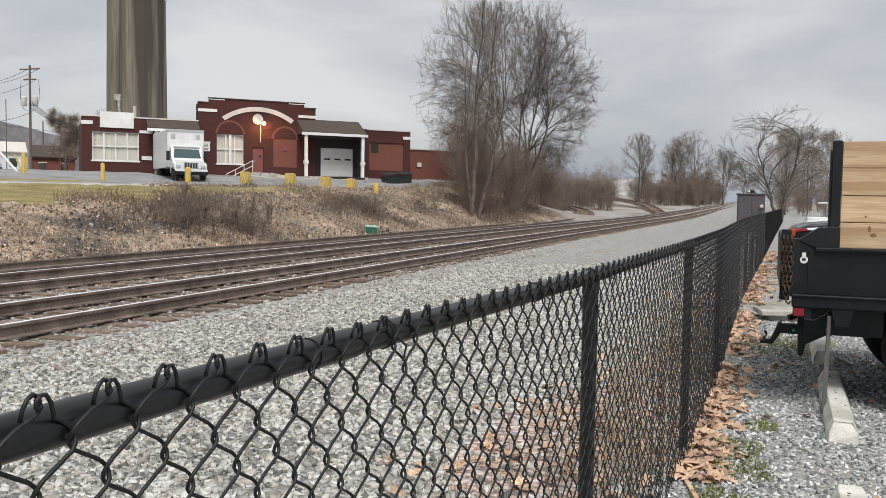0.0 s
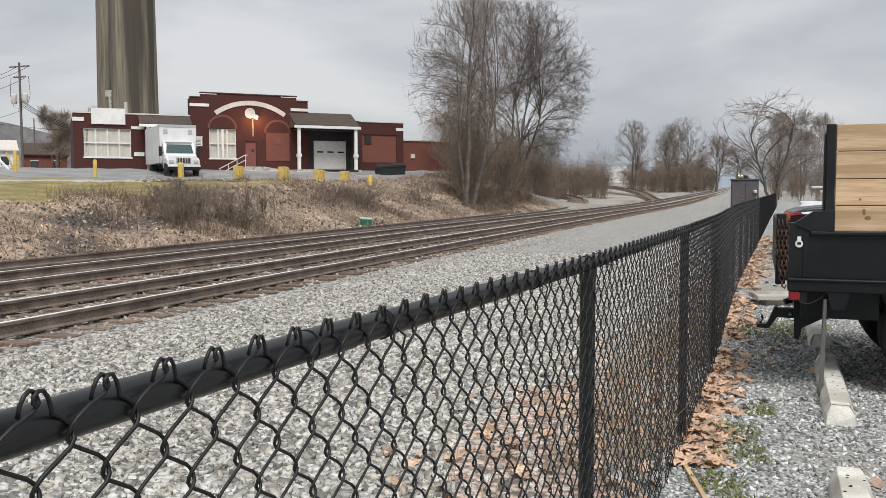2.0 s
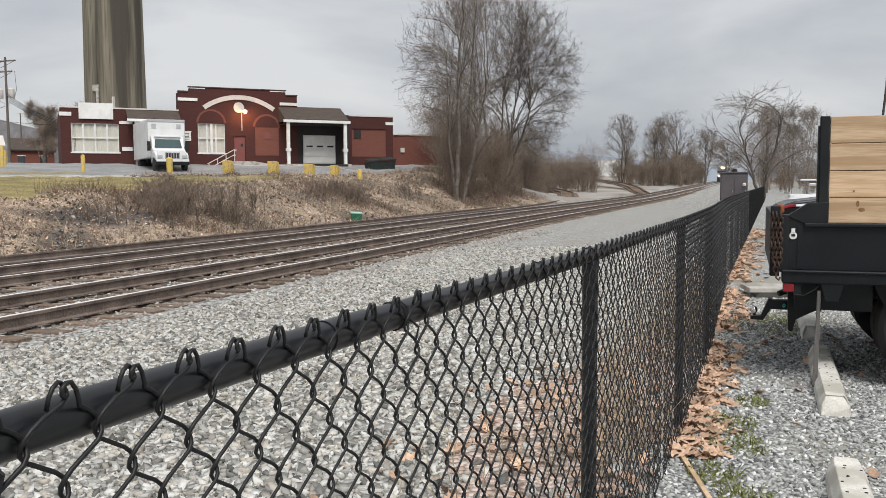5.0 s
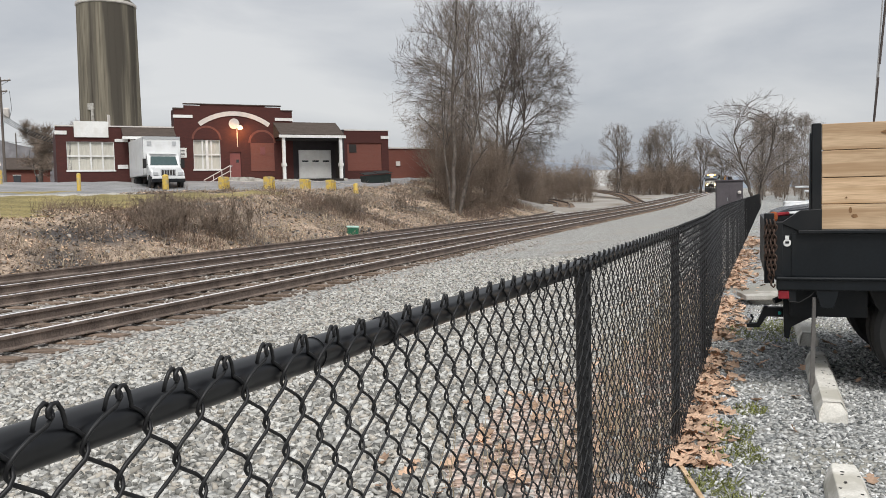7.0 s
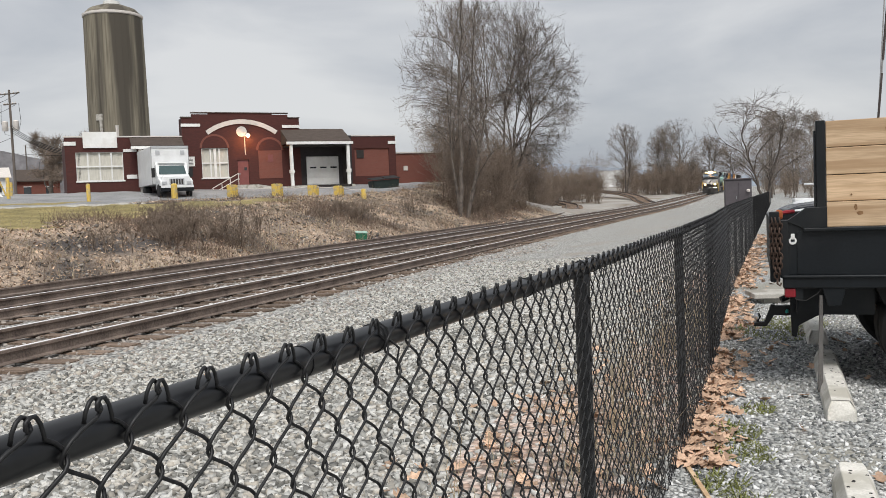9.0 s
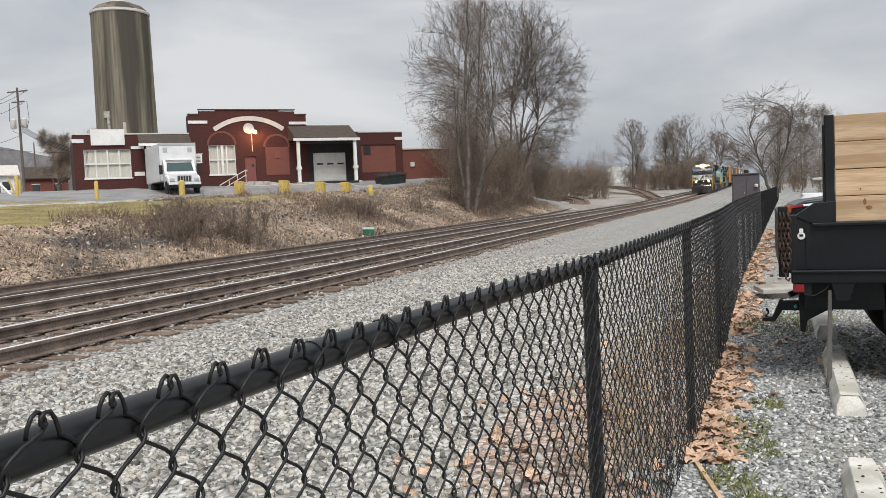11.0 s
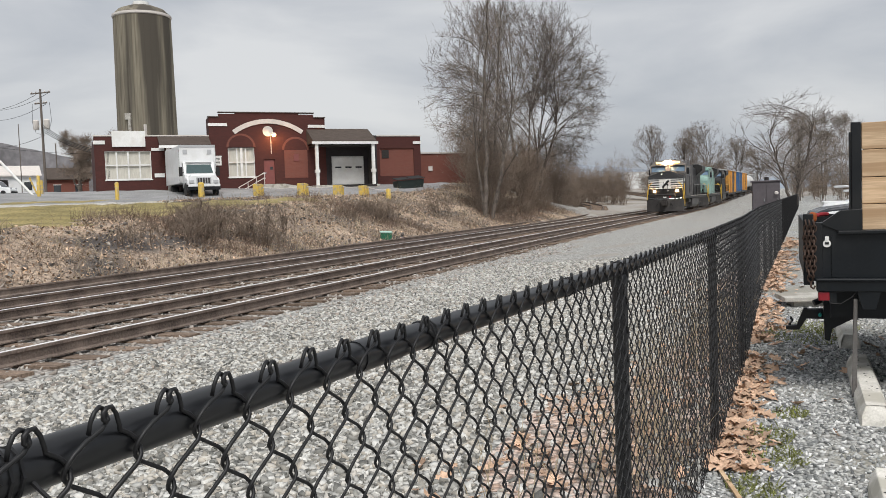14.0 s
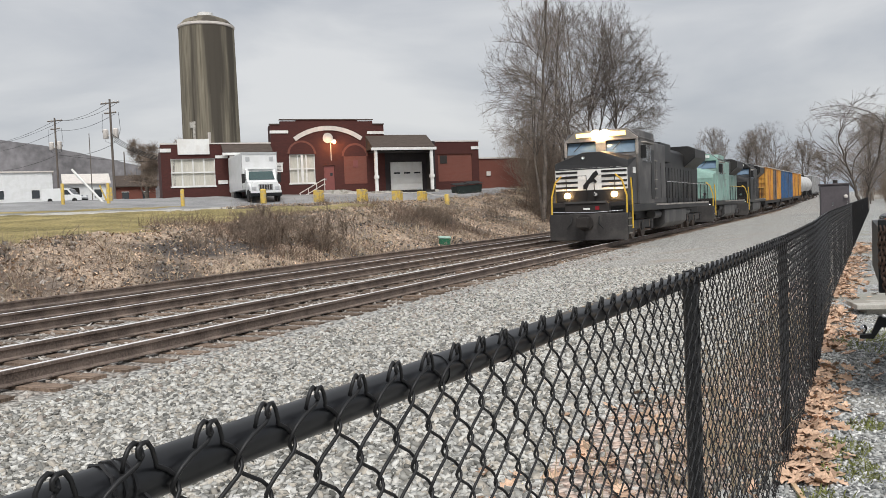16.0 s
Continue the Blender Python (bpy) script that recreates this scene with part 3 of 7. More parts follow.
# ---- brick works building ----
# Wall behind the loading porch, darker than the brickwork beside it.
M_PORCHWALL = mat("dark_porch_wall", (0.035, 0.03, 0.032), 0.8, var=0.3, scale=2, fine=12, bump=0.1)
def brick_building():
    """Local x along the front, y inwards, z up from its floor."""
    z0 = 3.15
    b = thing("brick_building", Matrix.Translation((FACADE_A.x, FACADE_A.y, z0)) @ Matrix.Rotation(radians(FACADE_TURN), 4, "Z"), "long single-storey dark red brick works building with stepped gable", "building")
    depth, t = 13.0, 0.35

    def wall(name, x0, x1, top, holes, mat_, y=0.0, label=""):
        """A front wall with rectangular openings cut through it."""
        g = Geo()
        xs = sorted({x0, x1, *[h[0] for h in holes], *[h[1] for h in holes]})
        for a, c in zip(xs, xs[1:]):
            cuts = sorted([(h[2], h[3]) for h in holes if h[0] <= a and h[1] >= c])
            z = -0.6
            for lo, hi in cuts:
                if lo > z:
                    g.box(a, c, y, y + t, z, lo)
                z = hi
            g.box(a, c, y, y + t, z, top)
        return part(name, g, mat_, b, label)

    # left wing, with its wide window
    wall("front_wall", 0.0, 5.0, 4.22, [(0.72, 4.05, 0.95, 3.1)], M_BRICK)
    wall("front_wall", 5.0, 8.5, 4.3, [(5.3, 7.3, 0.2, 3.1)], M_BRICK)
    part("side_wall", Geo().box(-0.0, t, t + 0.003, depth, -0.6, 4.2), M_BRICK, b)
    part("roof", Geo().box(0.05, 26.5, 0.3, depth, 3.7, 3.85), M_SHINGLE, b, "flat dark roof")
    part("rear_wall", Geo().box(0, 26.5, depth, depth + t, -0.6, 4.2), M_BRICK, b)
    # middle block with stepped parapet
    wall("front_wall", 8.5, 17.95, 5.72, [(9.9, 12.0, 0.97, 3.3), (12.72, 13.62, 0.3, 2.35)], M_BRICK, y=-0.14)
    part("parapet", Geo().box(9.3, 17.0, -0.14, 0.21, 5.72, 6.0).box(10.6, 15.7, -0.14, 0.21, 6.0, 6.1), M_BRICK, b)
    part("parapet_cap", Geo().box(8.45, 9.3, -0.2, 0.27, 5.72, 5.8).box(9.25, 17.05, -0.2, 0.27, 6.1, 6.17).box(17.0, 18.0, -0.2, 0.27, 5.72, 5.8), M_SHINGLE, b)
    part("block_side", Geo().box(17.6, 17.95, 0.213, 1.3, 3.85, 5.7), M_BRICK, b)
    part("block_side", Geo().box(8.5, 8.85, 0.213, 1.3, 3.85, 5.7), M_BRICK, b)
    # right part behind the loading porch, and right wing
    wall("front_wall", 17.95, 22.5, 4.3, [(18.45, 21.3, 0.15, 2.55)], M_PORCHWALL)
    wall("front_wall", 22.5, 26.55, 4.22, [(22.75, 25.9, 0.8, 3.18)], M_BRICK)
    part("brick_infill", Geo().box(22.75, 25.9, 0.09, 0.25, 0.8, 3.18), M_BRICK2, b, "faded brick infill panel of a former window")
    part("vent_plate", Geo().box(22.95, 23.6, 0.05, 0.09, 2.35, 3.05), M_DARK, b)
    part("side_wall", Geo().box(26.2, 26.55, t + 0.003, depth, -0.6, 4.2), M_BRICK, b)
    # low extension
    ext = Geo().box(26.55, 33.5, 2.4, 2.75, -0.6, 2.85).box(26.55, 33.5, 2.8, 11, 2.5, 2.65)
    part("extension", ext, M_BRICK2, b, "low faded brick extension")
    part("extension_cap", Geo().box(26.56, 33.5, 2.3, 2.85, 2.85, 2.97).box(26.6, 33.5, 2.3, 2.395, -0.3, 0.12), M_STONE, b)
    part("wall_box", Geo().box(28.2, 28.6, 2.3, 2.39, 1.3, 1.7), M_STONE, b)
    # pale stone bands
    for x0, x1, za, zb, y in ((-0.05, 0.78, 3.62, 3.9, -0.06), (4.1, 5.05, 3.1, 3.32, -0.06), (8.44, 9.92, 5.02, 5.25, -0.2), (16.5, 17.98, 4.92, 5.15, -0.2), (17.2, 18.1, 4.35, 4.62, -0.2), (25.85, 26.6, 3.55, 3.8, -0.06), (4.25, 5.0, 1.05, 1.35, -0.05)):
        part("stone_band", Geo().box(x0, x1, y, y + 0.09, za, zb), M_WHITE, b)
    for x0, x1, z in ((-0.05, 8.5, 4.22), (22.5, 26.6, 4.22)):
        part("coping", Geo().box(x0, x1, -0.05, 0.4, z, z + 0.1), M_STONE, b)
    # segmental stone arch over the middle
    g = Geo()
    c, r0, r1, n = Vector((13.2, -0.19, 0.63)), 4.62, 4.98, 18
    a0 = 35.5
    for i in range(n):
        th0, th1 = radians(90 + a0 - 2 * a0 * i / n), radians(90 + a0 - 2 * a0 * (i + 1) / n)
        q = [(c.x + r * math.cos(th), c.z + r * math.sin(th)) for r, th in ((r0, th0), (r1, th0), (r1, th1), (r0, th1))]
        g.prism(q, "y", -0.2, -0.14)
    part("stone_arch", g, M_STONE, b)
    disc = Geo().lathe([(0.42, -0.06), (0.42, -0.02), (0.38, 0.0)], (13.15, -0.14, 4.62), "y", 28)
    part("roundel", disc, M_STONE, b)
    # blind arches
    def arch(x0, x1, spring, y, mat_, name, z_low=None):
        cx, r = (x0 + x1) / 2, (x1 - x0) / 2
        outline = [(cx + r * math.cos(radians(a)), spring + r * 0.95 * math.sin(radians(a))) for a in range(0, 181, 12)]
        if z_low is not None:
            outline += [(x0, z_low), (x1, z_low)]
        part(name, Geo().prism(outline, "y", y, y + 0.03), mat_, b)
        ring = Geo()
        for i in range(15):
            th0, th1 = radians(12 * i), radians(12 * i + 12)
            q = [(cx + rr * math.cos(th), spring + rr * 0.95 * math.sin(th)) for rr, th in ((r, th0), (r + 0.16, th0), (r + 0.16, th1), (r, th1))]
            ring.prism(q, "y", -0.185, -0.14)
        part("brick_arch", ring, M_BRICK2, b)

    arch(9.95, 11.95, 3.33, -0.171, M_BRICK, "arch_panel")
    arch(14.42, 16.36, 3.1, -0.171, M_BRICK2, "arch_panel", 0.8)
    part("arch_fill", Geo().prism([(14.62 + 0.0, 3.08)] + [(15.39 + 0.95 * math.cos(radians(a)), 3.1 + 0.9 * math.sin(radians(a))) for a in range(180, -1, -12)], "y", -0.181, -0.172), M_BRICK, b)
    part("small_plate", Geo().box(15.2, 15.6, -0.21, -0.18, 2.15, 2.75), M_DOORRED, b)
    # windows
    def window(name, x0, x1, z0_, z1, cols, rows, y):
        w = part(name, Geo().box(x0, x1, y + 0.2, y + 0.22, z0_, z1), M_CURTAIN, b, "blind behind the panes")
        g = Geo()
        for k in range(cols + 1):
            xx = x0 + (x1 - x0) * k / cols
            wd = 0.055
            g.box(max(x0, xx - wd), min(x1, xx + wd), y + 0.05, y + 0.12, z0_, z1)
        for k in range(rows + 1):
            zz = z0_ + (z1 - z0_) * k / rows
            g.box(x0, x1, y + 0.046, y + 0.116, max(z0_, zz - 0.05), min(z1, zz + 0.05))
        part("window_frame", g, M_WHITE, w)
        for i in range(cols):
            for j in range(rows):
                a, c_ = x0 + (x1 - x0) * i / cols + 0.05, x0 + (x1 - x0) * (i + 1) / cols - 0.05
                lo, hi = z0_ + (z1 - z0_) * j / rows + 0.05, z0_ + (z1 - z0_) * (j + 1) / rows - 0.05
                dark = i == 0 and cols == 4
                if dark:
                    part("gap", Geo().box(a + 0.1, a + 0.24, y + 0.185, y + 0.195, lo, hi), M_DARK, w)
                rib = Geo()
                for q in range(9):
                    xa = a + (c_ - a) * q / 9
                    rib.box(xa, xa + (c_ - a) / 14, y + 0.17, y + 0.19, lo, hi)
                part("blind_slats", rib, M_CURTAIN, w)
        part("window_sill", Geo().box(x0 - 0.08, x1 + 0.08, y - 0.06, y + 0.12, z0_ - 0.1, z0_), M_WHITE, w)

    window("window", 0.72, 4.05, 0.95, 3.1, 4, 2, 0.0)
    window("window", 9.9, 12.0, 0.97, 3.3, 3, 2, -0.14)
    part("window_divider", Geo().box(10.85, 11.05, -0.12, 0.06, 0.97, 3.3), M_WHITE, b)
    # red door
    d = part("door", Geo().box(12.75, 13.6, -0.06, 0.0, 0.3, 2.33), M_DOORRED, b, "red painted door with small window")
    part("door_window", Geo().box(13.25, 13.45, -0.075, -0.062, 1.5, 1.75), M_GLASS, d)
    part("handle", Geo().box(12.83, 12.9, -0.1, -0.06, 1.15, 1.3), M_CHROME, d)
    part("door_panel", Geo().box(12.88, 13.12, -0.07, -0.062, 0.5, 1.35), M_DOORRED, d)
    # white notice, roof sign board
    part("notice", Geo().box(8.7, 9.35, -0.2, -0.15, 1.9, 2.6).box(8.65, 9.4, -0.21, -0.19, 2.6, 2.66), M_WHITE, b, "white notice with rows of small print")
    g = Geo()
    for k in range(5):
        g.box(8.8, 9.22, -0.206, -0.201, 2.0 + k * 0.11, 2.04 + k * 0.11)
    part("notice_lines", g, M_DARK, b)
    part("sign_board", Geo().box(1.28, 3.68, -0.12, -0.04, 3.42, 4.62), M_WHITE, b, "blank white sign board")
    # porch over the truck bay
    pr = Geo().prism([(-1.35, 3.35), (0.0, 4.1), (0.0, 4.2), (-1.4, 3.47)], "x", 4.6, 8.45)
    part("porch_roof", pr, M_SHINGLE, b)
    part("porch_fascia", Geo().box(4.55, 8.5, -1.45, -1.36, 3.22, 3.42), M_WHITE, b)
    part("porch_post", Geo().box(5.1, 5.35, -1.3, -1.05, -0.3, 3.2), M_STONE, b)
    part("bay_door", Geo().box(5.3, 7.3, 0.1, 0.16, 0.2, 3.1), M_WHITE, b)
    # loading porch
    lp = Geo().prism([(-2.2, 3.55), (0.0, 4.75), (0.0, 4.85), (-2.25, 3.68)], "x", 16.35, 21.75)
    part("porch_roof", lp, M_SHINGLE, b, "dark shingled lean-to roof")
    for x in (16.35, 21.69):
        part("porch_gable", Geo().prism([(-2.2, 3.5), (0.0, 3.5), (0.0, 4.72)], "x", x, x + 0.06), M_SHINGLE, b)
    part("porch_fascia", Geo().box(16.25, 21.85, -2.32, -2.2, 3.4, 3.62), M_WHITE, b)
    for x in (16.65, 21.45):
        col = part("porch_post", Geo().box(x - 0.12, x + 0.12, -2.2, -1.96, 0.0, 3.45), M_WHITE, b, "white painted porch post")
        part("post_pad", Geo().box(x - 0.18, x + 0.18, -2.26, -1.9, 1.1, 1.35), M_WHITE, col)
    part("porch_ceiling", Geo().box(16.5, 21.7, -2.1, -0.01, 3.3, 3.38), M_DARK, b)
    for k in range(7):
        part("porch_board", Geo().box(21.62, 21.68, -2.0 + k * 0.28, -1.75 + k * 0.28, 0.05, 3.25), M_DARK, b)
    dd = part("dock_door", Geo().box(18.45, 21.3, 0.1, 0.16, 0.15, 2.55), M_WHITE, b, "white sectional dock door")
    for k in range(4):
        part("door_section", Geo().box(18.5, 21.25, 0.06, 0.1, 0.2 + k * 0.585, 0.75 + k * 0.585), M_WHITE, dd)
    for k in range(3):
        part("door_light", Geo().box(18.75 + k * 0.9, 19.3 + k * 0.9, 0.045, 0.06, 1.55, 1.68), M_GLASS, dd)
    part("dock", Geo().box(16.4, 21.9, -2.3, -0.01, -0.95, 0.08), M_CONCRETE, b, "concrete loading dock")
    part("dock_edge", Geo().box(18.0, 21.6, -2.34, -2.3, -0.1, 0.08), M_DARK, b)
    # entrance ramp with rail
    part("ramp", Geo().prism([(10.4, -0.9), (16.2, -0.9), (16.2, -0.1), (13.9, 0.28), (12.4, 0.28)], "y", -1.9, -0.15), M_CONCRETE, b, "pale concrete entrance landing")
    rail = Geo()
    for dz in (0.55, 0.95):
        rail.tube([(10.3, -1.85, -0.9 + dz), (12.4, -1.85, 0.25 + dz), (12.45, -1.85, 0.25 + dz - 0.1)], 0.035, 6)
    for k in range(4):
        x = 10.4 + k * 0.66
        rail.cyl((x, -1.85, -0.95 + k * 0.37), (x, -1.85, 0.05 + k * 0.37), 0.03, 6)
    part("handrail", rail, M_STONE, b, "grey pipe handrail")
    part("plinth", Geo().box(5.05, 16.8, -0.06, -0.001, -0.6, 0.02), M_STONE, b)
    return b


brick_building()
bulb_m = glow("sodium_lamp", (1.0, 0.55, 0.2), 60.0)


def wall_lamp():
    p = FACADE_A + FACADE_U * 13.52 + FACADE_N * 0.75 + Vector((0, 0, 7.42))
    wl_ = thing("wall_lamp", Matrix.Translation(p) @ Matrix.Rotation(radians(FACADE_TURN), 4, "Z"), "lit orange sodium lamp on a wall bracket", "lamp")
    part("bracket", Geo().tube([(-0.15, 0.6, -1.5), (-0.15, 0.58, -0.1), (-0.1, 0.2, 0.08), (0, 0, 0.1)], 0.035, 8), M_STONE, wl_)
    part("hood", Geo().lathe([(0.05, 0.2), (0.16, 0.12), (0.2, 0.02)], (0, 0, 0)), M_STONE, wl_)
    part("bulb", Geo().lathe([(0.02, -0.16), (0.14, -0.08), (0.16, 0.02), (0.1, 0.1)], (0, 0, 0), sides=14), bulb_m, wl_, "glowing orange bulb", smooth=True)
    lamp = new("wall_lamp_light", bpy.data.lights.new("wall_lamp_light", "POINT"))
    lamp.data.energy, lamp.data.color, lamp.data.shadow_soft_size = 60, (1.0, 0.42, 0.12), 0.15
    lamp.matrix_world = Matrix.Translation(p + FACADE_N * 0.25 + Vector((0, 0, -0.15)))


wall_lamp()


# ---- concrete silo ----
def silo():
    base = Vector((-75.9, 90.9, 3.0))
    s = thing("concrete_silo", Matrix.Translation(base), "tall stained concrete stave silo", "silo")
    prof = [(3.85, -1.0), (3.75, 4.0), (3.6, 24.1)]
    part("shaft", Geo().lathe(prof, (0, 0, 0), sides=48), M_SILO, s, smooth=True)
    for k in range(30):
        a = 2 * math.pi * k / 30
        g = Geo().tube([(3.83 * math.cos(a), 3.83 * math.sin(a), -1), (3.59 * math.cos(a), 3.59 * math.sin(a), 24.0)], 0.035, 5)
        part("rib", g, M_SILO, s)
    part("rim", Geo().lathe([(3.62, 23.9), (3.72, 24.0), (3.72, 24.25), (3.6, 24.3)], (0, 0, 0), sides=48), M_STONE, s, smooth=True)
    part("dome", Geo().lathe([(3.6, 24.3), (2.9, 25.0), (1.6, 25.5), (0.1, 25.7)], (0, 0, 0), sides=32), M_SILO, s, smooth=True)
    part("hatch", Geo().lathe([(1.0, 25.3), (1.0, 26.0), (0.6, 26.1)], (0.1, -0.2, 0), sides=20), M_WHITE, s)
    part("light_patch", Geo().box(-0.3, 0.55, -3.85, -3.6, 10.5, 11.3).box(0.2, 0.5, -3.86, -3.6, 7.5, 10.5), M_CONCRETE, s)
    part("light_patch", Geo().box(2.1, 2.3, -3.25, -2.9, 7.5, 9.8), M_STONE, s)


silo()


# ---- trees and brush ----
def grow(rng, base, height, r0, spread, levels=4, lean=(0, 0), split=(4, 7), droop=0.0, first=0.3, fan=48, stems=1):
    """A bare tree: returns tapered bars as (points, radius at start, radius at end, level)."""
    out = []

    def limb(p, d, length, r, level):
        n = 6 if level == 0 else (5 if level == 1 else 4 if level == 2 else 3)
        pts = [p.copy()]
        dd = d.copy()
        for i in range(n):
            wob = 0.10 if level == 0 else 0.24
            dd = (dd + Vector((rng.gauss(0, wob), rng.gauss(0, wob), rng.gauss(0, wob * 0.6) + (0.10 if level else 0.02) - droop * level * 0.1))).normalized()
            pts.append(pts[-1] + dd * (length / n))
        end = max(0.004, r * (0.3 if level < 2 else 0.4))
        out.append((pts, r, end, level))
        if level >= levels:
            return
        k = rng.randint(*split) + (3 if level == 0 else 0) + (2 if level >= 2 else 0)
        for j in range(k):
            f = first + (1 - first) * ((j + rng.random()) / k) if level == 0 else 0.2 + 0.8 * ((j + rng.random()) / k)
            i = min(int(f * n), n - 1)
            q = pts[i].lerp(pts[i + 1], f * n - i)
            ax = (pts[i + 1] - pts[i]).normalized()
            side = ax.orthogonal().normalized()
            side.rotate(Matrix.Rotation(rng.uniform(0, 2 * math.pi), 3, ax))
            ang = radians(rng.gauss(fan, 10))
            nd = (ax * math.cos(ang) + side * math.sin(ang)).normalized()
            ratio = (spread * (1.15 - 0.65 * f)) if level == 0 else rng.uniform(0.4, 0.68) * (1.1 - 0.4 * f)
            limb(q, nd, length * ratio, max(0.005, (r + (end - r) * f) * rng.uniform(0.42, 0.62)), level + 1)

    for s in range(stems):
        off = Vector((rng.gauss(0, 0.35), rng.gauss(0, 0.35), 0)) if stems > 1 else Vector()
        tilt = Vector((lean[0] + (rng.gauss(0, 0.14) if stems > 1 else 0), lean[1] + (rng.gauss(0, 0.14) if stems > 1 else 0), 1)).normalized()
        limb(Vector(base) * 0 + off, tilt, height * (rng.uniform(0.75, 1) if stems > 1 else 1), r0, 0)
    return out


def fast_tube(bars, sides):
    """Arrays of vertices and four-sided faces for many bars of round section."""
    vs, fs, o = [], [], 0
    for pts, r, e, _ in bars:
        p = np.array([tuple(q) for q in pts])
        d = np.gradient(p, axis=0)
        d /= np.linalg.norm(d, axis=1, keepdims=True) + 1e-9
        ref = np.array([0.0, 0.0, 1.0]) if abs(d[0, 2]) < 0.8 else np.array([1.0, 0.0, 0.0])
        a = np.cross(d, ref)
        a /= np.linalg.norm(a, axis=1, keepdims=True) + 1e-9
        b = np.cross(d, a)
        rr = np.linspace(r, e, len(p))[:, None, None]
        th = np.arange(sides) * 2 * math.pi / sides
        ring = p[:, None] + rr * (a[:, None] * np.cos(th)[None, :, None] + b[:, None] * np.sin(th)[None, :, None])
        vs.append(ring.reshape(-1, 3))
        n = len(p)
        i, k = np.meshgrid(np.arange(n - 1), np.arange(sides), indexing="ij")
        k2 = (k + 1) % sides
        fs.append(np.stack([i * sides + k, i * sides + k2, (i + 1) * sides + k2, (i + 1) * sides + k], -1).reshape(-1, 4) + o)
        o += n * sides
    return np.concatenate(vs), np.concatenate(fs)


def twigs(bars, rng, count, length, r, spread=0.55):
    """Fine straight twigs on the outer branches, as (points, radius, radius, level)."""
    outer = [b for b in bars if b[3] >= 2]
    out = []
    for _ in range(count):
        pts, _, _, _ = rng.choice(outer)
        i = rng.randrange(len(pts) - 1)
        q = pts[i].lerp(pts[i + 1], rng.random())
        d = (pts[i + 1] - pts[i]).normalized() + Vector((rng.gauss(0, spread), rng.gauss(0, spread), rng.gauss(0.15, spread * 0.8)))
        out.append(([q, q + d.normalized() * length * rng.uniform(0.5, 1.4)], r, r * 0.5, 9))
    return out


def tree(x, y, seed, label, height, r0, spread, bark=None, twig=None, group="", sink=0.15, fine=1600, twig_r=0.0085, twig_len=0.8, **kw):
    rng = random.Random(seed)
    bars = grow(rng, (0, 0, 0), height, r0, spread, **kw)
    bars += twigs(bars, rng, fine, twig_len, twig_r)
    t = thing("tree", Matrix.Translation((x, y, ground_z(x, y) - sink)), label, "tree", group)
    for name, some, sides, m in (("trunk", [b for b in bars if b[3] == 0], 10, bark or M_BARK), ("limb", [b for b in bars if b[3] == 1], 6, bark or M_BARK), ("crown", [b for b in bars if b[3] >= 2], 3, twig or M_TWIG)):
        if not some:
            continue
        vs, fs = fast_tube(some, sides)
        ob = stuff(name, vs, fs, m, "", "", smooth=name != "crown")
        ob.parent = t
        for key in ("kind", "category", "label"):
            if key in ob:
                del ob[key]
    return t


def blades(name, spots, rng, h, r, material, label, category, lean=0.5, bend=True):
    """Thin upright stems with a bend, two crossed slivers of three sides each."""
    n = len(spots)
    p = np.array(spots)
    a = rng.random(n) * 2 * np.pi
    ln = np.abs(rng.normal(0, lean, n))
    hh = h[0] + (h[1] - h[0]) * rng.random(n) ** 1.5
    top = p + np.stack([np.cos(a) * ln * hh, np.sin(a) * ln * hh, hh], 1)
    mid = (p + top) / 2 + np.stack([np.cos(a), np.sin(a), np.zeros(n)], 1) * (-0.12 * hh * ln)[:, None] + rng.normal(0, 0.02, (n, 3))
    th = np.arange(3) * 2 * np.pi / 3
    circ = np.stack([np.cos(th), np.sin(th), 0 * th], 1)
    rr = r * (0.6 + 0.8 * rng.random(n))[:, None, None]
    v = np.concatenate([p[:, None] + circ * rr, mid[:, None] + circ * rr * 0.8, top[:, None] + circ * rr * 0.25], 1).reshape(-1, 3)
    f = []
    for q in (0, 3):
        for k in range(3):
            f.append([q + k, q + (k + 1) % 3, q + 3 + (k + 1) % 3, q + 3 + k])
    f = (np.array(f)[None] + (np.arange(n) * 9)[:, None, None]).reshape(-1, 4)
    return stuff(name, v, f, material, label, category)


def bow(a, ctrl, b, n):
    """Points along a bent line from a to b that sets out towards ctrl."""
    return [a * (1 - q) ** 2 + ctrl * 2 * q * (1 - q) + b * q * q for q in (i / n for i in range(n + 1))]


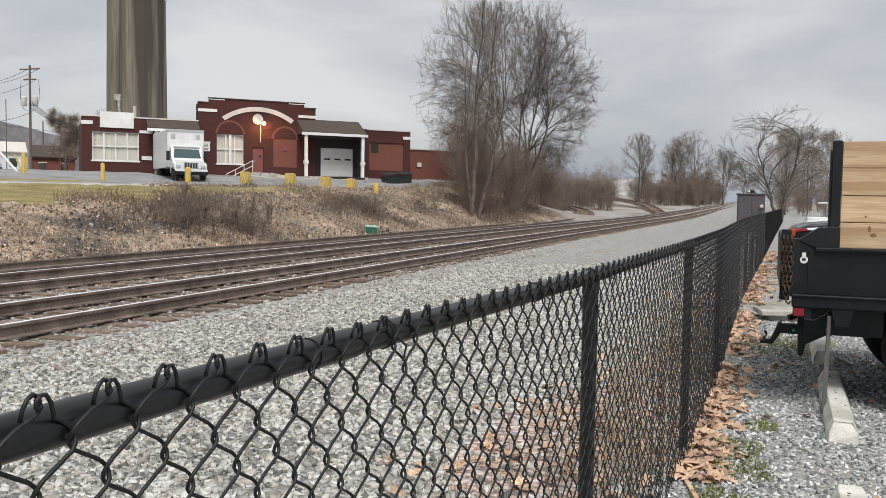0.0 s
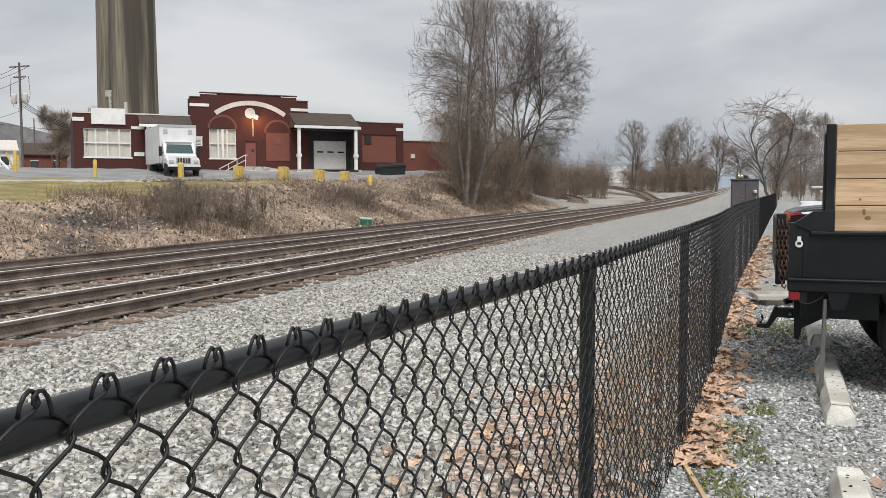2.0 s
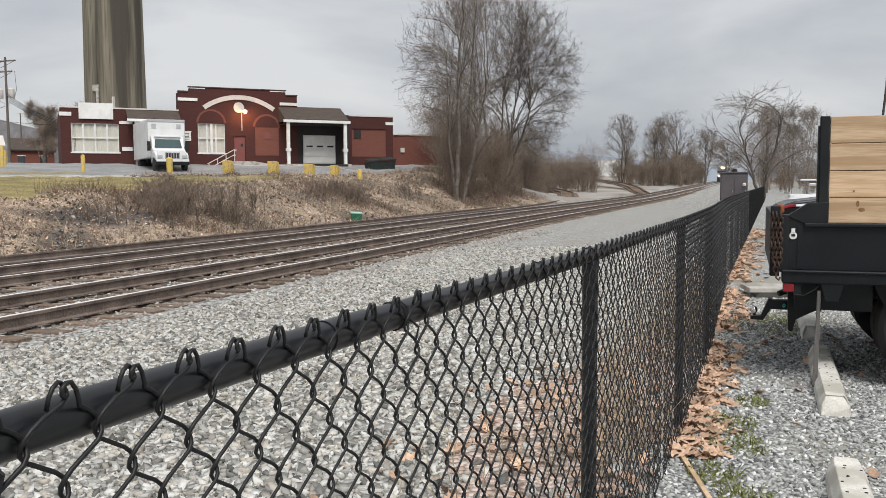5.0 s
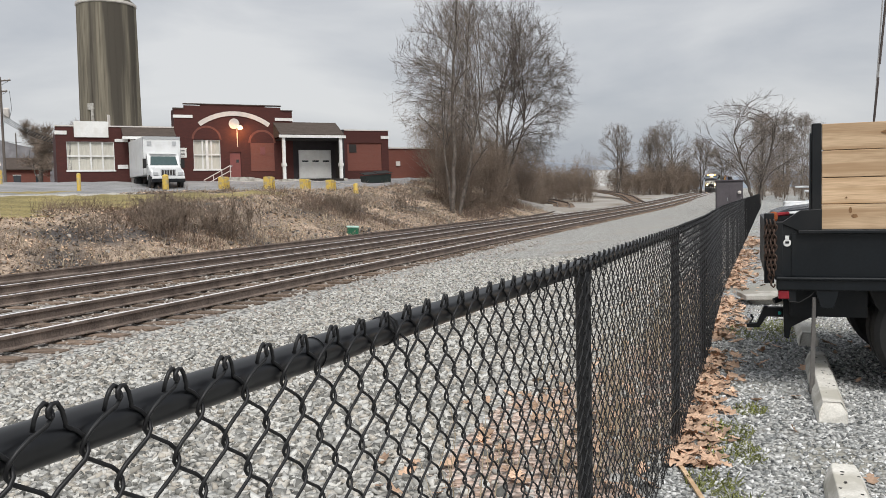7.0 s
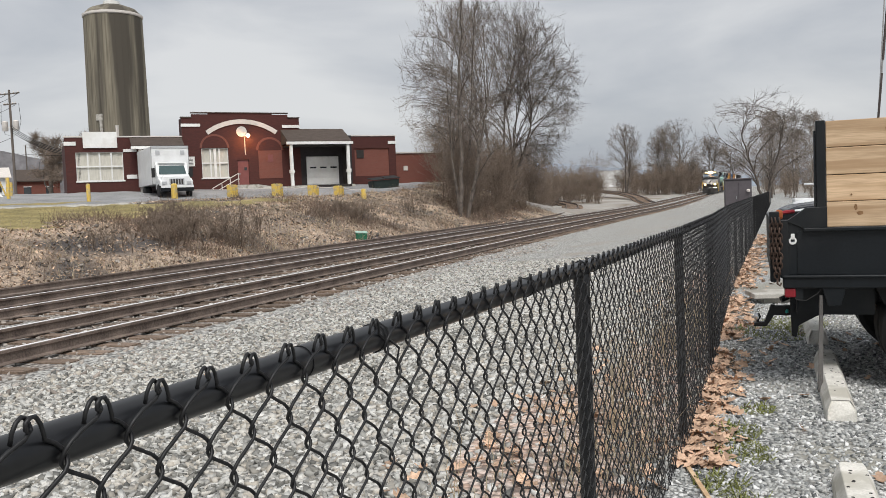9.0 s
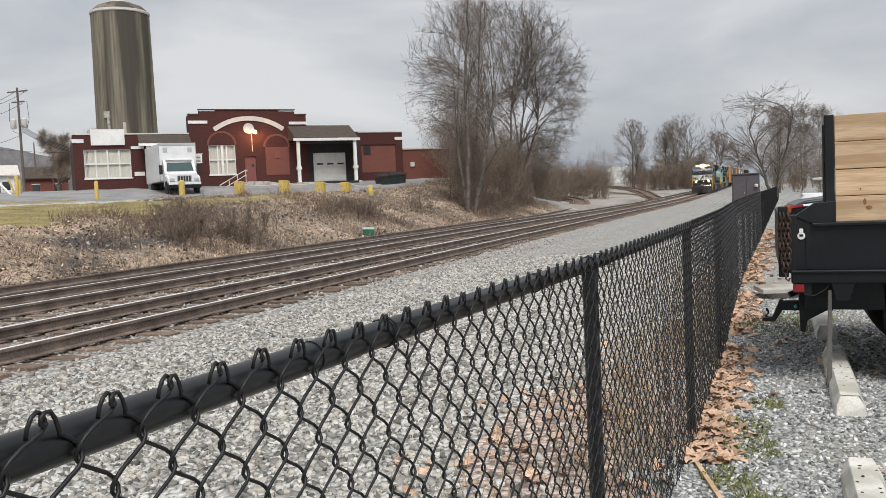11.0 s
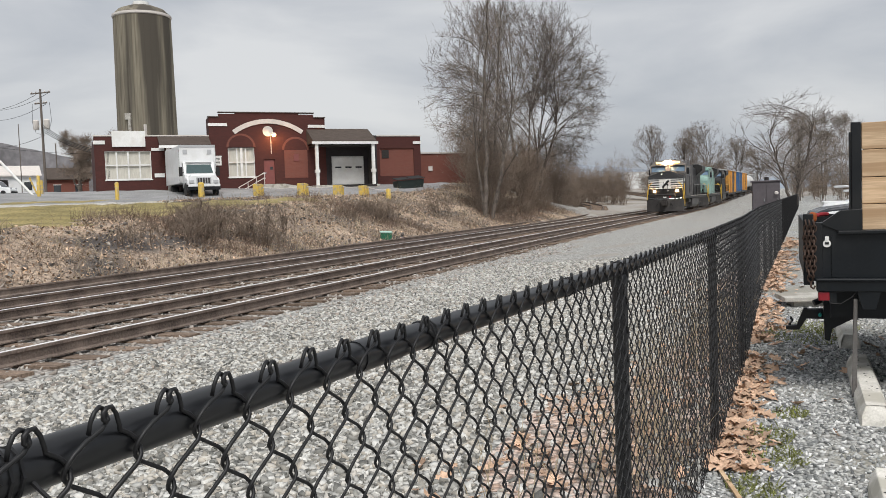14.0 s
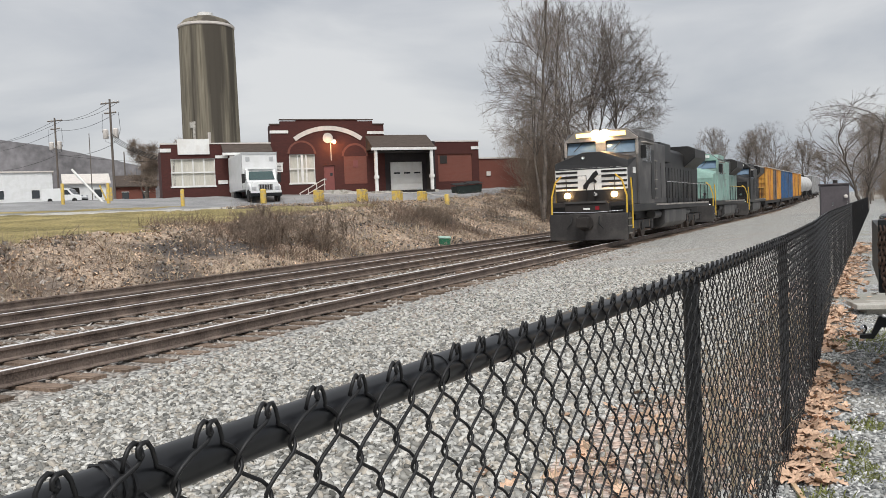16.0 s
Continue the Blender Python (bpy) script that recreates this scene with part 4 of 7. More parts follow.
def fan_tree(seed, r, z0, z1, stems, counts, rise=0.8, r0=0.16, squash=1.0, shy=0.25):
    """A bare tree that fills a rounded crown of radius r between two heights. stems are polylines; counts: limbs, boughs on each, branches on each, twigs on each. Returns bars as (points, radius at start, radius at end, level)."""
    rng = random.Random(seed)
    mid, half = Vector((0, 0, (z0 + z1) / 2)), (z1 - z0) / 2
    size = r / 6

    def skin(d):
        d = d.normalized()
        lump = 0.93 + 0.13 * noise.noise((d.x * 2.2 + seed, d.y * 2.2, d.z * 2.2))
        return mid + Vector((d.x * r, d.y * r * squash, d.z * half)) * lump

    def gauss(k):
        return Vector((rng.gauss(0, k), rng.gauss(0, k), rng.gauss(0, k)))

    def on(line, f):
        q = f * (len(line) - 1)
        i = min(int(q), len(line) - 2)
        return line[i].lerp(line[i + 1], q - i), (line[i + 1] - line[i]).normalized()

    def inside(p):
        d = p - mid
        return (d.x / r) ** 2 + (d.y / (r * squash)) ** 2 + (d.z / half) ** 2 < 1.12

    out = []
    lines = []
    for st in stems:
        pts = []
        st = [Vector(p) for p in st]
        for a, b in zip(st, st[1:]):
            pts += [a.lerp(b, i / 4) + gauss(0.05 * size) for i in range(4)]
        pts.append(st[-1])
        lines.append(pts)
        out.append((pts, r0, r0 * 0.28, 0))
    n1, n2, n3, n4 = counts
    for j in range(n1):
        d = gauss(1)
        if d.z < -0.78 * d.length:
            d.z = -d.z
        end = skin(d) if rng.random() > shy else mid + (skin(d) - mid) * rng.uniform(0.6, 0.95)
        line = rng.choice(lines)
        flat = Vector((end.x, end.y, 0)).length
        zt = end.z - rise * flat * rng.uniform(0.7, 1.2)
        f = min(0.97, max(0.18, (zt - line[0].z) / (line[-1].z - line[0].z)))
        a, t = on(line, f)
        span = (end - a).length
        limb = bow(a, a + t * span * 0.35 + (end - a) * 0.2, end, 7)
        limb = [limb[0]] + [p + gauss(0.07 * size) for p in limb[1:]]
        rr = r0 * 0.42 * (1.1 - 0.6 * f)
        out.append((limb, rr, 0.008, 1))
        for k in range(n2):
            f2 = 0.18 + 0.8 * (k + rng.random()) / n2
            b, t2 = on(limb, f2)
            e2 = skin((end - mid).normalized() + gauss(0.38))
            e2 = b + (e2 - b) * rng.uniform(0.6, 1.0)
            if (e2 - b).length > 0.75 * span:
                e2 = b + (e2 - b).normalized() * 0.75 * span
            ln = (e2 - b).length
            if ln < 0.3:
                continue
            bough = bow(b, b + t2 * ln * 0.4, e2, 4)
            r2 = max(0.010, rr * (1 - 0.75 * f2) * 0.5)
            out.append((bough, r2, 0.006, 2))
            for m in range(n3):
                c, t3 = on(bough, 0.12 + 0.88 * (m + rng.random()) / n3)
                d3 = t3 + (c - mid).normalized() * 0.35 + gauss(0.34) + Vector((0, 0, 0.12))
                l3 = rng.uniform(0.8, 2.0) * size
                e3 = c + d3.normalized() * l3
                if not inside(e3):
                    e3 = c + d3.normalized() * l3 * 0.4
                branch = bow(c, c + t3 * l3 * 0.4, e3, 3)
                out.append((branch, 0.009, 0.004, 3))
                for _ in range(n4):
                    p, t4 = on(branch, rng.random())
                    d4 = t4 + gauss(0.42)
                    out.append(([p, p + d4.normalized() * rng.uniform(0.25, 0.8) * max(size, 0.7)], 0.0062, 0.003, 9))
    return out


def grown_tree(x, y, seed, label, group, bark=None, twig=None, thick=1.0, **kw):
    bars = fan_tree(seed, **kw)
    t = thing("tree", Matrix.Translation((x, y, ground_z(x, y) - 0.1)), label, "tree", group)
    for name, some, sides, m in (("trunk", [b for b in bars if b[3] == 0], 9, bark or M_BARK), ("limb", [b for b in bars if b[3] == 1], 6, bark or M_BARK), ("crown", [(p, a * thick, e * thick, v) for p, a, e, v in bars if v >= 2], 3, twig or M_TWIG)):
        if some:
            by = {}
            for b in some:
                by.setdefault(len(b[0]), []).append(b)
            vl, fl, o = [], [], 0
            for group_ in by.values():
                v, f = many_tubes(group_, sides)
                vl.append(v)
                fl.append(f + o)
                o += len(v)
            ob = stuff(name, np.concatenate(vl), np.concatenate(fl), m, "", "", smooth=name != "crown")
            ob.parent = t
            del ob["kind"]
    return t


def many_tubes(bars, sides):
    """Arrays for bars that all have the same number of points."""
    p = np.array([[tuple(q) for q in b[0]] for b in bars])
    k, n = p.shape[:2]
    d = np.gradient(p, axis=1)
    d /= np.linalg.norm(d, axis=2, keepdims=True) + 1e-9
    ref = np.where(np.abs(d[:, :1, 2:3]) < 0.8, np.array([0.0, 0.0, 1.0]), np.array([1.0, 0.0, 0.0]))
    a = np.cross(d, np.broadcast_to(ref, d.shape))
    a /= np.linalg.norm(a, axis=2, keepdims=True) + 1e-9
    b = np.cross(d, a)
    r0, r1 = np.array([q[1] for q in bars]), np.array([q[2] for q in bars])
    rr = (r0[:, None] + (r1 - r0)[:, None] * np.linspace(0, 1, n)[None])[..., None, None]
    th = np.arange(sides) * 2 * math.pi / sides
    ring = p[:, :, None] + rr * (a[:, :, None] * np.cos(th)[:, None] + b[:, :, None] * np.sin(th)[:, None])
    i, q = np.meshgrid(np.arange(n - 1), np.arange(sides), indexing="ij")
    q2 = (q + 1) % sides
    f = np.stack([i * sides + q, i * sides + q2, (i + 1) * sides + q2, (i + 1) * sides + q], -1).reshape(-1, 4)
    f = (f[None] + (np.arange(k) * n * sides)[:, None, None]).reshape(-1, 4)
    return ring.reshape(-1, 3), f


M_PALEBARK = mat("pale_grey_bark", (0.17, 0.15, 0.13), 0.95, var=0.4, scale=4, fine=20, bump=0.4, tint=(0.30, 0.27, 0.24))
M_DARKTWIG = mat("dark_bare_twigs", (0.10, 0.082, 0.07), 0.95, var=0.35, scale=0.5, fine=4, bump=0, tint=(0.18, 0.15, 0.13))
LINE = "trees along the line"
grown_tree(-17.3, 53.4, 11, "tall slender bare tree with a straight leader on the bank", LINE, M_BARK, M_TWIG, r=4.4, z0=2.0, z1=16.2, stems=[[(0, 0, 0), (0.15, 0, 4), (0.1, 0.1, 8), (0.45, 0, 12), (0.7, 0, 15.6)], [(0.3, 0.3, 0), (1.0, 0.5, 3), (1.9, 0.6, 7.5)], [(-0.2, 0.4, 0), (-0.7, 0.5, 4.5)]], counts=(27, 6, 5, 4), rise=0.75, r0=0.15, shy=0.55)
grown_tree(-18.6, 58.4, 12, "slender bare tree rising out of the brush", LINE, M_BARK, M_TWIG, r=4.2, z0=2.5, z1=15.6, stems=[[(0, 0, 0), (0.4, 0, 4), (0.7, 0.1, 8), (1.3, 0, 14.5)], [(0.4, 0, 0), (1.4, 0.2, 5.5)]], counts=(20, 6, 5, 4), rise=0.7, r0=0.13, shy=0.5)
grown_tree(-19.6, 73.4, 14, "broad bare tree with a dense domed crown", LINE, M_BARK, M_DARKTWIG, r=7.2, z0=1.2, z1=18.4, stems=[[(0, 0, 0), (0.1, 0, 3.2), (0.2, 0.1, 8)], [(0.3, 0.2, 0), (1.6, 0.2, 3.6), (2.6, 0.2, 7)], [(-0.3, 0.2, 0), (-1.3, 0.3, 4.2), (-2.0, 0.3, 9)], [(0.1, 0.5, 0), (0.6, 1.2, 4.6)]], counts=(52, 8, 7, 5), rise=0.36, r0=0.2, shy=0.25, thick=1.15)
grown_tree(-23.2, 72.6, 15, "broad bare tree with a rounded crown behind the brush", LINE, M_BARK, M_DARKTWIG, r=5.6, z0=2.5, z1=17.0, stems=[[(0, 0, 0), (0.1, 0, 4), (0.2, 0, 9)], [(0.3, 0.2, 0), (1.2, 0.2, 4.6)]], counts=(26, 7, 6, 4), rise=0.6, r0=0.18, thick=1.1)
for i, (x, y, r, h) in enumerate(((-22.5, 97.0, 2.4, 8.5), (-26.0, 112.0, 2.8, 9.0))):
    grown_tree(x, y, 16 + i, "low bare tree at the bend of the siding", LINE, M_BARK, M_TWIG, r=r, z0=1.0, z1=h, stems=[[(0, 0, 0), (0.1, 0, h * 0.6)]], counts=(26, 6, 6, 4), r0=0.08)
for i, (x, y, r, h) in enumerate(((-23.5, 193, 4.6, 16.5), (-17.5, 206, 3.4, 14.5), (-12.6, 208, 6.4, 18.5), (-16.5, 217, 4.8, 17.5), (-6.5, 226, 5.0, 14.5), (-1.5, 240, 5.0, 12.5))):
    grown_tree(x, y, 21 + i, "distant bare tree with a rounded crown", "far trees", M_BARK, M_TWIG, r=r, z0=2.5, z1=h, stems=[[(0, 0, 0), (0.1, 0, 4.0), (0.2, 0, h * 0.6)], [(0.2, 0, 0), (0.9, 0.2, 4.6)]], counts=(34, 7, 6, 4), rise=0.7, r0=0.2, thick=1.5)
grown_tree(2.0, 70.0, 31, "forked bare tree with wide open crown beside the fence", "trees by the lot", M_BARK, M_DARKTWIG, r=4.5, z0=1.9, z1=9.1, stems=[[(0, 0, 0), (-0.3, 0, 1.6), (-0.9, 0, 3.6), (-1.5, 0, 6.0)], [(0.15, 0.1, 0), (0.6, 0.1, 2.2), (1.2, 0.1, 4.4), (1.6, 0.1, 6.6)]], counts=(30, 5, 4, 3), rise=0.6, r0=0.15, shy=0.5)
wood_at = random.Random(77)
for i in range(17):
    y = 104 + 5 * i
    x = y * wood_at.uniform(0.028, 0.092)
    h = wood_at.uniform(9.5, 12.5) * (0.6 + y / 300)
    grown_tree(x, y, 40 + i, "slender bare tree at the end of the lot", "trees by the lot", M_PALEBARK if i % 3 == 0 else M_BARK, M_TWIG, r=h * 0.27, z0=h * 0.12, z1=h, stems=[[(0, 0, 0), (wood_at.uniform(-0.3, 0.3), 0, h * 0.4), (wood_at.uniform(-0.5, 0.5), 0, h * 0.85)]], counts=(22, 5, 5, 3), rise=0.9, r0=0.09, thick=1.1)


def brush():
    rng = np.random.default_rng(5)
    spots, pale, low = [], [], []
    while len(spots) < 9000:
        x, y = rng.uniform(-40, -15.5), rng.uniform(4, 76)
        if zone(x, y) == 2 and noise.noise((x * 0.22, y * 0.22, 1.3)) > -0.12 and rng.random() > 0.8 * smooth01(1.1, 1.7, ground_z(x, y)):
            spots.append((x, y, ground_z(x, y) - 0.05))
    while len(pale) < 4500:
        x, y = rng.uniform(-40, -15.3), rng.uniform(4, 80)
        if zone(x, y) == 2 and noise.noise((x * 0.3, y * 0.3, 9.3)) > -0.05:
            pale.append((x, y, ground_z(x, y) - 0.03))
    blades("brush", spots, rng, (0.12, 0.6), 0.006, M_BRUSH, "dry brown weeds and briars on the bank", "brush", 0.8)
    blades("dry_grass", pale, rng, (0.12, 0.55), 0.008, M_PALEGRASS, "dead straw-coloured grass on the bank", "grass", 1.3)


brush()


def bank_litter():
    """Dead leaves on the bank, and tangled clumps of briar."""
    rng = np.random.default_rng(31)
    pts = []
    while len(pts) < 26000:
        x, y = rng.uniform(-34, -15.4), 6 + 62 * rng.random() ** 1.3
        if zone(x, y) == 2:
            pts.append((x, y, ground_z(x, y) + 0.05))
    n = len(pts)
    p = np.array(pts) + rng.normal(0, 0.02, (n, 3))
    a, s = rng.random(n) * 6.28, rng.uniform(0.022, 0.06, n)
    tilt = rng.normal(0, 0.5, (n, 2))
    c = []
    for dx, dy in ((-1, 0), (0, -0.6), (1, 0), (0, 0.6)):
        u, v = dx * s, dy * s
        x, y = u * np.cos(a) - v * np.sin(a), u * np.sin(a) + v * np.cos(a)
        c.append(p + np.stack([x, y, u * tilt[:, 0] + v * tilt[:, 1] + 0.01 * dx * dx], 1))
    v = np.stack(c, 1).reshape(-1, 3)
    f = (np.arange(4)[None] + (np.arange(n) * 4)[:, None])
    stuff("leaf_litter", v, f, M_LITTERLEAF, "dead brown leaves scattered over the bank", "leaves")
    spots = []
    while len(spots) < 17000:
        cx, cy = rng.uniform(-34, -16.2), rng.uniform(8, 74)
        if zone(cx, cy) != 2 or noise.noise((cx * 0.2, cy * 0.2, 4.4)) < -0.15 or rng.random() < 0.85 * smooth01(1.1, 1.7, ground_z(cx, cy)):
            continue
        r = rng.uniform(0.3, 0.9)
        for _ in range(int(90 * r)):
            x, y = cx + rng.normal(0, r * 0.5), cy + rng.normal(0, r * 0.5)
            spots.append((x, y, ground_z(x, y) - 0.03))
    blades("briars", spots, rng, (0.15, 0.6), 0.0055, M_BRIAR, "tangled brown briars in clumps on the bank", "brush", 0.9)


M_LITTERLEAF = mat("dead_leaf_litter", (0.29, 0.195, 0.13), 0.9, var=0.3, scale=3, fine=12, bump=0, rand=0.7, tint=(0.45, 0.33, 0.23))
M_BRIAR = mat("brown_briar_stems", (0.13, 0.085, 0.065), 0.95, var=0.4, scale=0.5, fine=2, bump=0, tint=(0.21, 0.15, 0.115))
bank_litter()


def shrub(x, y, seed, label, h=2.2, stems=7, spread=0.55, group="shrubs", r=0.02):
    rng = random.Random(seed)
    bars = grow(rng, (0, 0, 0), h, r, spread, levels=2, first=0.15, fan=34, stems=stems, split=(4, 6))
    t = thing("shrub", Matrix.Translation((x, y, ground_z(x, y) - 0.08)), label, "shrub", group)
    if h > 3:
        outer = [b for b in bars if b[3] >= 1]
        bars += twigs([(*b[:3], 2) for b in outer], rng, 900, 0.7, 0.006)
    vs, fs = fast_tube(bars, 3)
    ob = stuff("crown", vs, fs, M_BRUSH, "", "")
    ob.parent = t
    for key in ("kind",):
        del ob[key]
    return t


rs = random.Random(3)
models = [shrub(-17.6 - 0.2 * k, 20 + 9 * k, 60 + k, "bare brown shrub on the bank", h=0.9 + 0.15 * k, stems=9) for k in range(5)]
placed = 0
while placed < 36:
    x, y = rs.uniform(-34, -16.3), rs.uniform(12, 74)
    if zone(x, y) == 2 and ground_z(x, y) < 1.0 and noise.noise((x * 0.2, y * 0.2, 4.4)) > -0.1:
        c = copy_thing(rs.choice(models), pose(x, y, ground_z(x, y) - 0.08, 0, 0, rs.uniform(0, 360)))
        c.scale = (1, 1, rs.uniform(0.6, 1.05))
        placed += 1
thicket = [shrub(-20 - 2 * k, 60 + 5 * k, 80 + k, "tall bare thicket beside the line", h=5.0 + 0.8 * k, stems=9, r=0.035, spread=0.5, group="thickets") for k in range(4)]
def siding_x(y):
    for a, b in zip(siding, siding[1:]):
        if a[1] <= y < b[1]:
            return a[0] + (b[0] - a[0]) * (y - a[1]) / (b[1] - a[1])
    return -14.5


spots_ = []
while len(spots_) < 95:
    y = rs.uniform(55, 118)
    x = -y * rs.uniform(0.2, 0.335)
    if x < siding_x(y) - 2.4:
        spots_.append((x, y, rs.uniform(0.55, 0.95) * (0.75 if y > 92 else 1.0)))
spots_ += [(rs.uniform(-36, -24), rs.uniform(100, 128), rs.uniform(0.5, 0.9)) for _ in range(20)]
spots_ += [(-y * rs.uniform(0.152, 0.215), y, rs.uniform(0.4, 1.0)) for y in [rs.uniform(119, 156) for _ in range(48)]]
spots_ += [(track_x(y) - rs.uniform(5, 22), y, rs.uniform(0.6, 1.15)) for y in [rs.uniform(190, 270) for _ in range(140)]]
spots_ += [(y * rs.uniform(0.03, 0.1), y, rs.uniform(0.3, 0.6)) for y in [rs.uniform(98, 165) for _ in range(34)]]
for x, y, s in spots_:
    c = copy_thing(rs.choice(thicket), pose(x, y, ground_z(x, y) - 0.1, 0, 0, rs.uniform(0, 360)))
    c.scale = (s, s, s)


# ---- hills ----
def hill(name, material, label, pts, base_z=-30):
    g = Geo()
    n = len(pts)
    for x, y, z in pts:
        g.v += [(x, y, base_z), (x, y, z)]
    # a gently sloping back, so that the ridge has depth
    for x, y, z in pts:
        g.v += [(x * 1.25, y * 1.25, base_z)]
    for i in range(n - 1):
        g.f.append((2 * i, 2 * i + 2, 2 * i + 3, 2 * i + 1))
        g.f.append((2 * i + 1, 2 * i + 3, 2 * n + i + 1, 2 * n + i))
    g.mi = [0] * len(g.f)
    tagged(new(name, g.mesh(name, material)), label, "hill", kind="structure")


def ridge(dist, a0, a1, heights, seed):
    rng = random.Random(seed)
    n = 70
    out = []
    for i in range(n + 1):
        a = radians(a0 + (a1 - a0) * i / n)
        q = i / n * (len(heights) - 1)
        k = min(int(q), len(heights) - 2)
        h = heights[k] + (heights[k + 1] - heights[k]) * (q - k)
        out.append((-dist * math.sin(a), dist * math.cos(a), h + rng.uniform(-0.5, 0.5) * dist * 0.0012))
    return out


hill("backdrop_hill", M_HILL, "wooded ridge on the horizon, coloured with blue haze", ridge(2900, 25, -25, (40, 90, 125, 85, 45, 70, 95, 60, 40), 1))
hill("backdrop_hill", M_HILL2, "grey wooded hill beyond the town", ridge(1200, 85, 36, (60, 80, 100, 120, 125, 105, 70, 20), 2))


# ---- loose stones, leaves ----
def rocks(name, spots, sizes, seed, material, label, category):
    """Angular stones: boxes with shifted corners, in one mesh."""
    rng = np.random.default_rng(seed)
    n = len(spots)
    cube = np.array([(x, y, z) for z in (-1, 1) for y in (-1, 1) for x in (-1, 1)], float)
    v = cube[None] * (0.62 + 0.38 * rng.random((n, 8, 1))) + rng.normal(0, 0.16, (n, 8, 3))
    v *= np.stack([0.5 + 0.25 * rng.random(n), 0.42 + 0.2 * rng.random(n), 0.28 + 0.2 * rng.random(n)], 1)[:, None]
    a = rng.random(n) * 2 * np.pi
    tx, ty = rng.normal(0, 0.35, n), rng.normal(0, 0.35, n)
    ca, sa = np.cos(a)[:, None], np.sin(a)[:, None]
    x, y, z = v[..., 0], v[..., 1], v[..., 2]
    z2 = z + x * tx[:, None] + y * ty[:, None]
    v = np.stack([x * ca - y * sa, x * sa + y * ca, z2], -1) * np.asarray(sizes)[:, None, None]
    v += np.asarray(spots)[:, None]
    f = np.array([(0, 2, 3, 1), (4, 5, 7, 6), (0, 1, 5, 4), (2, 6, 7, 3), (0, 4, 6, 2), (1, 3, 7, 5)])
    f = (f[None] + (np.arange(n) * 8)[:, None, None]).reshape(-1, 4)
    return stuff(name, v.reshape(-1, 3), f, material, label, category)


def island_mat(name, colours, rough=0.9):
    m = mat(name, colours[0], rough, bump=0.3, dist=0.01, scale=20, fine=120)
    n, l = m.node_tree.nodes, m.node_tree.links
    geo, ramp = n.new("ShaderNodeNewGeometry"), n.new("ShaderNodeValToRGB")
    e = ramp.color_ramp.elements
    e[0].color, e[1].color = (*colours[0], 1), (*colours[-1], 1)
    for k, c in enumerate(colours[1:-1], 1):
        e.new(k / (len(colours) - 1)).color = (*c, 1)
    l.new(geo.outputs["Random Per Island"], ramp.inputs["Fac"])
    l.new(ramp.outputs["Color"], n["Principled BSDF"].inputs["Base Color"])
    return m


M_ROCK = island_mat("crushed_limestone", [(0.10, 0.10, 0.092), (0.30, 0.295, 0.272), (0.46, 0.455, 0.43), (0.66, 0.655, 0.62), (0.46, 0.42, 0.36), (0.19, 0.187, 0.17)])
M_BEDROCK = island_mat("oil_darkened_stone", [(0.16, 0.135, 0.115), (0.28, 0.25, 0.22), (0.45, 0.42, 0.38), (0.35, 0.3, 0.26), (0.58, 0.56, 0.52)])
M_CHIP = island_mat("grey_stone_chippings", [(0.1, 0.105, 0.105), (0.28, 0.29, 0.285), (0.46, 0.465, 0.455), (0.82, 0.82, 0.81), (0.34, 0.34, 0.32), (0.4, 0.41, 0.4)])


def stones():
    rng = np.random.default_rng(8)
    pts, sz = [], []
    while len(pts) < 72000:
        y = 0.5 + 21 * rng.random() ** 1.6
        x = fence_x(y) - 0.02 - (6.6 * rng.random() ** 1.15)
        if (y < 1.0 and x > -0.9) or (zone(x, y) == 7 and rng.random() < 0.9):
            continue
        pts.append((x, y, ground_z(x, y) + 0.004))
        sz.append(rng.uniform(0.022, 0.047))
    bed = []
    for _ in range(5000):
        y = rng.uniform(3, 30)
        x = track_x(y) - rng.uniform(-2.6, 5.6)
        bed.append((x, y, ground_z(x, y) + 0.006))
    rocks("track_bed_stones", bed, rng.uniform(0.035, 0.06, len(bed)), 3, M_BEDROCK, "oil-darkened ballast between the rails", "ballast")
    rocks("ballast_stones", pts, sz, 1, M_ROCK, "pale grey crushed ballast stones", "ballast")
    pts, sz = [], []
    while len(pts) < 26000:
        y = 2.6 + 9 * rng.random() ** 1.4
        x = fence_x(y) + 0.03 + 2.4 * rng.random()
        pts.append((x, y, 0.003))
        sz.append(rng.uniform(0.009, 0.023))
    rocks("gravel_chippings", pts, sz, 2, M_CHIP, "blue-grey stone chippings of the lot", "gravel")


stones()


def bank_rubble():
    """Broken stone, slag and rubbish tumbled down the bank."""
    rng = np.random.default_rng(77)
    pts, sz = [], []
    while len(pts) < 5000:
        x, y = rng.uniform(-36, -15.2), 5 + 66 * rng.random() ** 1.2
        if zone(x, y) == 2 and noise.noise((x * 0.25, y * 0.25, 6.6)) > -0.25:
            pts.append((x, y, ground_z(x, y) + 0.03))
            sz.append(0.03 + 0.11 * rng.random() ** 4)
    rocks("bank_rubble", pts, sz, 9, island_mat("slag_and_broken_stone", [(0.06, 0.057, 0.055), (0.16, 0.14, 0.125), (0.1, 0.09, 0.085), (0.45, 0.41, 0.36), (0.24, 0.2, 0.17)]), "broken stone and slag tumbled down the bank", "rubble")


bank_rubble()


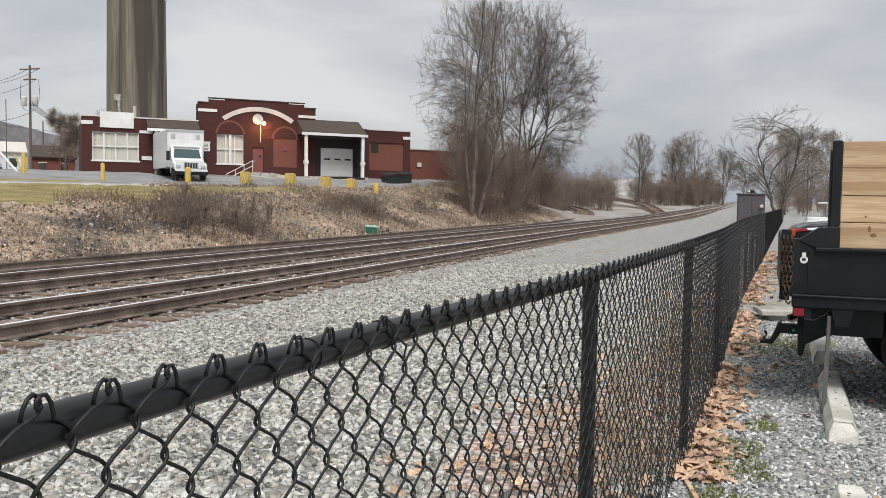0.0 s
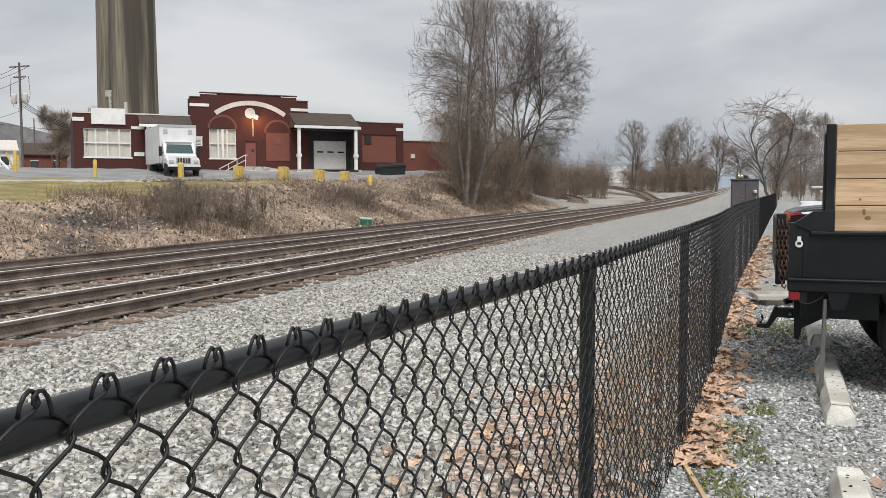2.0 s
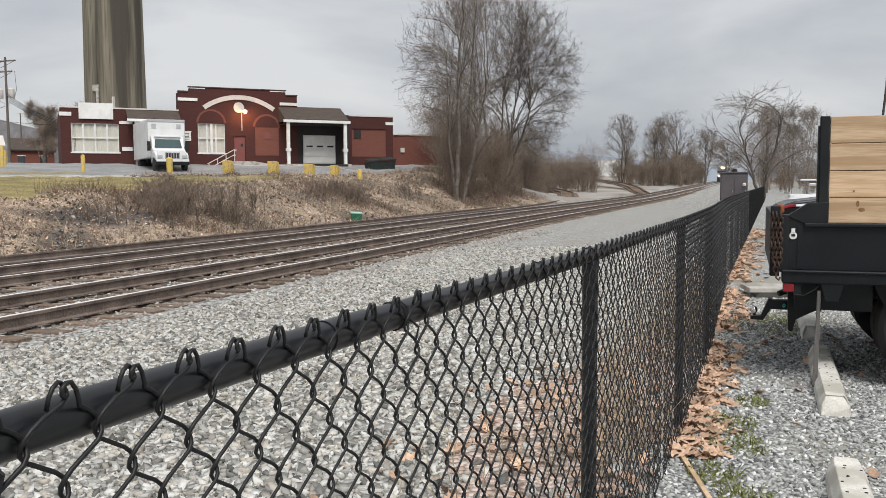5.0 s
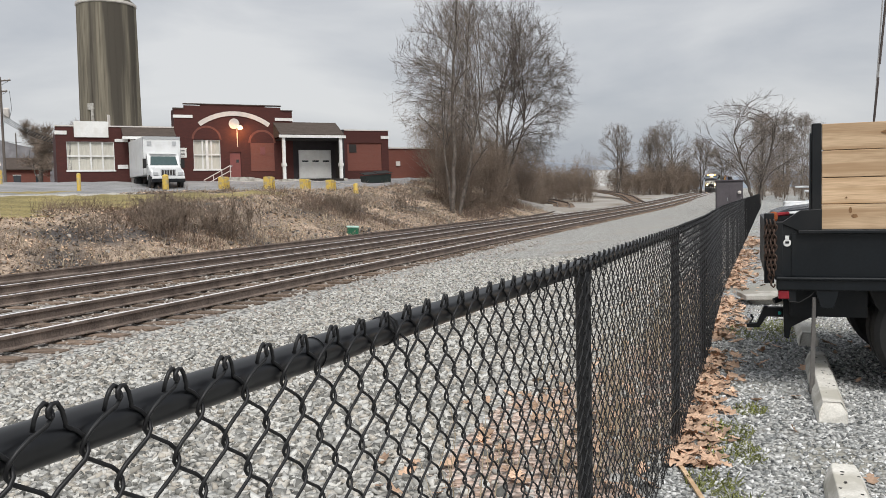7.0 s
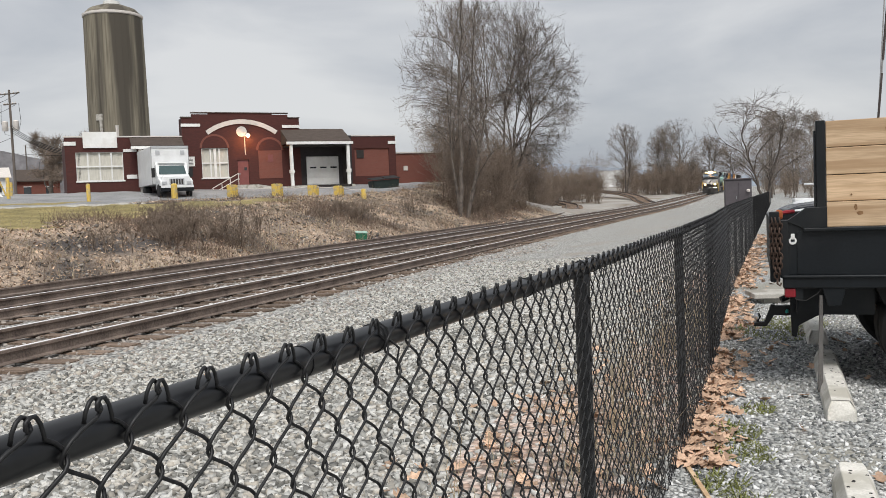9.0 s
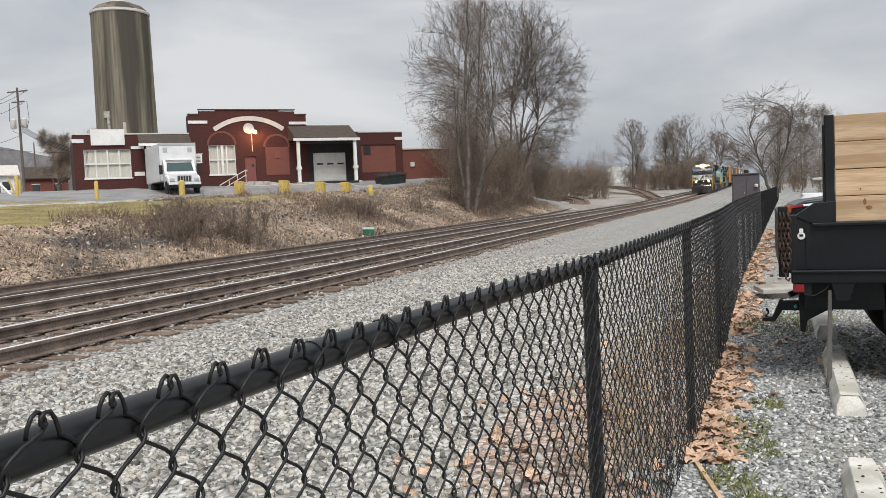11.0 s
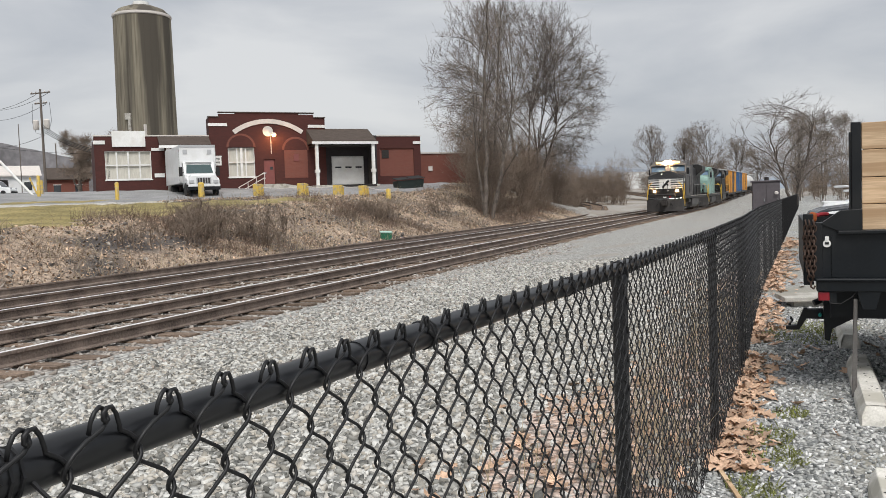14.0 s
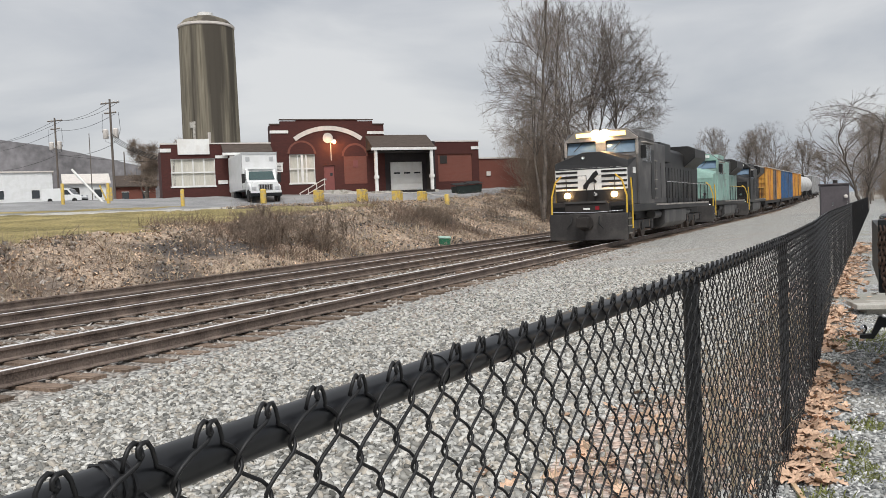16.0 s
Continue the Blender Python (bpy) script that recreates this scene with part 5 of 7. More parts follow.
def leaves():
    """Curled fallen oak leaves along the fence foot."""
    rng = np.random.default_rng(12)
    base = np.array([(0, -0.5, 0), (0.16, -0.3, 0.05), (0.12, -0.18, 0.02), (0.34, -0.02, 0.1), (0.16, 0.08, 0.03), (0.26, 0.26, 0.08), (0.1, 0.3, 0.02), (0, 0.52, 0.06), (-0.1, 0.3, 0.02), (-0.26, 0.26, 0.08), (-0.16, 0.08, 0.03), (-0.34, -0.02, 0.1), (-0.12, -0.18, 0.02), (-0.16, -0.3, 0.05)])
    spots = []
    while len(spots) < 1500:
        y = 4.4 + 23 * rng.random() ** 1.2
        w = abs(rng.normal(0, 0.10)) + 0.02
        x = fence_x(y) + w * (0.8 + 0.06 * y)
        if rng.random() < 0.12 + 0.88 * (noise.noise((y * 0.7, 2.2, 0)) > -0.25):
            spots.append((x, y, 0.012 + 0.03 * rng.random() * (w < 0.12)))
    while len(spots) < 1650:
        y = rng.uniform(1.8, 14)
        x = fence_x(y) - 0.03 - abs(rng.normal(0, 0.55))
        spots.append((x, y, ground_z(x, y) + 0.03))
    while len(spots) < 1800:
        x, y = rng.normal(-0.85, 0.4), rng.normal(4.75, 0.9)
        if x < fence_x(y) - 0.04:
            spots.append((x, y, ground_z(x, y) + 0.02))
    for _ in range(60):
        spots.append((rng.uniform(0.1, 1.9), rng.uniform(3.2, 9), 0.014))
    vs, fs, k = [], [], len(base)
    for i, (x, y, z) in enumerate(spots):
        s = rng.uniform(0.07, 0.15)
        m = np.array(Euler((rng.normal(0, 0.3), rng.normal(0, 0.3), rng.uniform(0, 6.28))).to_matrix())
        v = base.copy()
        v[:, 2] = v[:, 2] * rng.uniform(0.4, 1.8) + 0.12 * v[:, 1] ** 2
        vs.append((v * s) @ m.T + (x, y, z))
        c = i * k
        fs += [(c, c + 1, c + 2, c + 13), (c + 13, c + 2, c + 3, c + 12), (c + 12, c + 3, c + 4, c + 11), (c + 11, c + 4, c + 5, c + 10), (c + 10, c + 5, c + 6, c + 9), (c + 9, c + 6, c + 7, c + 8)]
    stuff("fallen_leaves", np.concatenate(vs), fs, M_LEAF, "curled brown oak leaves drifted along the fence", "leaves")
    # weeds behind the fence
    sp = []
    while len(sp) < 800:
        y = rng.uniform(3.0, 13)
        x = fence_x(y) - 0.06 - abs(rng.normal(0, 0.35))
        if noise.noise((y * 0.5, x, 8)) > -0.1:
            sp.append((x, y, ground_z(x, y)))
    blades("dry_weeds", sp, rng, (0.08, 0.6), 0.0028, M_PALEGRASS, "dead weeds along the foot of the fence", "weeds", 0.35)
    # moss between the stones
    mo = []
    g = Geo()
    for cx, cy, r in ((0.02, 4.75, 0.16), (-0.02, 5.15, 0.14), (0.35, 8.9, 0.4), (0.55, 9.4, 0.35), (-0.1, 4.2, 0.12), (0.05, 3.9, 0.12), (0.12, 5.7, 0.1)):
        for _ in range(int(420 * r / 0.2)):
            a, q = rng.uniform(0, 6.28), r * math.sqrt(rng.random())
            mo.append((cx + q * math.cos(a), cy + q * 1.4 * math.sin(a), 0.0))
    blades("moss", mo, rng, (0.008, 0.018), 0.0035, M_MOSS, "green moss between the stones", "moss", 0.5)


leaves()


# ---- train ----
M_LOCO = mat("dusty_black_locomotive_paint", (0.011, 0.0107, 0.011), 0.5, var=0.3, scale=1.2, fine=15, bump=0.05, stain=(0.03, 0.028, 0.026), stain_scale=0.7)
M_DUST = mat("road_dust_on_paint", (0.34, 0.31, 0.28), 0.8, var=0.2, scale=2, fine=20, bump=0.03, stain=(0.2, 0.185, 0.17), stain_scale=1.2)
M_GREYCAB = mat("road_dusted_grey_paint", (0.058, 0.055, 0.054), 0.5, var=0.25, scale=1.2, fine=15, bump=0.05, stain=(0.12, 0.112, 0.105), stain_scale=0.8)
M_PLOW = mat("dusty_plow_steel", (0.04, 0.037, 0.036), 0.7, var=0.3, scale=2, fine=20, bump=0.1, stain=(0.075, 0.068, 0.062), stain_scale=1)
M_MINT = mat("mint_green_paint", (0.25, 0.40, 0.35), 0.5, var=0.15, scale=1.2, fine=15, bump=0.05, stain=(0.19, 0.27, 0.24), stain_scale=0.8)
M_BOXYEL = mat("weathered_yellow_boxcar_paint", (0.56, 0.29, 0.06), 0.65, var=0.2, scale=0.8, fine=10, bump=0.1, stain=(0.34, 0.15, 0.06), stain_scale=0.5)
M_BOXBLUE = mat("faded_blue_boxcar_paint", (0.045, 0.12, 0.26), 0.65, var=0.25, scale=0.8, fine=10, bump=0.1, stain=(0.09, 0.12, 0.17), stain_scale=0.6)
M_TANK = mat("dirty_white_tank_paint", (0.62, 0.62, 0.61), 0.55, var=0.15, scale=0.6, fine=8, bump=0.03, stain=(0.42, 0.4, 0.37), stain_scale=0.6)
M_CARGREY = mat("grey_boxcar_paint", (0.3, 0.3, 0.3), 0.7, var=0.2, scale=0.8, fine=10, bump=0.1)
M_HANDYEL = mat("yellow_handrail_paint", (0.65, 0.42, 0.05), 0.55, var=0.15, scale=4, fine=30, bump=0)
M_CROWN = mat("black_nose_paint", (0.012, 0.012, 0.013), 0.6, var=0.2, scale=2, fine=20, bump=0.02)
M_HEAD = glow("headlight", (1.0, 0.60, 0.26), 90.0)
M_DITCH = glow("ditch_light", (1.0, 0.60, 0.26), 55.0)
M_NUMBER = glow("lit_number_board", (1.0, 0.78, 0.3), 1.6)
M_RED = mat("red_lens", (0.22, 0.014, 0.022), 0.25, var=0.1, bump=0)


def bogie(parent, y, axles, gap, wheel=0.5):
    b = part("truck_frame", Geo().box(-1.18, -1.02, y - gap * (axles - 1) / 2 - 0.55, y + gap * (axles - 1) / 2 + 0.55, 0.42, 0.78).box(1.02, 1.18, y - gap * (axles - 1) / 2 - 0.55, y + gap * (axles - 1) / 2 + 0.55, 0.42, 0.78).box(-1.02, 1.02, y - 0.3, y + 0.3, 0.55, 1.0), M_PLOW, parent, bevel=0.03)
    for k in range(axles):
        yy = y + (k - (axles - 1) / 2) * gap
        for x in (-0.75, 0.75):
            s = 1 if x > 0 else -1
            part("wheel", Geo().lathe([(wheel + 0.03, -0.07 * s), (wheel + 0.03, -0.04 * s), (wheel, -0.03 * s), (wheel, 0.07 * s), (wheel - 0.08, 0.06 * s), (0.12, 0.05 * s), (0.1, 0.12 * s)], (x, yy, wheel), "x", 24), M_RUST, b)
        for x in (-1.24, 1.18):
            part("axle_box", Geo().box(x, x + 0.06, yy - 0.17, yy + 0.17, 0.36, 0.68), M_PLOW, b)
        for x in (-1.2, 1.06):
            for dy in (-0.35, 0.35):
                part("spring", Geo().cyl((x + 0.07, yy + dy, 0.45), (x + 0.07, yy + dy, 0.75), 0.07, 8), M_RUST, b)


def locomotive(length, body, cab_m, nose_m, label, striped=False, lit=False):
    """x across, y back from the front coupler face, z up from the rail head."""
    lo = thing("locomotive", None, label, "locomotive", "train")
    L = length
    part("underframe", Geo().box(-1.5, 1.5, 1.0, L - 0.8, 1.22, 1.52).box(-1.42, 1.42, 0.62, 1.0, 1.05, 1.52).box(-0.9, 0.9, 1.2, L - 1.2, 0.85, 1.22), M_LOCO, lo, bevel=0.03)
    # plow: two plates that meet in the middle
    plow = Geo().prism([(-1.5, 0.42), (0, 0.02), (1.5, 0.42), (1.5, 0.62), (-1.5, 0.62)], "z", 0.14, 1.2)
    part("plow", plow, M_PLOW, lo, "grey snow plow pilot", bevel=0.02)
    part("coupler", Geo().box(-0.14, 0.14, -0.3, 0.6, 0.72, 1.0).box(-0.22, 0.22, -0.42, -0.1, 0.66, 1.06).lathe([(0.34, -0.06), (0.34, 0.0), (0.25, 0.05)], (0, 0.05, 0.86), "y", 20), M_DARK, lo, bevel=0.03)
    part("hose", Geo().tube([(0.5, 0.25, 1.2), (0.55, 0.0, 0.8), (0.7, 0.05, 0.6)], 0.03, 6).tube([(-0.5, 0.25, 1.2), (-0.55, 0.0, 0.8), (-0.7, 0.05, 0.6)], 0.03, 6), M_TYRE, lo)
    part("end_platform", Geo().box(-1.45, 1.45, 0.62, 1.3, 1.2, 1.68).box(-0.85, 0.85, 0.3, 0.62, 1.2, 1.62), M_DARK, lo, bevel=0.02)
    part("platform_plate", Geo().box(-0.85, 0.75, 0.25, 0.6, 1.62, 1.7), M_GREYCAB, lo)
    part("cut_lever", Geo().tube([(-1.35, 0.4, 1.3), (-0.4, 0.25, 1.25), (0.4, 0.25, 1.25), (1.35, 0.4, 1.3)], 0.02, 5), M_CHROME, lo)
    part("marker", Geo().box(0.35, 0.5, 0.27, 0.3, 1.35, 1.5), M_RED, lo)
    # nose, in line with the cab side, with a flat front plate
    nose = Geo()
    nose.prism([(1.15, 1.5), (1.05, 1.7), (1.05, 3.0), (1.25, 3.1), (2.75, 3.6), (2.75, 1.5)], "x", -1.42, 1.42)
    part("nose", nose, cab_m, lo, bevel=0.05)
    part("nose_front", Geo().box(-1.41, 1.41, 1.03, 1.06, 2.16, 3.06), nose_m, lo, "white front plate" if striped else "")
    part("nose_skirt", Geo().box(-1.4, 1.4, 1.02, 1.045, 1.7, 2.14), M_CROWN if striped else nose_m, lo)
    # dark sloping crown of the nose
    part("nose_crown", Geo().add([(-1.44, 1.01, 3.0), (1.44, 1.01, 3.0), (1.44, 1.12, 3.3), (0.35, 1.2, 3.72), (-0.35, 1.2, 3.72), (-1.44, 1.12, 3.3), (-1.44, 2.72, 3.5), (1.44, 2.72, 3.5), (0.35, 2.66, 3.78), (-0.35, 2.66, 3.78)], [(0, 1, 2, 3, 4, 5), (5, 4, 9, 6), (4, 3, 8, 9), (3, 2, 7, 8), (0, 5, 6), (1, 7, 2), (0, 6, 7, 1), (6, 9, 8, 7)]), M_CROWN if striped else nose_m, lo, bevel=0.03)
    if striped:
        for z in (2.24, 2.45, 2.66, 2.86):
            for x0, x1 in ((-1.39, -0.52), (0.42, 1.39)):
                part("stripe", Geo().box(x0, x1, 1.012, 1.03, z, z + 0.085), M_CROWN, lo)
        emblem = Geo().prism([(-0.3, 2.2), (-0.16, 2.2), (-0.06, 2.42), (0.1, 2.5), (0.2, 2.42), (0.24, 2.5), (0.14, 2.62), (0.3, 2.8), (0.22, 2.95), (0.08, 2.84), (-0.05, 2.66), (-0.18, 2.5), (-0.3, 2.36)], "y", 1.005, 1.03)
        part("emblem", emblem, M_CROWN, lo, "plain dark shape on the nose")
        part("nose_number", Geo().box(-0.12, 0.14, 0.28, 0.3, 1.36, 1.44), M_WHITE, lo)
        part("nose_light", Geo().lathe([(0.03, 0.0), (0.07, -0.03), (0.07, 0.03)], (-0.3, 1.13, 3.5), "y", 10), M_CHROME, lo)
        part("number_plate", Geo().box(1.425, 1.44, 1.9, 2.35, 2.8, 3.05), M_WHITE, lo)
        part("toolbox", Geo().box(1.42, 1.45, 1.6, 1.75, 2.0, 2.6), M_CROWN, lo)
    for s in (-1, 1):
        part("nose_rail", Geo().tube([(0.95 * s, 0.98, 1.7), (0.95 * s, 0.9, 2.75), (0.15 * s, 0.9, 2.75), (0.15 * s, 0.98, 1.7)], 0.02, 5), M_CROWN, lo)
    # cab
    cab = Geo().prism([(2.6, 1.5), (2.6, 3.6), (2.9, 4.25), (2.75, 4.3), (2.75, 4.4), (3.1, 4.66), (5.7, 4.66), (5.7, 1.5)], "x", -1.5, 1.5)
    part("cab", cab, cab_m, lo, bevel=0.06)
    part("cab_roof", Geo().prism([(-1.54, 4.34), (-1.05, 4.74), (1.05, 4.74), (1.54, 4.34), (1.5, 4.27), (-1.5, 4.27)], "y", 2.72, 5.75), M_GREYCAB, lo, bevel=0.03)
    part("brow", Geo().prism([(-1.5, 4.25), (-1.5, 4.32), (-1.03, 4.71), (1.03, 4.71), (1.5, 4.32), (1.5, 4.25)], "y", 2.66, 2.72).box(-0.2, 0.2, 2.60, 2.66, 3.74, 4.25).box(-1.5, -1.4, 2.58, 2.66, 3.62, 4.25).box(1.4, 1.5, 2.58, 2.66, 3.62, 4.25), M_DUST if striped else cab_m, lo, "dust-covered cab front", bevel=0.02)
    for x0, x1 in ((-1.38, -0.22), (0.22, 1.38)):
        pane = [(x0, 2.64, 3.72), (x1, 2.64, 3.72), (x1, 2.87, 4.22), (x0, 2.87, 4.22)]
        w = part("windscreen", Geo().add(pane + [(x, y - 0.025, z) for x, y, z in pane], [(0, 1, 2, 3), (4, 7, 6, 5), (0, 4, 5, 1), (1, 5, 6, 2), (2, 6, 7, 3), (3, 7, 4, 0)]), M_SKYGLASS, lo)
        part("wiper", Geo().tube([((x0 + x1) / 2, 2.72, 4.2), ((x0 + x1) / 2 - 0.3, 2.6, 3.85)], 0.015, 5), M_LOCO, w)
    for s in (-1, 1):
        x = 1.5 * s
        for y0, y1 in ((3.3, 3.95), (4.15, 4.85)):
            wf = part("side_window", Geo().box(min(x, x + 0.02 * s), max(x, x + 0.02 * s), y0, y1, 3.35, 4.05), M_GLASS, lo)
            part("window_frame", Geo().box(min(x, x + 0.03 * s), max(x, x + 0.03 * s), y0 - 0.05, y0, 3.3, 4.1).box(min(x, x + 0.03 * s), max(x, x + 0.03 * s), y1, y1 + 0.05, 3.3, 4.1), M_CHROME, wf)
        part("side_door", Geo().box(min(x, x + 0.02 * s), max(x, x + 0.02 * s), 4.95, 5.55, 1.7, 3.9), body, lo)
        part("step_well", Geo().box(min(1.3 * s, 1.48 * s), max(1.3 * s, 1.48 * s), 0.75, 1.35, 0.35, 1.2), M_LOCO, lo)
        part("handrail", Geo().tube([(1.46 * s, 0.62, 0.55), (1.46 * s, 0.62, 1.9), (1.3 * s, 0.62, 2.5), (1.05 * s, 0.62, 2.75)], 0.035, 6), M_HANDYEL, lo, "yellow handrail")
        part("handrail", Geo().tube([(1.5 * s, 1.35, 0.55), (1.5 * s, 1.35, 1.9), (1.47 * s, 1.3, 2.6)], 0.035, 6), M_HANDYEL, lo, "yellow handrail")
        # walkway rail
        g = Geo().tube([(1.5 * s, 8.4, 2.55), (1.5 * s, L - 1.2, 2.55)], 0.022, 6)
        part("walkway_rail", g, M_CHROME if lit else M_HANDYEL, lo)
        k = int((L - 7) / 1.7)
        for i in range(k + 1):
            yy = 8.4 + (L - 9.6) * i / k
            part("stanchion", Geo().cyl((1.5 * s, yy, 1.5), (1.5 * s, yy, 2.55), 0.022, 6), M_LOCO, lo)
        # louvres, grab bars and sill steps along the side
        for i in range(7):
            part("louvre", Geo().box(min(0.965 * s, 1.0 * s), max(0.965 * s, 1.0 * s), 9.0, 11.0, 3.5 + i * 0.09, 3.545 + i * 0.09), M_CROWN, lo)
        for i in range(5):
            part("grab_iron", Geo().tube([(1.5 * s, 5.58, 1.75 + 0.42 * i), (1.57 * s, 5.6, 1.75 + 0.42 * i), (1.57 * s, 5.9, 1.75 + 0.42 * i), (1.5 * s, 5.92, 1.75 + 0.42 * i)], 0.02, 5), M_DUST, lo)
        part("sill_edge", Geo().box(min(1.5 * s, 1.53 * s), max(1.5 * s, 1.53 * s), 5.8, L - 1.0, 1.42, 1.5), M_DUST, lo)
        part("window_awning", Geo().prism([(3.2, 4.12), (4.95, 4.12), (4.9, 4.18), (3.25, 4.18)], "x", min(1.5 * s, 1.66 * s), max(1.5 * s, 1.66 * s)), M_DUST, lo)
        part("rear_mirror", Geo().box(min(1.5 * s, 1.7 * s), max(1.5 * s, 1.7 * s), 3.1, 3.14, 3.45, 4.0), M_CROWN, lo)
        for k, yy in enumerate((L / 2 - 4.6, L / 2 + 3.2)):
            part("air_reservoir", Geo().cyl((1.12 * s, yy, 1.0), (1.12 * s, yy + 1.4, 1.0), 0.2, 12), M_GREYCAB, lo)
        for z in (0.35, 0.65, 0.95):
            part("step", Geo().box(min(1.3 * s, 1.5 * s), max(1.3 * s, 1.5 * s), 0.74, 1.36, z, z + 0.04), M_DUST, lo)
        # hood doors
        n = int((L - 11.2) / 0.85)
        for i in range(n):
            yy = 8.45 + i * (L - 11.4) / n
            part("hood_door", Geo().box(min(0.96 * s, 0.985 * s), max(0.96 * s, 0.985 * s), yy, yy + 0.68, 1.75, 3.35), body, lo)
    for x0, x1 in ((-1.0, -0.34), (0.34, 1.0)):
        part("number_board", Geo().box(x0, x1, 2.62, 2.8, 4.44, 4.62), M_NUMBER if lit else M_WHITE, lo)
    part("headlight", Geo().lathe([(0.1, -0.05), (0.17, -0.09), (0.17, 0.02)], (-0.17, 2.62, 4.54), "y", 16).lathe([(0.1, -0.05), (0.17, -0.09), (0.17, 0.02)], (0.19, 2.62, 4.54), "y", 16), M_HEAD if lit else M_CHROME, lo)
    for x in (-0.92, 0.92):
        part("ditch_light", Geo().lathe([(0.07, -0.02), (0.11, -0.06), (0.11, 0.03)], (x, 0.95, 1.95), "y", 16), M_DITCH if lit else M_CHROME, lo)
    part("centre_light", Geo().lathe([(0.05, 0.0), (0.08, -0.05), (0.09, 0.03)], (0.2, 0.95, 1.98), "y", 12), M_CHROME, lo)
    # hood
    part("hood", Geo().prism([(-0.96, 1.5), (-0.96, 4.2), (-0.7, 4.42), (0.7, 4.42), (0.96, 4.2), (0.96, 1.5)], "y", 5.7, L - 1.4), body, lo, bevel=0.04)
    part("equipment_cabinet", Geo().box(-1.47, 1.47, 5.72, 8.3, 1.5, 4.3), cab_m, lo, bevel=0.06)
    for s in (-1, 1):
        for yy in (5.95, 7.15):
            part("cabinet_door", Geo().box(min(1.47 * s, 1.49 * s), max(1.47 * s, 1.49 * s), yy, yy + 1.0, 1.75, 3.4), cab_m, lo)
    part("air_intake", Geo().box(-1.2, 1.2, 8.6, 11.2, 3.55, 4.5), M_LOCO, lo, bevel=0.05)
    part("exhaust", Geo().box(-0.45, 0.45, 12.0, 12.8, 4.4, 4.6), M_LOCO, lo)
    part("radiator", Geo().prism([(-0.96, 3.5), (-1.56, 4.05), (-1.56, 4.55), (-1.2, 4.72), (1.2, 4.72), (1.56, 4.55), (1.56, 4.05), (0.96, 3.5)], "y", L - 6.0, L - 2.2), M_LOCO, lo, bevel=0.03)
    part("horn", Geo().cyl((0.4, 4.9, 4.75), (0.4, 4.4, 4.8), 0.05, 8, 0.1).box(0.3, 0.5, 4.7, 5.0, 4.66, 4.76), M_LOCO, lo)
    part("fuel_tank", Geo().prism([(-1.4, 0.55), (-1.15, 0.3), (1.15, 0.3), (1.4, 0.55), (1.4, 1.2), (-1.4, 1.2)], "y", L / 2 - 2.9, L / 2 + 2.9), M_GREYCAB, lo, "grey fuel tank", bevel=0.06)
    for o in lo.children_recursive:
        o.data.transform(Matrix.Diagonal((1, 1, 0.94, 1)))
    bogie(lo, 4.3, 3, 1.9)
    bogie(lo, L - 4.3, 3, 1.9)
    return lo


def boxcar(length, m, label, door_m):
    c = thing("boxcar", None, label, "boxcar", "train")
    L = length
    part("body", Geo().box(-1.45, 1.45, 0.5, L - 0.5, 1.15, 4.55), m, c, bevel=0.04)
    part("roof", Geo().prism([(-1.52, 4.52), (0, 4.78), (1.52, 4.52), (1.52, 4.46), (-1.52, 4.46)], "y", 0.45, L - 0.45), M_TANK, c)
    part("sill", Geo().box(-1.3, 1.3, 0.3, L - 0.3, 0.85, 1.15), M_LOCO, c)
    for s in (-1, 1):
        x = 1.45 * s
        n = int(L / 1.0)
        for i in range(n):
            yy = 0.7 + i * (L - 1.4) / n
            if abs(yy - L / 2) > 2.0:
                part("rib", Geo().box(min(x, x + 0.06 * s), max(x, x + 0.06 * s), yy, yy + 0.1, 1.2, 4.4), m, c)
        d = part("door", Geo().box(min(x, x + 0.09 * s), max(x, x + 0.09 * s), L / 2 - 1.6, L / 2 + 1.6, 1.2, 4.35), door_m, c)
        part("door_bar", Geo().box(min(x, x + 0.13 * s), max(x, x + 0.13 * s), L / 2 - 0.05, L / 2 + 0.05, 1.3, 4.3), M_LOCO, d)
    g = Geo()
    for k in range(6):
        g.box(-1.2, 1.2, 0.42, 0.5, 1.4 + k * 0.5, 1.62 + k * 0.5)
    part("end_ribs", g, m, c)
    part("ladder", Geo().cyl((1.3, 0.4, 1.2), (1.3, 0.4, 4.4), 0.02, 5).cyl((0.95, 0.4, 1.2), (0.95, 0.4, 4.4), 0.02, 5), M_LOCO, c)
    bogie(c, 2.2, 2, 1.75, 0.42)
    bogie(c, L - 2.2, 2, 1.75, 0.42)
    return c


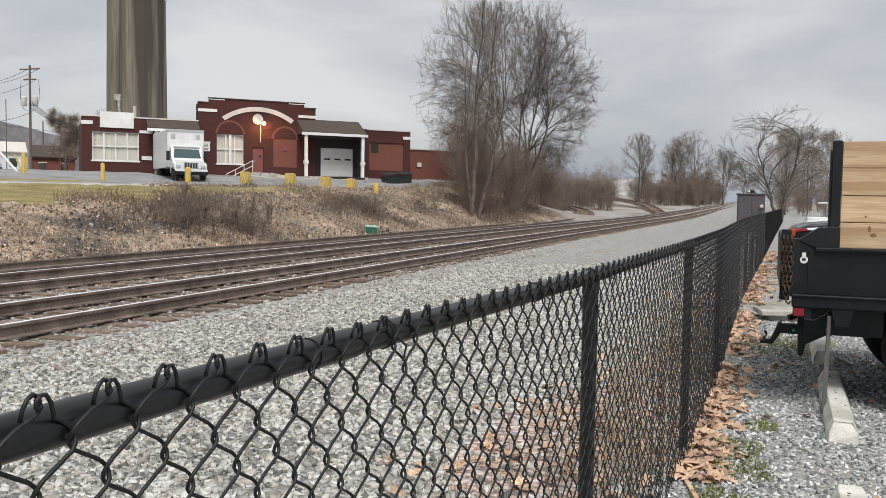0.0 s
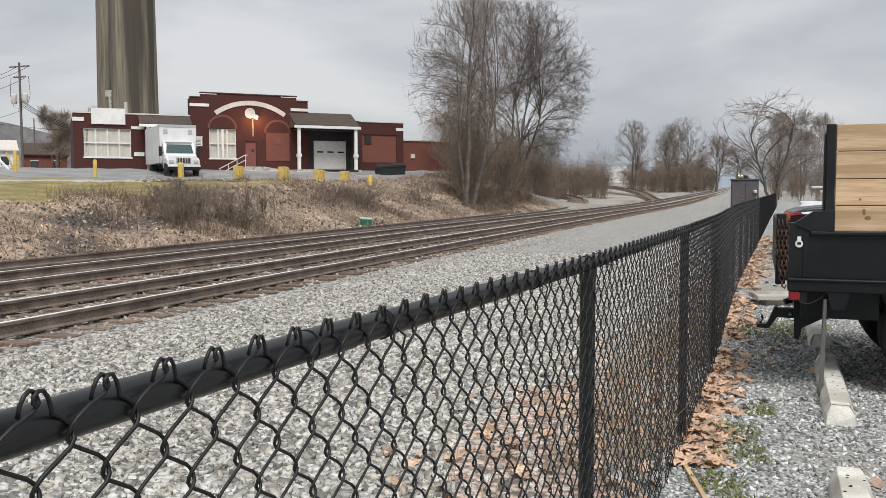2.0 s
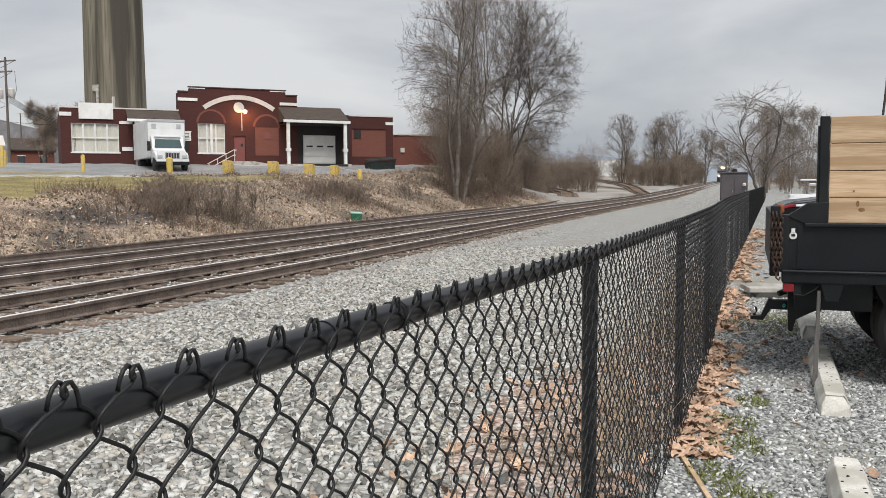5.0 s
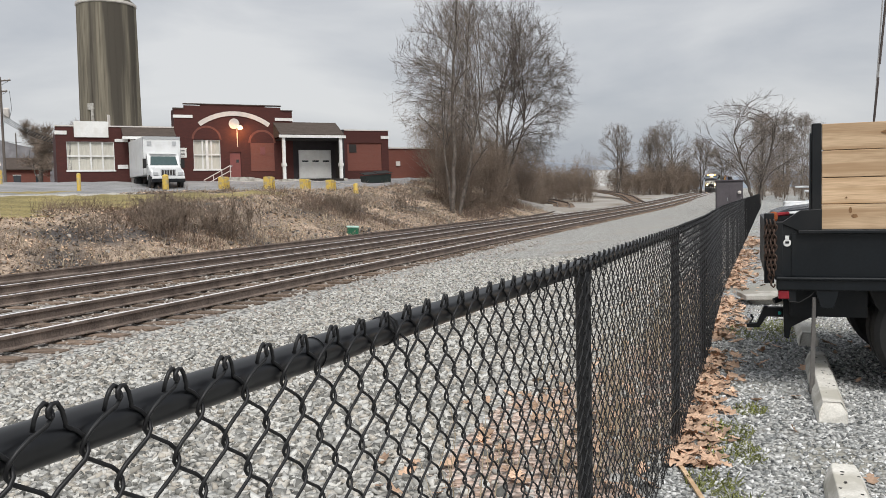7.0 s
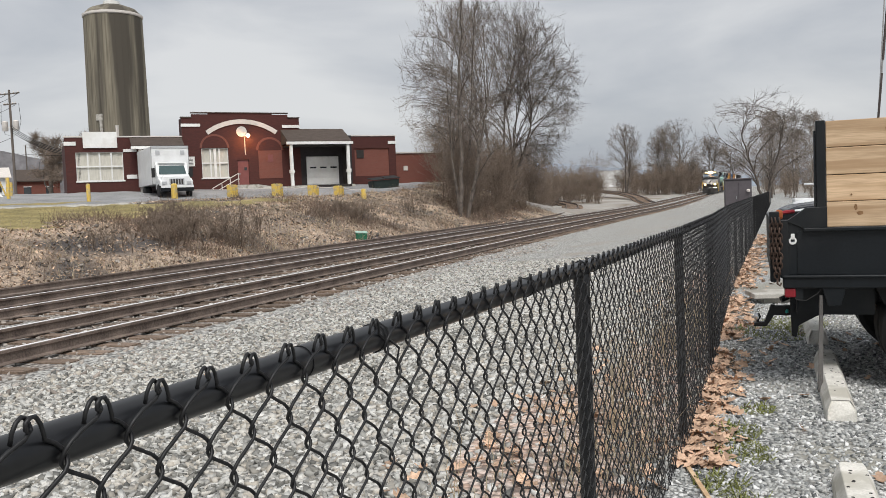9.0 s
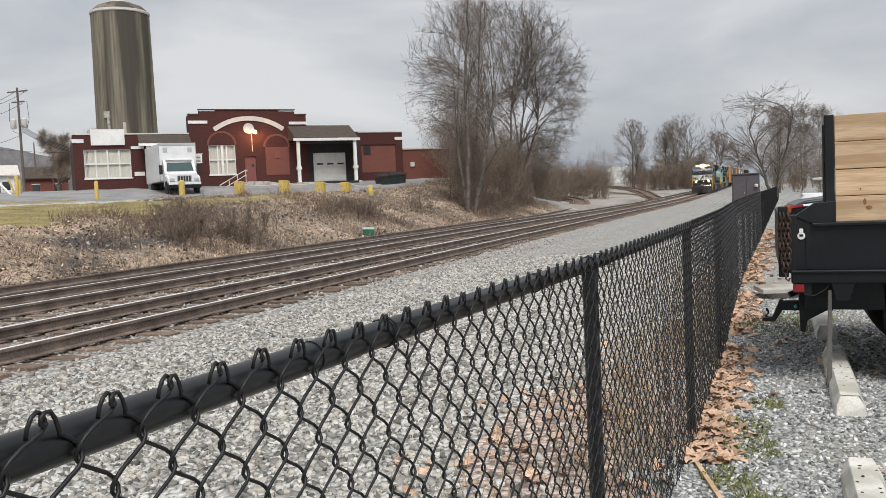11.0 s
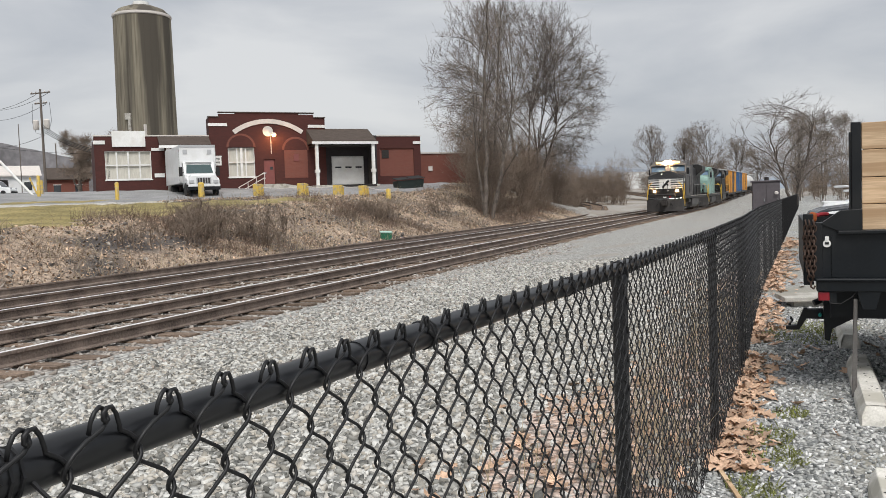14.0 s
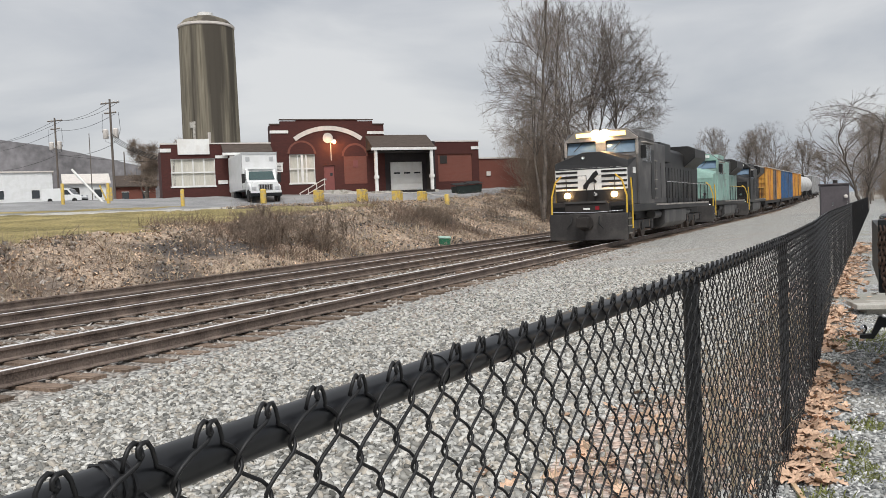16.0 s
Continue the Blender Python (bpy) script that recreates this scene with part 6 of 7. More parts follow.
def tank_car(length):
    c = thing("tank_car", None, "dirty white railway tank car on black frame", "tank car", "train")
    L = length
    part("tank", Geo().lathe([(0.3, 0.6), (1.0, 0.75), (1.45, 1.3), (1.5, 2.0), (1.5, L - 2.0), (1.45, L - 1.3), (1.0, L - 0.75), (0.3, L - 0.6)], (0, 0, 2.85), "y", 32), M_TANK, c, smooth=True)
    part("underframe", Geo().box(-0.4, 0.4, 0.2, L - 0.2, 0.85, 1.2).box(-1.4, 1.4, 1.6, 2.4, 0.95, 1.7).box(-1.4, 1.4, L - 2.4, L - 1.6, 0.95, 1.7), M_LOCO, c)
    part("dome", Geo().lathe([(0.5, 1.4), (0.5, 1.75), (0.4, 1.8)], (0, L / 2, 2.85), "z", 16), M_LOCO, c)
    part("walkway", Geo().box(-0.9, 0.9, L / 2 - 1.6, L / 2 + 1.6, 4.3, 4.36).tube([(0.9, L / 2 - 1.6, 4.9), (0.9, L / 2 + 1.6, 4.9)], 0.025, 5).tube([(-0.9, L / 2 - 1.6, 4.9), (-0.9, L / 2 + 1.6, 4.9)], 0.025, 5), M_LOCO, c)
    bogie(c, 2.0, 2, 1.75, 0.42)
    bogie(c, L - 2.0, 2, 1.75, 0.42)
    return c


CONSIST = [
    (locomotive(22.3, M_LOCO, M_GREYCAB, M_WHITE, "black wide-nosed freight locomotive with white striped nose", True, True), 22.3),
    (locomotive(18.0, M_MINT, M_MINT, M_MINT, "mint green freight locomotive coupled behind the first"), 18.0),
    (locomotive(16.0, M_LOCO, M_LOCO, M_LOCO, "dull black freight locomotive coupled third"), 16.0),
    (boxcar(18.0, M_BOXYEL, "weathered orange-yellow railway boxcar", M_RUST), 18.0),
    (boxcar(18.5, M_BOXBLUE, "faded blue railway boxcar", M_BOXBLUE), 18.5),
    (boxcar(18.0, M_BOXYEL, "weathered yellow railway boxcar", M_BOXYEL), 18.0),
    (tank_car(16.5), 16.5), (tank_car(16.5), 16.5),
    (boxcar(17.0, M_CARGREY, "grey railway boxcar at the rear", M_CARGREY), 17.0),
    (boxcar(17.0, M_CARGREY, "grey railway boxcar at the rear", M_CARGREY), 17.0),
]


# ---- dump truck backed up to the fence ----
M_PLANK = mat("new_pine_plank", (0.50, 0.34, 0.20), 0.7, var=0.16, scale=1.2, fine=9, bump=0.12, dist=0.003, tint=(0.62, 0.455, 0.295), rand=0.13, stretch=(0.8, 4, 16), stain=(0.44, 0.29, 0.165), stain_scale=1.0)
M_KNOT = mat("plank_knot", (0.22, 0.12, 0.055), 0.8, var=0.3, scale=10, fine=60, bump=0.2)
M_CHAIN = mat("rusty_chain", (0.085, 0.055, 0.042), 0.7, 0.4, var=0.4, scale=10, fine=60, bump=0.2)


def wheel_unit(parent, x, y, r, w, m=None, axis="y"):
    """A road wheel: tyre, with rim under it."""
    prof = [(r * 0.55, -w / 2), (r * 0.92, -w / 2), (r, -w * 0.36), (r, w * 0.36), (r * 0.92, w / 2), (r * 0.55, w / 2)]
    wh = part("wheel", Geo().lathe(prof, (x, y, r), axis, 28), M_TYRE, parent, smooth=True)
    part("rim", Geo().lathe([(r * 0.56, -w * 0.42), (r * 0.5, -w * 0.3), (r * 0.2, -w * 0.2), (r * 0.2, w * 0.2), (r * 0.5, w * 0.3), (r * 0.56, w * 0.42)], (x, y, r), axis, 20), m or M_CHROME, wh)
    return wh


def dump_truck():
    """x along the truck from its tail, y across from the near side, z up."""
    d = thing("dump_truck", pose(0.0, 6.25, 0, 0, 0, -1.0), "black dump truck with pine plank sides backed to the fence", "truck")
    W, X1 = 2.25, 3.7
    part("bed_floor", Geo().box(0.33, X1, 0.04, W - 0.04, 0.82, 0.9), M_BLACK, d)
    part("bed_rail", Geo().box(0.305, X1, -0.03, 0.10, 0.73, 0.815).box(0.30, X1, -0.045, 0.0, 0.80, 0.822), M_BLACK, d, bevel=0.008)
    part("bed_rail", Geo().box(0.305, X1, W - 0.1, W, 0.73, 0.815), M_BLACK, d, bevel=0.008)
    side = Geo().prism([(0.315, 0.82), (X1, 0.82), (X1, 1.13), (0.45, 1.13), (0.43, 1.22), (0.32, 1.19)], "y", 0.0, 0.03)
    part("side_panel", side, M_BLACK, d, "scuffed black steel side panel", bevel=0.004)
    cap = Geo().prism([(0.33, 1.19), (0.46, 1.28), (0.59, 1.285), (0.59, 1.14), (0.45, 1.135)], "y", -0.012, 0.06)
    part("corner_gusset", cap, M_BLACK, d, bevel=0.004)
    part("side_ledge", Geo().box(0.44, X1, -0.03, 0.07, 1.118, 1.142), M_BLACK, d, bevel=0.005)
    part("rib", Geo().box(0.40, 0.43, -0.008, 0.0, 0.83, 1.12), M_BLACK, d)
    part("far_side_panel", Geo().box(0.33, X1, W - 0.03, W, 0.82, 1.2), M_BLACK, d)
    part("stake", Geo().box(0.525, 0.585, -0.01, 0.06, 1.13, 1.865), M_BLACK, d, "black steel stake", bevel=0.006)
    part("stake_edge", Geo().box(0.513, 0.523, 0.0, 0.05, 1.25, 1.80), M_BLACK, d)
    part("stake", Geo().box(2.0, 2.06, 0.035, 0.09, 1.13, 1.865), M_BLACK, d)
    for k, (z0, z1) in enumerate(((1.145, 1.315), (1.319, 1.494), (1.498, 1.678), (1.682, 1.858))):
        for y0 in (-0.005,):
            part("plank", Geo().box(0.588, X1, y0 + 0.003 * (k % 2), y0 + 0.035 + 0.003 * (k % 2), z0, z1), M_PLANK, d, "knotty new pine plank", bevel=0.004)
    # Added dark sheet that keeps daylight out of the plank gaps.
    part("shade_backing", Geo().box(0.6, X1, 0.042, 0.05, 1.15, 1.84), M_DARK, d)
    for x, z, rx, rz in ((0.79, 1.235, 0.020, 0.014), (0.765, 1.275, 0.010, 0.022), (1.2, 1.42, 0.012, 0.01), (0.74, 1.36, 0.006, 0.006), (0.98, 1.79, 0.03, 0.012)):
        o = [(x + rx * math.cos(a / 10 * 6.283) * (1 + 0.2 * math.sin(3 * a)), z + rz * math.sin(a / 10 * 6.283)) for a in range(10)]
        part("knot", Geo().prism(o, "y", -0.0066, -0.004), M_KNOT, d)
    # tailgate with chains
    part("tailgate", Geo().box(0.235, 0.275, 0.04, W - 0.04, 0.79, 1.2).box(0.225, 0.29, 0.02, 0.1, 0.77, 1.26), M_BLACK, d, bevel=0.006)
    part("corner_post", Geo().box(0.29, 0.345, -0.01, 0.08, 0.80, 1.2), M_BLACK, d, bevel=0.005)

    def chain(pts):
        for i, (a, b) in enumerate(zip(pts, pts[1:])):
            a, b = Vector(a), Vector(b)
            c, ax = (a + b) / 2, (b - a).normalized()
            sd = Vector((1, 0, 0)) if i % 2 else Vector((0, 1, 0))
            sd = (sd - ax * sd.dot(ax)).normalized()
            ring = [c + ax * (0.026 * math.cos(t / 10 * 6.2832)) + sd * (0.015 * math.sin(t / 10 * 6.2832)) for t in range(11)]
            part("chain_link", Geo().tube(ring, 0.0058, 5, caps=False), M_CHAIN, d)

    for x, y, n in ((0.262, -0.02, 12), (0.288, -0.035, 11), (0.24, 0.0, 9)):
        chain([(x + 0.006 * math.sin(k * 1.7), y - 0.004 * (k % 2), 1.21 - 0.034 * k) for k in range(n + 1)])
    part("hook", Geo().tube([(0.27, -0.03, 0.8), (0.268, -0.04, 0.765), (0.285, -0.04, 0.75), (0.295, -0.035, 0.77)], 0.007, 6), M_CHAIN, d)
    part("strap", Geo().tube([(0.28, 0.2, 1.22), (0.31, 0.17, 1.245), (0.35, 0.2, 1.25), (0.39, 0.26, 1.25)], 0.014, 6), mat("red_strap", (0.34, 0.02, 0.03), 0.7, var=0.2, bump=0.1), d, "red strap over the tailgate")
    # Orange tail light, unlit, modelled as a rounded block.
    part("orange_tail_light", Geo().box(0.262, 0.315, 0.05, 0.1, 1.2, 1.27), mat("orange_light_cover", (0.3, 0.075, 0.02), 0.8, var=0.4, scale=20, bump=0.4), d, "unlit orange tail light at the tailgate", bevel=0.02)
    part("badge", Geo().lathe([(0.024, -0.006), (0.026, 0.0)], (0.372, -0.001, 1.055), "y", 18).box(0.36, 0.384, -0.007, -0.001, 1.072, 1.105), M_WHITE, d, "small white badge")
    part("badge_mark", Geo().box(0.36, 0.384, -0.0095, -0.007, 1.05, 1.066), M_BLACK, d)
    # lights and fittings below
    part("tail_lamp", Geo().box(0.315, 0.385, -0.02, 0.1, 0.666, 0.728), M_RED, d, "red tail lamp", bevel=0.008)
    part("lamp_bracket", Geo().box(0.385, 0.43, -0.01, 0.08, 0.65, 0.735), M_BLACK, d)
    part("wire", Geo().tube([(0.385, -0.01, 0.65), (0.45, -0.01, 0.645), (0.52, -0.01, 0.69), (0.56, 0.0, 0.74)], 0.004, 5), M_TYRE, d)
    part("body_bracket", Geo().prism([(0.55, 0.735), (0.70, 0.735), (0.665, 0.61), (0.585, 0.61)], "y", -0.02, 0.02), M_BLACK, d, bevel=0.003)
    part("prop", Geo().tube([(0.545, 0.0, 0.68), (0.535, -0.02, 0.3), (0.525, -0.06, 0.04)], 0.013, 6).prism([(0.512, 0.02), (0.545, 0.02), (0.552, 0.45), (0.538, 0.6), (0.524, 0.4)], "y", -0.05, -0.043), mat("dull_steel", (0.2, 0.19, 0.18), 0.5, 0.7, var=0.2, bump=0.05), d, "steel prop bar down to the wheel stop")
    part("chassis", Geo().box(0.5, X1, 0.62, 0.74, 0.5, 0.8).box(0.5, X1, W - 0.74, W - 0.62, 0.5, 0.8), M_BLACK, d)
    plate = Geo().prism([(0.36, 0.66), (0.37, 0.34), (0.40, 0.33), (0.42, 0.42), (0.6, 0.52), (0.75, 0.6), (0.75, 0.72), (0.4, 0.72)], "y", 0.35, 0.42)
    part("hitch_plate", plate, M_BLACK, d, bevel=0.004)
    part("cross_beam", Geo().box(0.4, 0.9, 0.2, W - 0.2, 0.52, 0.73), M_BLACK, d)
    part("drawbar", Geo().box(0.24, 0.6, 0.5, 0.57, 0.47, 0.54), M_BLACK, d)
    part("drop_hitch", Geo().prism([(0.26, 0.55), (0.235, 0.55), (0.185, 0.42), (0.11, 0.41), (0.11, 0.385), (0.2, 0.385), (0.26, 0.48)], "y", 0.5, 0.57), M_BLACK, d, bevel=0.004)
    part("tow_ball", Geo().lathe([(0.012, 0.0), (0.014, 0.02), (0.025, 0.035), (0.027, 0.05), (0.018, 0.068), (0.006, 0.074)], (0.135, 0.535, 0.41), sides=16), M_CHROME, d, smooth=True)
    part("connector", Geo().cyl((0.3, 0.4, 0.60), (0.35, 0.42, 0.62), 0.022, 10), M_BLACK, d)
    part("hitch_pin", Geo().cyl((0.34, 0.44, 0.505), (0.36, 0.6, 0.505), 0.012, 8), mat("teal_pin", (0.02, 0.3, 0.27), 0.5, var=0.1, bump=0), d)
    axle = part("axle", Geo().cyl((1.35, 0.25, 0.42), (1.35, W - 0.25, 0.42), 0.07, 12).lathe([(0.08, -0.25), (0.2, -0.12), (0.22, 0.0), (0.2, 0.12), (0.08, 0.25)], (1.35, W / 2, 0.42), "y", 16), M_BLACK, d)
    part("leaf_spring", Geo().tube([(0.7, 0.55, 0.58), (1.0, 0.55, 0.5), (1.35, 0.55, 0.46), (1.7, 0.55, 0.5), (2.0, 0.55, 0.58)], 0.035, 6), M_RUST, axle)
    part("inner_fender", Geo().prism([(0.9, 0.72), (0.94, 0.62), (0.98, 0.56), (1.02, 0.66), (1.1, 0.8), (1.6, 0.8), (1.75, 0.6), (1.8, 0.72), (1.8, 0.86), (0.9, 0.86)], "y", 0.12, 0.62), M_TYRE, d)
    part("under_tray", Geo().box(0.42, X1, 0.3, W - 0.3, 0.6, 0.72), M_TYRE, d)
    for y in (0.22, 0.47, W - 0.47, W - 0.22):
        wheel_unit(d, 1.35, y, 0.42, 0.22)
    for y in (0.3, W - 0.3):
        wheel_unit(d, 3.4, y, 0.42, 0.24)
    part("tank", Geo().box(2.0, 2.8, 0.15, 0.6, 0.35, 0.75), M_BLACK, d, bevel=0.05)
    return d


dump_truck()


M_STOP = mat("pale_cast_concrete", (0.60, 0.58, 0.52), 0.9, var=0.14, scale=6, fine=80, bump=0.2, dist=0.004, tint=(0.68, 0.66, 0.61), stain=(0.46, 0.44, 0.38), stain_scale=4)


def wheel_stop(m, label):
    w = thing("wheel_stop", m, label, "wheel stop", "concrete wheel stops")
    prof = [(-0.09, 0.0), (0.09, 0.0), (0.085, 0.06), (0.055, 0.12), (-0.055, 0.12), (-0.085, 0.06)]
    g = Geo()
    n = len(prof)
    for y, s in ((0.0, 0.9), (0.05, 1.0), (1.75, 1.0), (1.8, 0.9)):
        g.v += [(a * s, y + (0.06 if y == 0 and c > 0.1 else 0), c) for a, c in prof]
    for i in range(3):
        g.f += [(i * n + k, i * n + (k + 1) % n, (i + 1) * n + (k + 1) % n, (i + 1) * n + k) for k in range(n)]
    g.f += [tuple(range(n))[::-1], tuple(3 * n + k for k in range(n))]
    g.mi = [0] * len(g.f)
    part("block", g, M_STOP, w, bevel=0.012)
    rng = random.Random(2)
    for _ in range(26):
        x, y, r = rng.uniform(-0.05, 0.05), rng.uniform(0.1, 1.7), rng.uniform(0.004, 0.011)
        part("pit", Geo().lathe([(r, 0.117), (r * 0.8, 0.1212)], (x, y, 0), sides=7), M_DARK, w)
    return w


stop = wheel_stop(pose(0.585, 5.5, 0, 0, 0, -2.3), "pitted grey concrete wheel stop under the truck")
copy_thing(stop, pose(0.435, 2.5, 0, 0, 0, -2))["label"] = "pitted grey concrete wheel stop on the gravel"
copy_thing(stop, pose(0.68, 8.2, 0, 0, 0, -2))["label"] = "pale concrete wheel stop behind the truck"

M_POLEDARK = mat("dark_pole_sleeve", (0.07, 0.055, 0.05), 0.5, var=0.2, scale=6, fine=40, bump=0.05)
M_POLEPALE = mat("pale_aluminium_tube", (0.42, 0.41, 0.4), 0.4, 0.6, var=0.1, scale=6, fine=40, bump=0.02)
for lean_, sleeve in ((0.0576, False), (0.0826, True)):
    tp = thing("telescopic_pole", Matrix.Translation((1.045 - lean_ * 1.02, 7.2, 0.9)), "slim dark telescopic pole standing in the truck bed" if sleeve else "slim pale aluminium pole standing in the truck bed", "pole", "poles in the truck bed")
    part("tube", Geo().cyl((0, 0, 0), (lean_ * 3.2, 0, 3.2), 0.006, 8, 0.004), M_POLEPALE, tp, smooth=True)
    if sleeve:
        for z0, z1 in ((0.0, 1.36), (1.46, 2.08)):
            part("sleeve", Geo().cyl((lean_ * z0, 0, z0), (lean_ * z1, 0, z1), 0.009, 10), M_POLEDARK, tp, smooth=True)


slab = thing("concrete_slab", pose(0.20, 11.0, 0, 0, 0, 12), "flat weathered slab lying by the fence", "slab")
part("slab", Geo().box(0.0, 0.55, 0.0, 0.5, 0.07, 0.13).box(0.12, 0.5, 0.08, 0.42, 0.0, 0.07), M_CONCRETE, slab, bevel=0.01)
lath = thing("wooden_lath", pose(-0.2, 4.2, 0.016, 0, 0, 14.5), "thin wooden lath lying on the gravel", "lath")
part("lath", Geo().box(-0.011, 0.011, -0.6, 0.48, 0.0, 0.01), M_PLANK, lath)


# ---- yard of the works ----
def facade_pose(u, d, z, turn=0):
    p = FACADE_A + FACADE_U * u + FACADE_N * d
    return Matrix.Translation((p.x, p.y, z)) @ Matrix.Rotation(radians(FACADE_TURN + turn), 4, "Z")


M_TRUCKWHITE = mat("white_vehicle_paint", (0.74, 0.75, 0.75), 0.35, var=0.06, scale=2, fine=20, bump=0.02, stain=(0.69, 0.7, 0.69), stain_scale=1.2)
M_SILVER = mat("silver_car_paint", (0.5, 0.51, 0.52), 0.3, 0.3, var=0.06, scale=2, fine=20, bump=0)
M_CARDARK = mat("dark_car_paint", (0.03, 0.033, 0.04), 0.25, var=0.1, scale=2, fine=20, bump=0)


M_TRUCKGLASS = mat("greenish_windscreen", (0.05, 0.085, 0.085), 0.06, var=0.1, bump=0, spec=0.8)


def box_truck():
    """Faces out of the bay: local -y is ahead."""
    t = thing("box_truck", facade_pose(6.2, 0, 2.5, 4), "white medium box truck backed up to a bay", "truck")
    f = -8.7
    part("cargo_box", Geo().box(-1.27, 1.27, -6.7, -0.9, 0.98, 3.66), M_TRUCKWHITE, t, "white cargo box", bevel=0.03)
    for x in (-1.29, 1.26):
        part("corner_trim", Geo().box(x, x + 0.03, -6.73, -6.68, 0.98, 3.66), M_CHROME, t)
    part("top_trim", Geo().box(-1.29, 1.29, -6.73, -6.68, 3.5, 3.68), M_SILVER, t)
    for x in (-1.0, 0.7):
        part("marker_panel", Geo().box(x, x + 0.3, -6.74, -6.72, 3.05, 3.35), M_SILVER, t)
    part("chassis", Geo().box(-0.5, 0.5, -8.3, -0.9, 0.55, 0.95), M_BLACK, t)
    cab = Geo().prism([(f + 1.1, 0.62), (f + 1.05, 1.5), (f + 1.35, 1.55), (f + 1.75, 2.42), (f + 2.0, 2.5), (-6.8, 2.5), (-6.8, 0.62)], "x", -1.08, 1.08)
    part("cab", cab, M_TRUCKWHITE, t, "white cab", bevel=0.06)
    hood = Geo().prism([(-0.95, 0.75), (-1.0, 1.2), (-0.85, 1.5), (0.85, 1.5), (1.0, 1.2), (0.95, 0.75)], "y", f + 0.15, f + 1.4)
    part("hood", hood, M_TRUCKWHITE, t, bevel=0.08)
    ws = [(-0.93, f + 1.38, 1.66), (0.93, f + 1.38, 1.66), (0.84, f + 1.66, 2.26), (-0.84, f + 1.66, 2.26)]
    part("windscreen", Geo().add(ws + [(x, y - 0.03, z + 0.01) for x, y, z in ws], [(0, 1, 2, 3), (4, 7, 6, 5), (0, 4, 5, 1), (1, 5, 6, 2), (2, 6, 7, 3), (3, 7, 4, 0)]), M_TRUCKGLASS, t)
    gr = part("grille", Geo().box(-0.5, 0.5, f + 0.1, f + 0.16, 0.85, 1.3), M_CHROME, t)
    for k in range(5):
        part("grille_slot", Geo().box(-0.42 + k * 0.18, -0.3 + k * 0.18, f + 0.085, f + 0.1, 0.9, 1.25), M_DARK, gr)
    part("bumper", Geo().box(-1.12, 1.12, f, f + 0.25, 0.42, 0.72), M_BLACK, t, bevel=0.04)
    part("bumper_face", Geo().box(-1.1, 1.1, f - 0.02, f + 0.02, 0.66, 0.82), M_TRUCKWHITE, t, "white upper bumper", bevel=0.02)
    for x in (-0.98, 0.98):
        part("fender", Geo().prism([(f + 0.2, 0.8), (f + 0.22, 1.15), (f + 0.6, 1.32), (f + 1.3, 1.32), (f + 1.6, 0.95), (f + 1.45, 0.95), (f + 1.2, 1.1), (f + 0.75, 1.1), (f + 0.5, 0.8)], "x", x - 0.13, x + 0.13), M_TRUCKWHITE, t, bevel=0.04)
    part("visor", Geo().box(-0.9, 0.9, f + 1.6, f + 1.75, 2.42, 2.5), M_TRUCKWHITE, t, bevel=0.02)
    for x in (-0.82, 0.82):
        part("headlight", Geo().box(x - 0.16, x + 0.16, f + 0.1, f + 0.16, 0.9, 1.12), M_SILVER, t, bevel=0.02)
        s = 1 if x > 0 else -1
        m = part("mirror", Geo().box(s * 1.3 - 0.11, s * 1.3 + 0.11, f + 1.4, f + 1.5, 1.45, 2.1), M_TYRE, t)
        part("mirror_arm", Geo().cyl((s * 1.05, f + 1.5, 1.7), (s * 1.3, f + 1.45, 1.7), 0.025, 6), M_TYRE, m)
        part("side_window", Geo().box(s * 1.08 - 0.012, s * 1.08 + 0.012, f + 1.75, f + 2.35, 1.6, 2.3), M_GLASS, t)
        wheel_unit(t, s * 0.98, f + 1.0, 0.48, 0.28, M_SILVER, "x")
        wheel_unit(t, s * 0.95, -2.6, 0.48, 0.5, M_SILVER, "x")
    part("wheel_arch", Geo().box(-1.1, -0.75, f + 0.5, f + 1.5, 0.95, 1.1).box(0.75, 1.1, f + 0.5, f + 1.5, 0.95, 1.1), M_TRUCKWHITE, t, bevel=0.04)


box_truck()


def bollard(x, y, h, w, label):
    b = thing("bollard", Matrix.Translation((x, y, ground_z(x, y) - 0.12)), label, "bollard", "yellow bollards")
    if w < 0.2:
        part("post", Geo().lathe([(w, 0.0), (w, h), (w * 0.7, h + 0.06), (0.02, h + 0.08)], (0, 0, 0), sides=16), M_YELLOW, b, smooth=True)
    else:
        part("post", Geo().box(-w, w * 0.55, -w, w, 0.0, h), M_YELLOW, b, bevel=0.03)
        part("side_post", Geo().box(w * 0.56, w, -w * 0.8, w * 0.8, 0.0, h * 0.94), M_YELLOW, b, bevel=0.02)
    return b


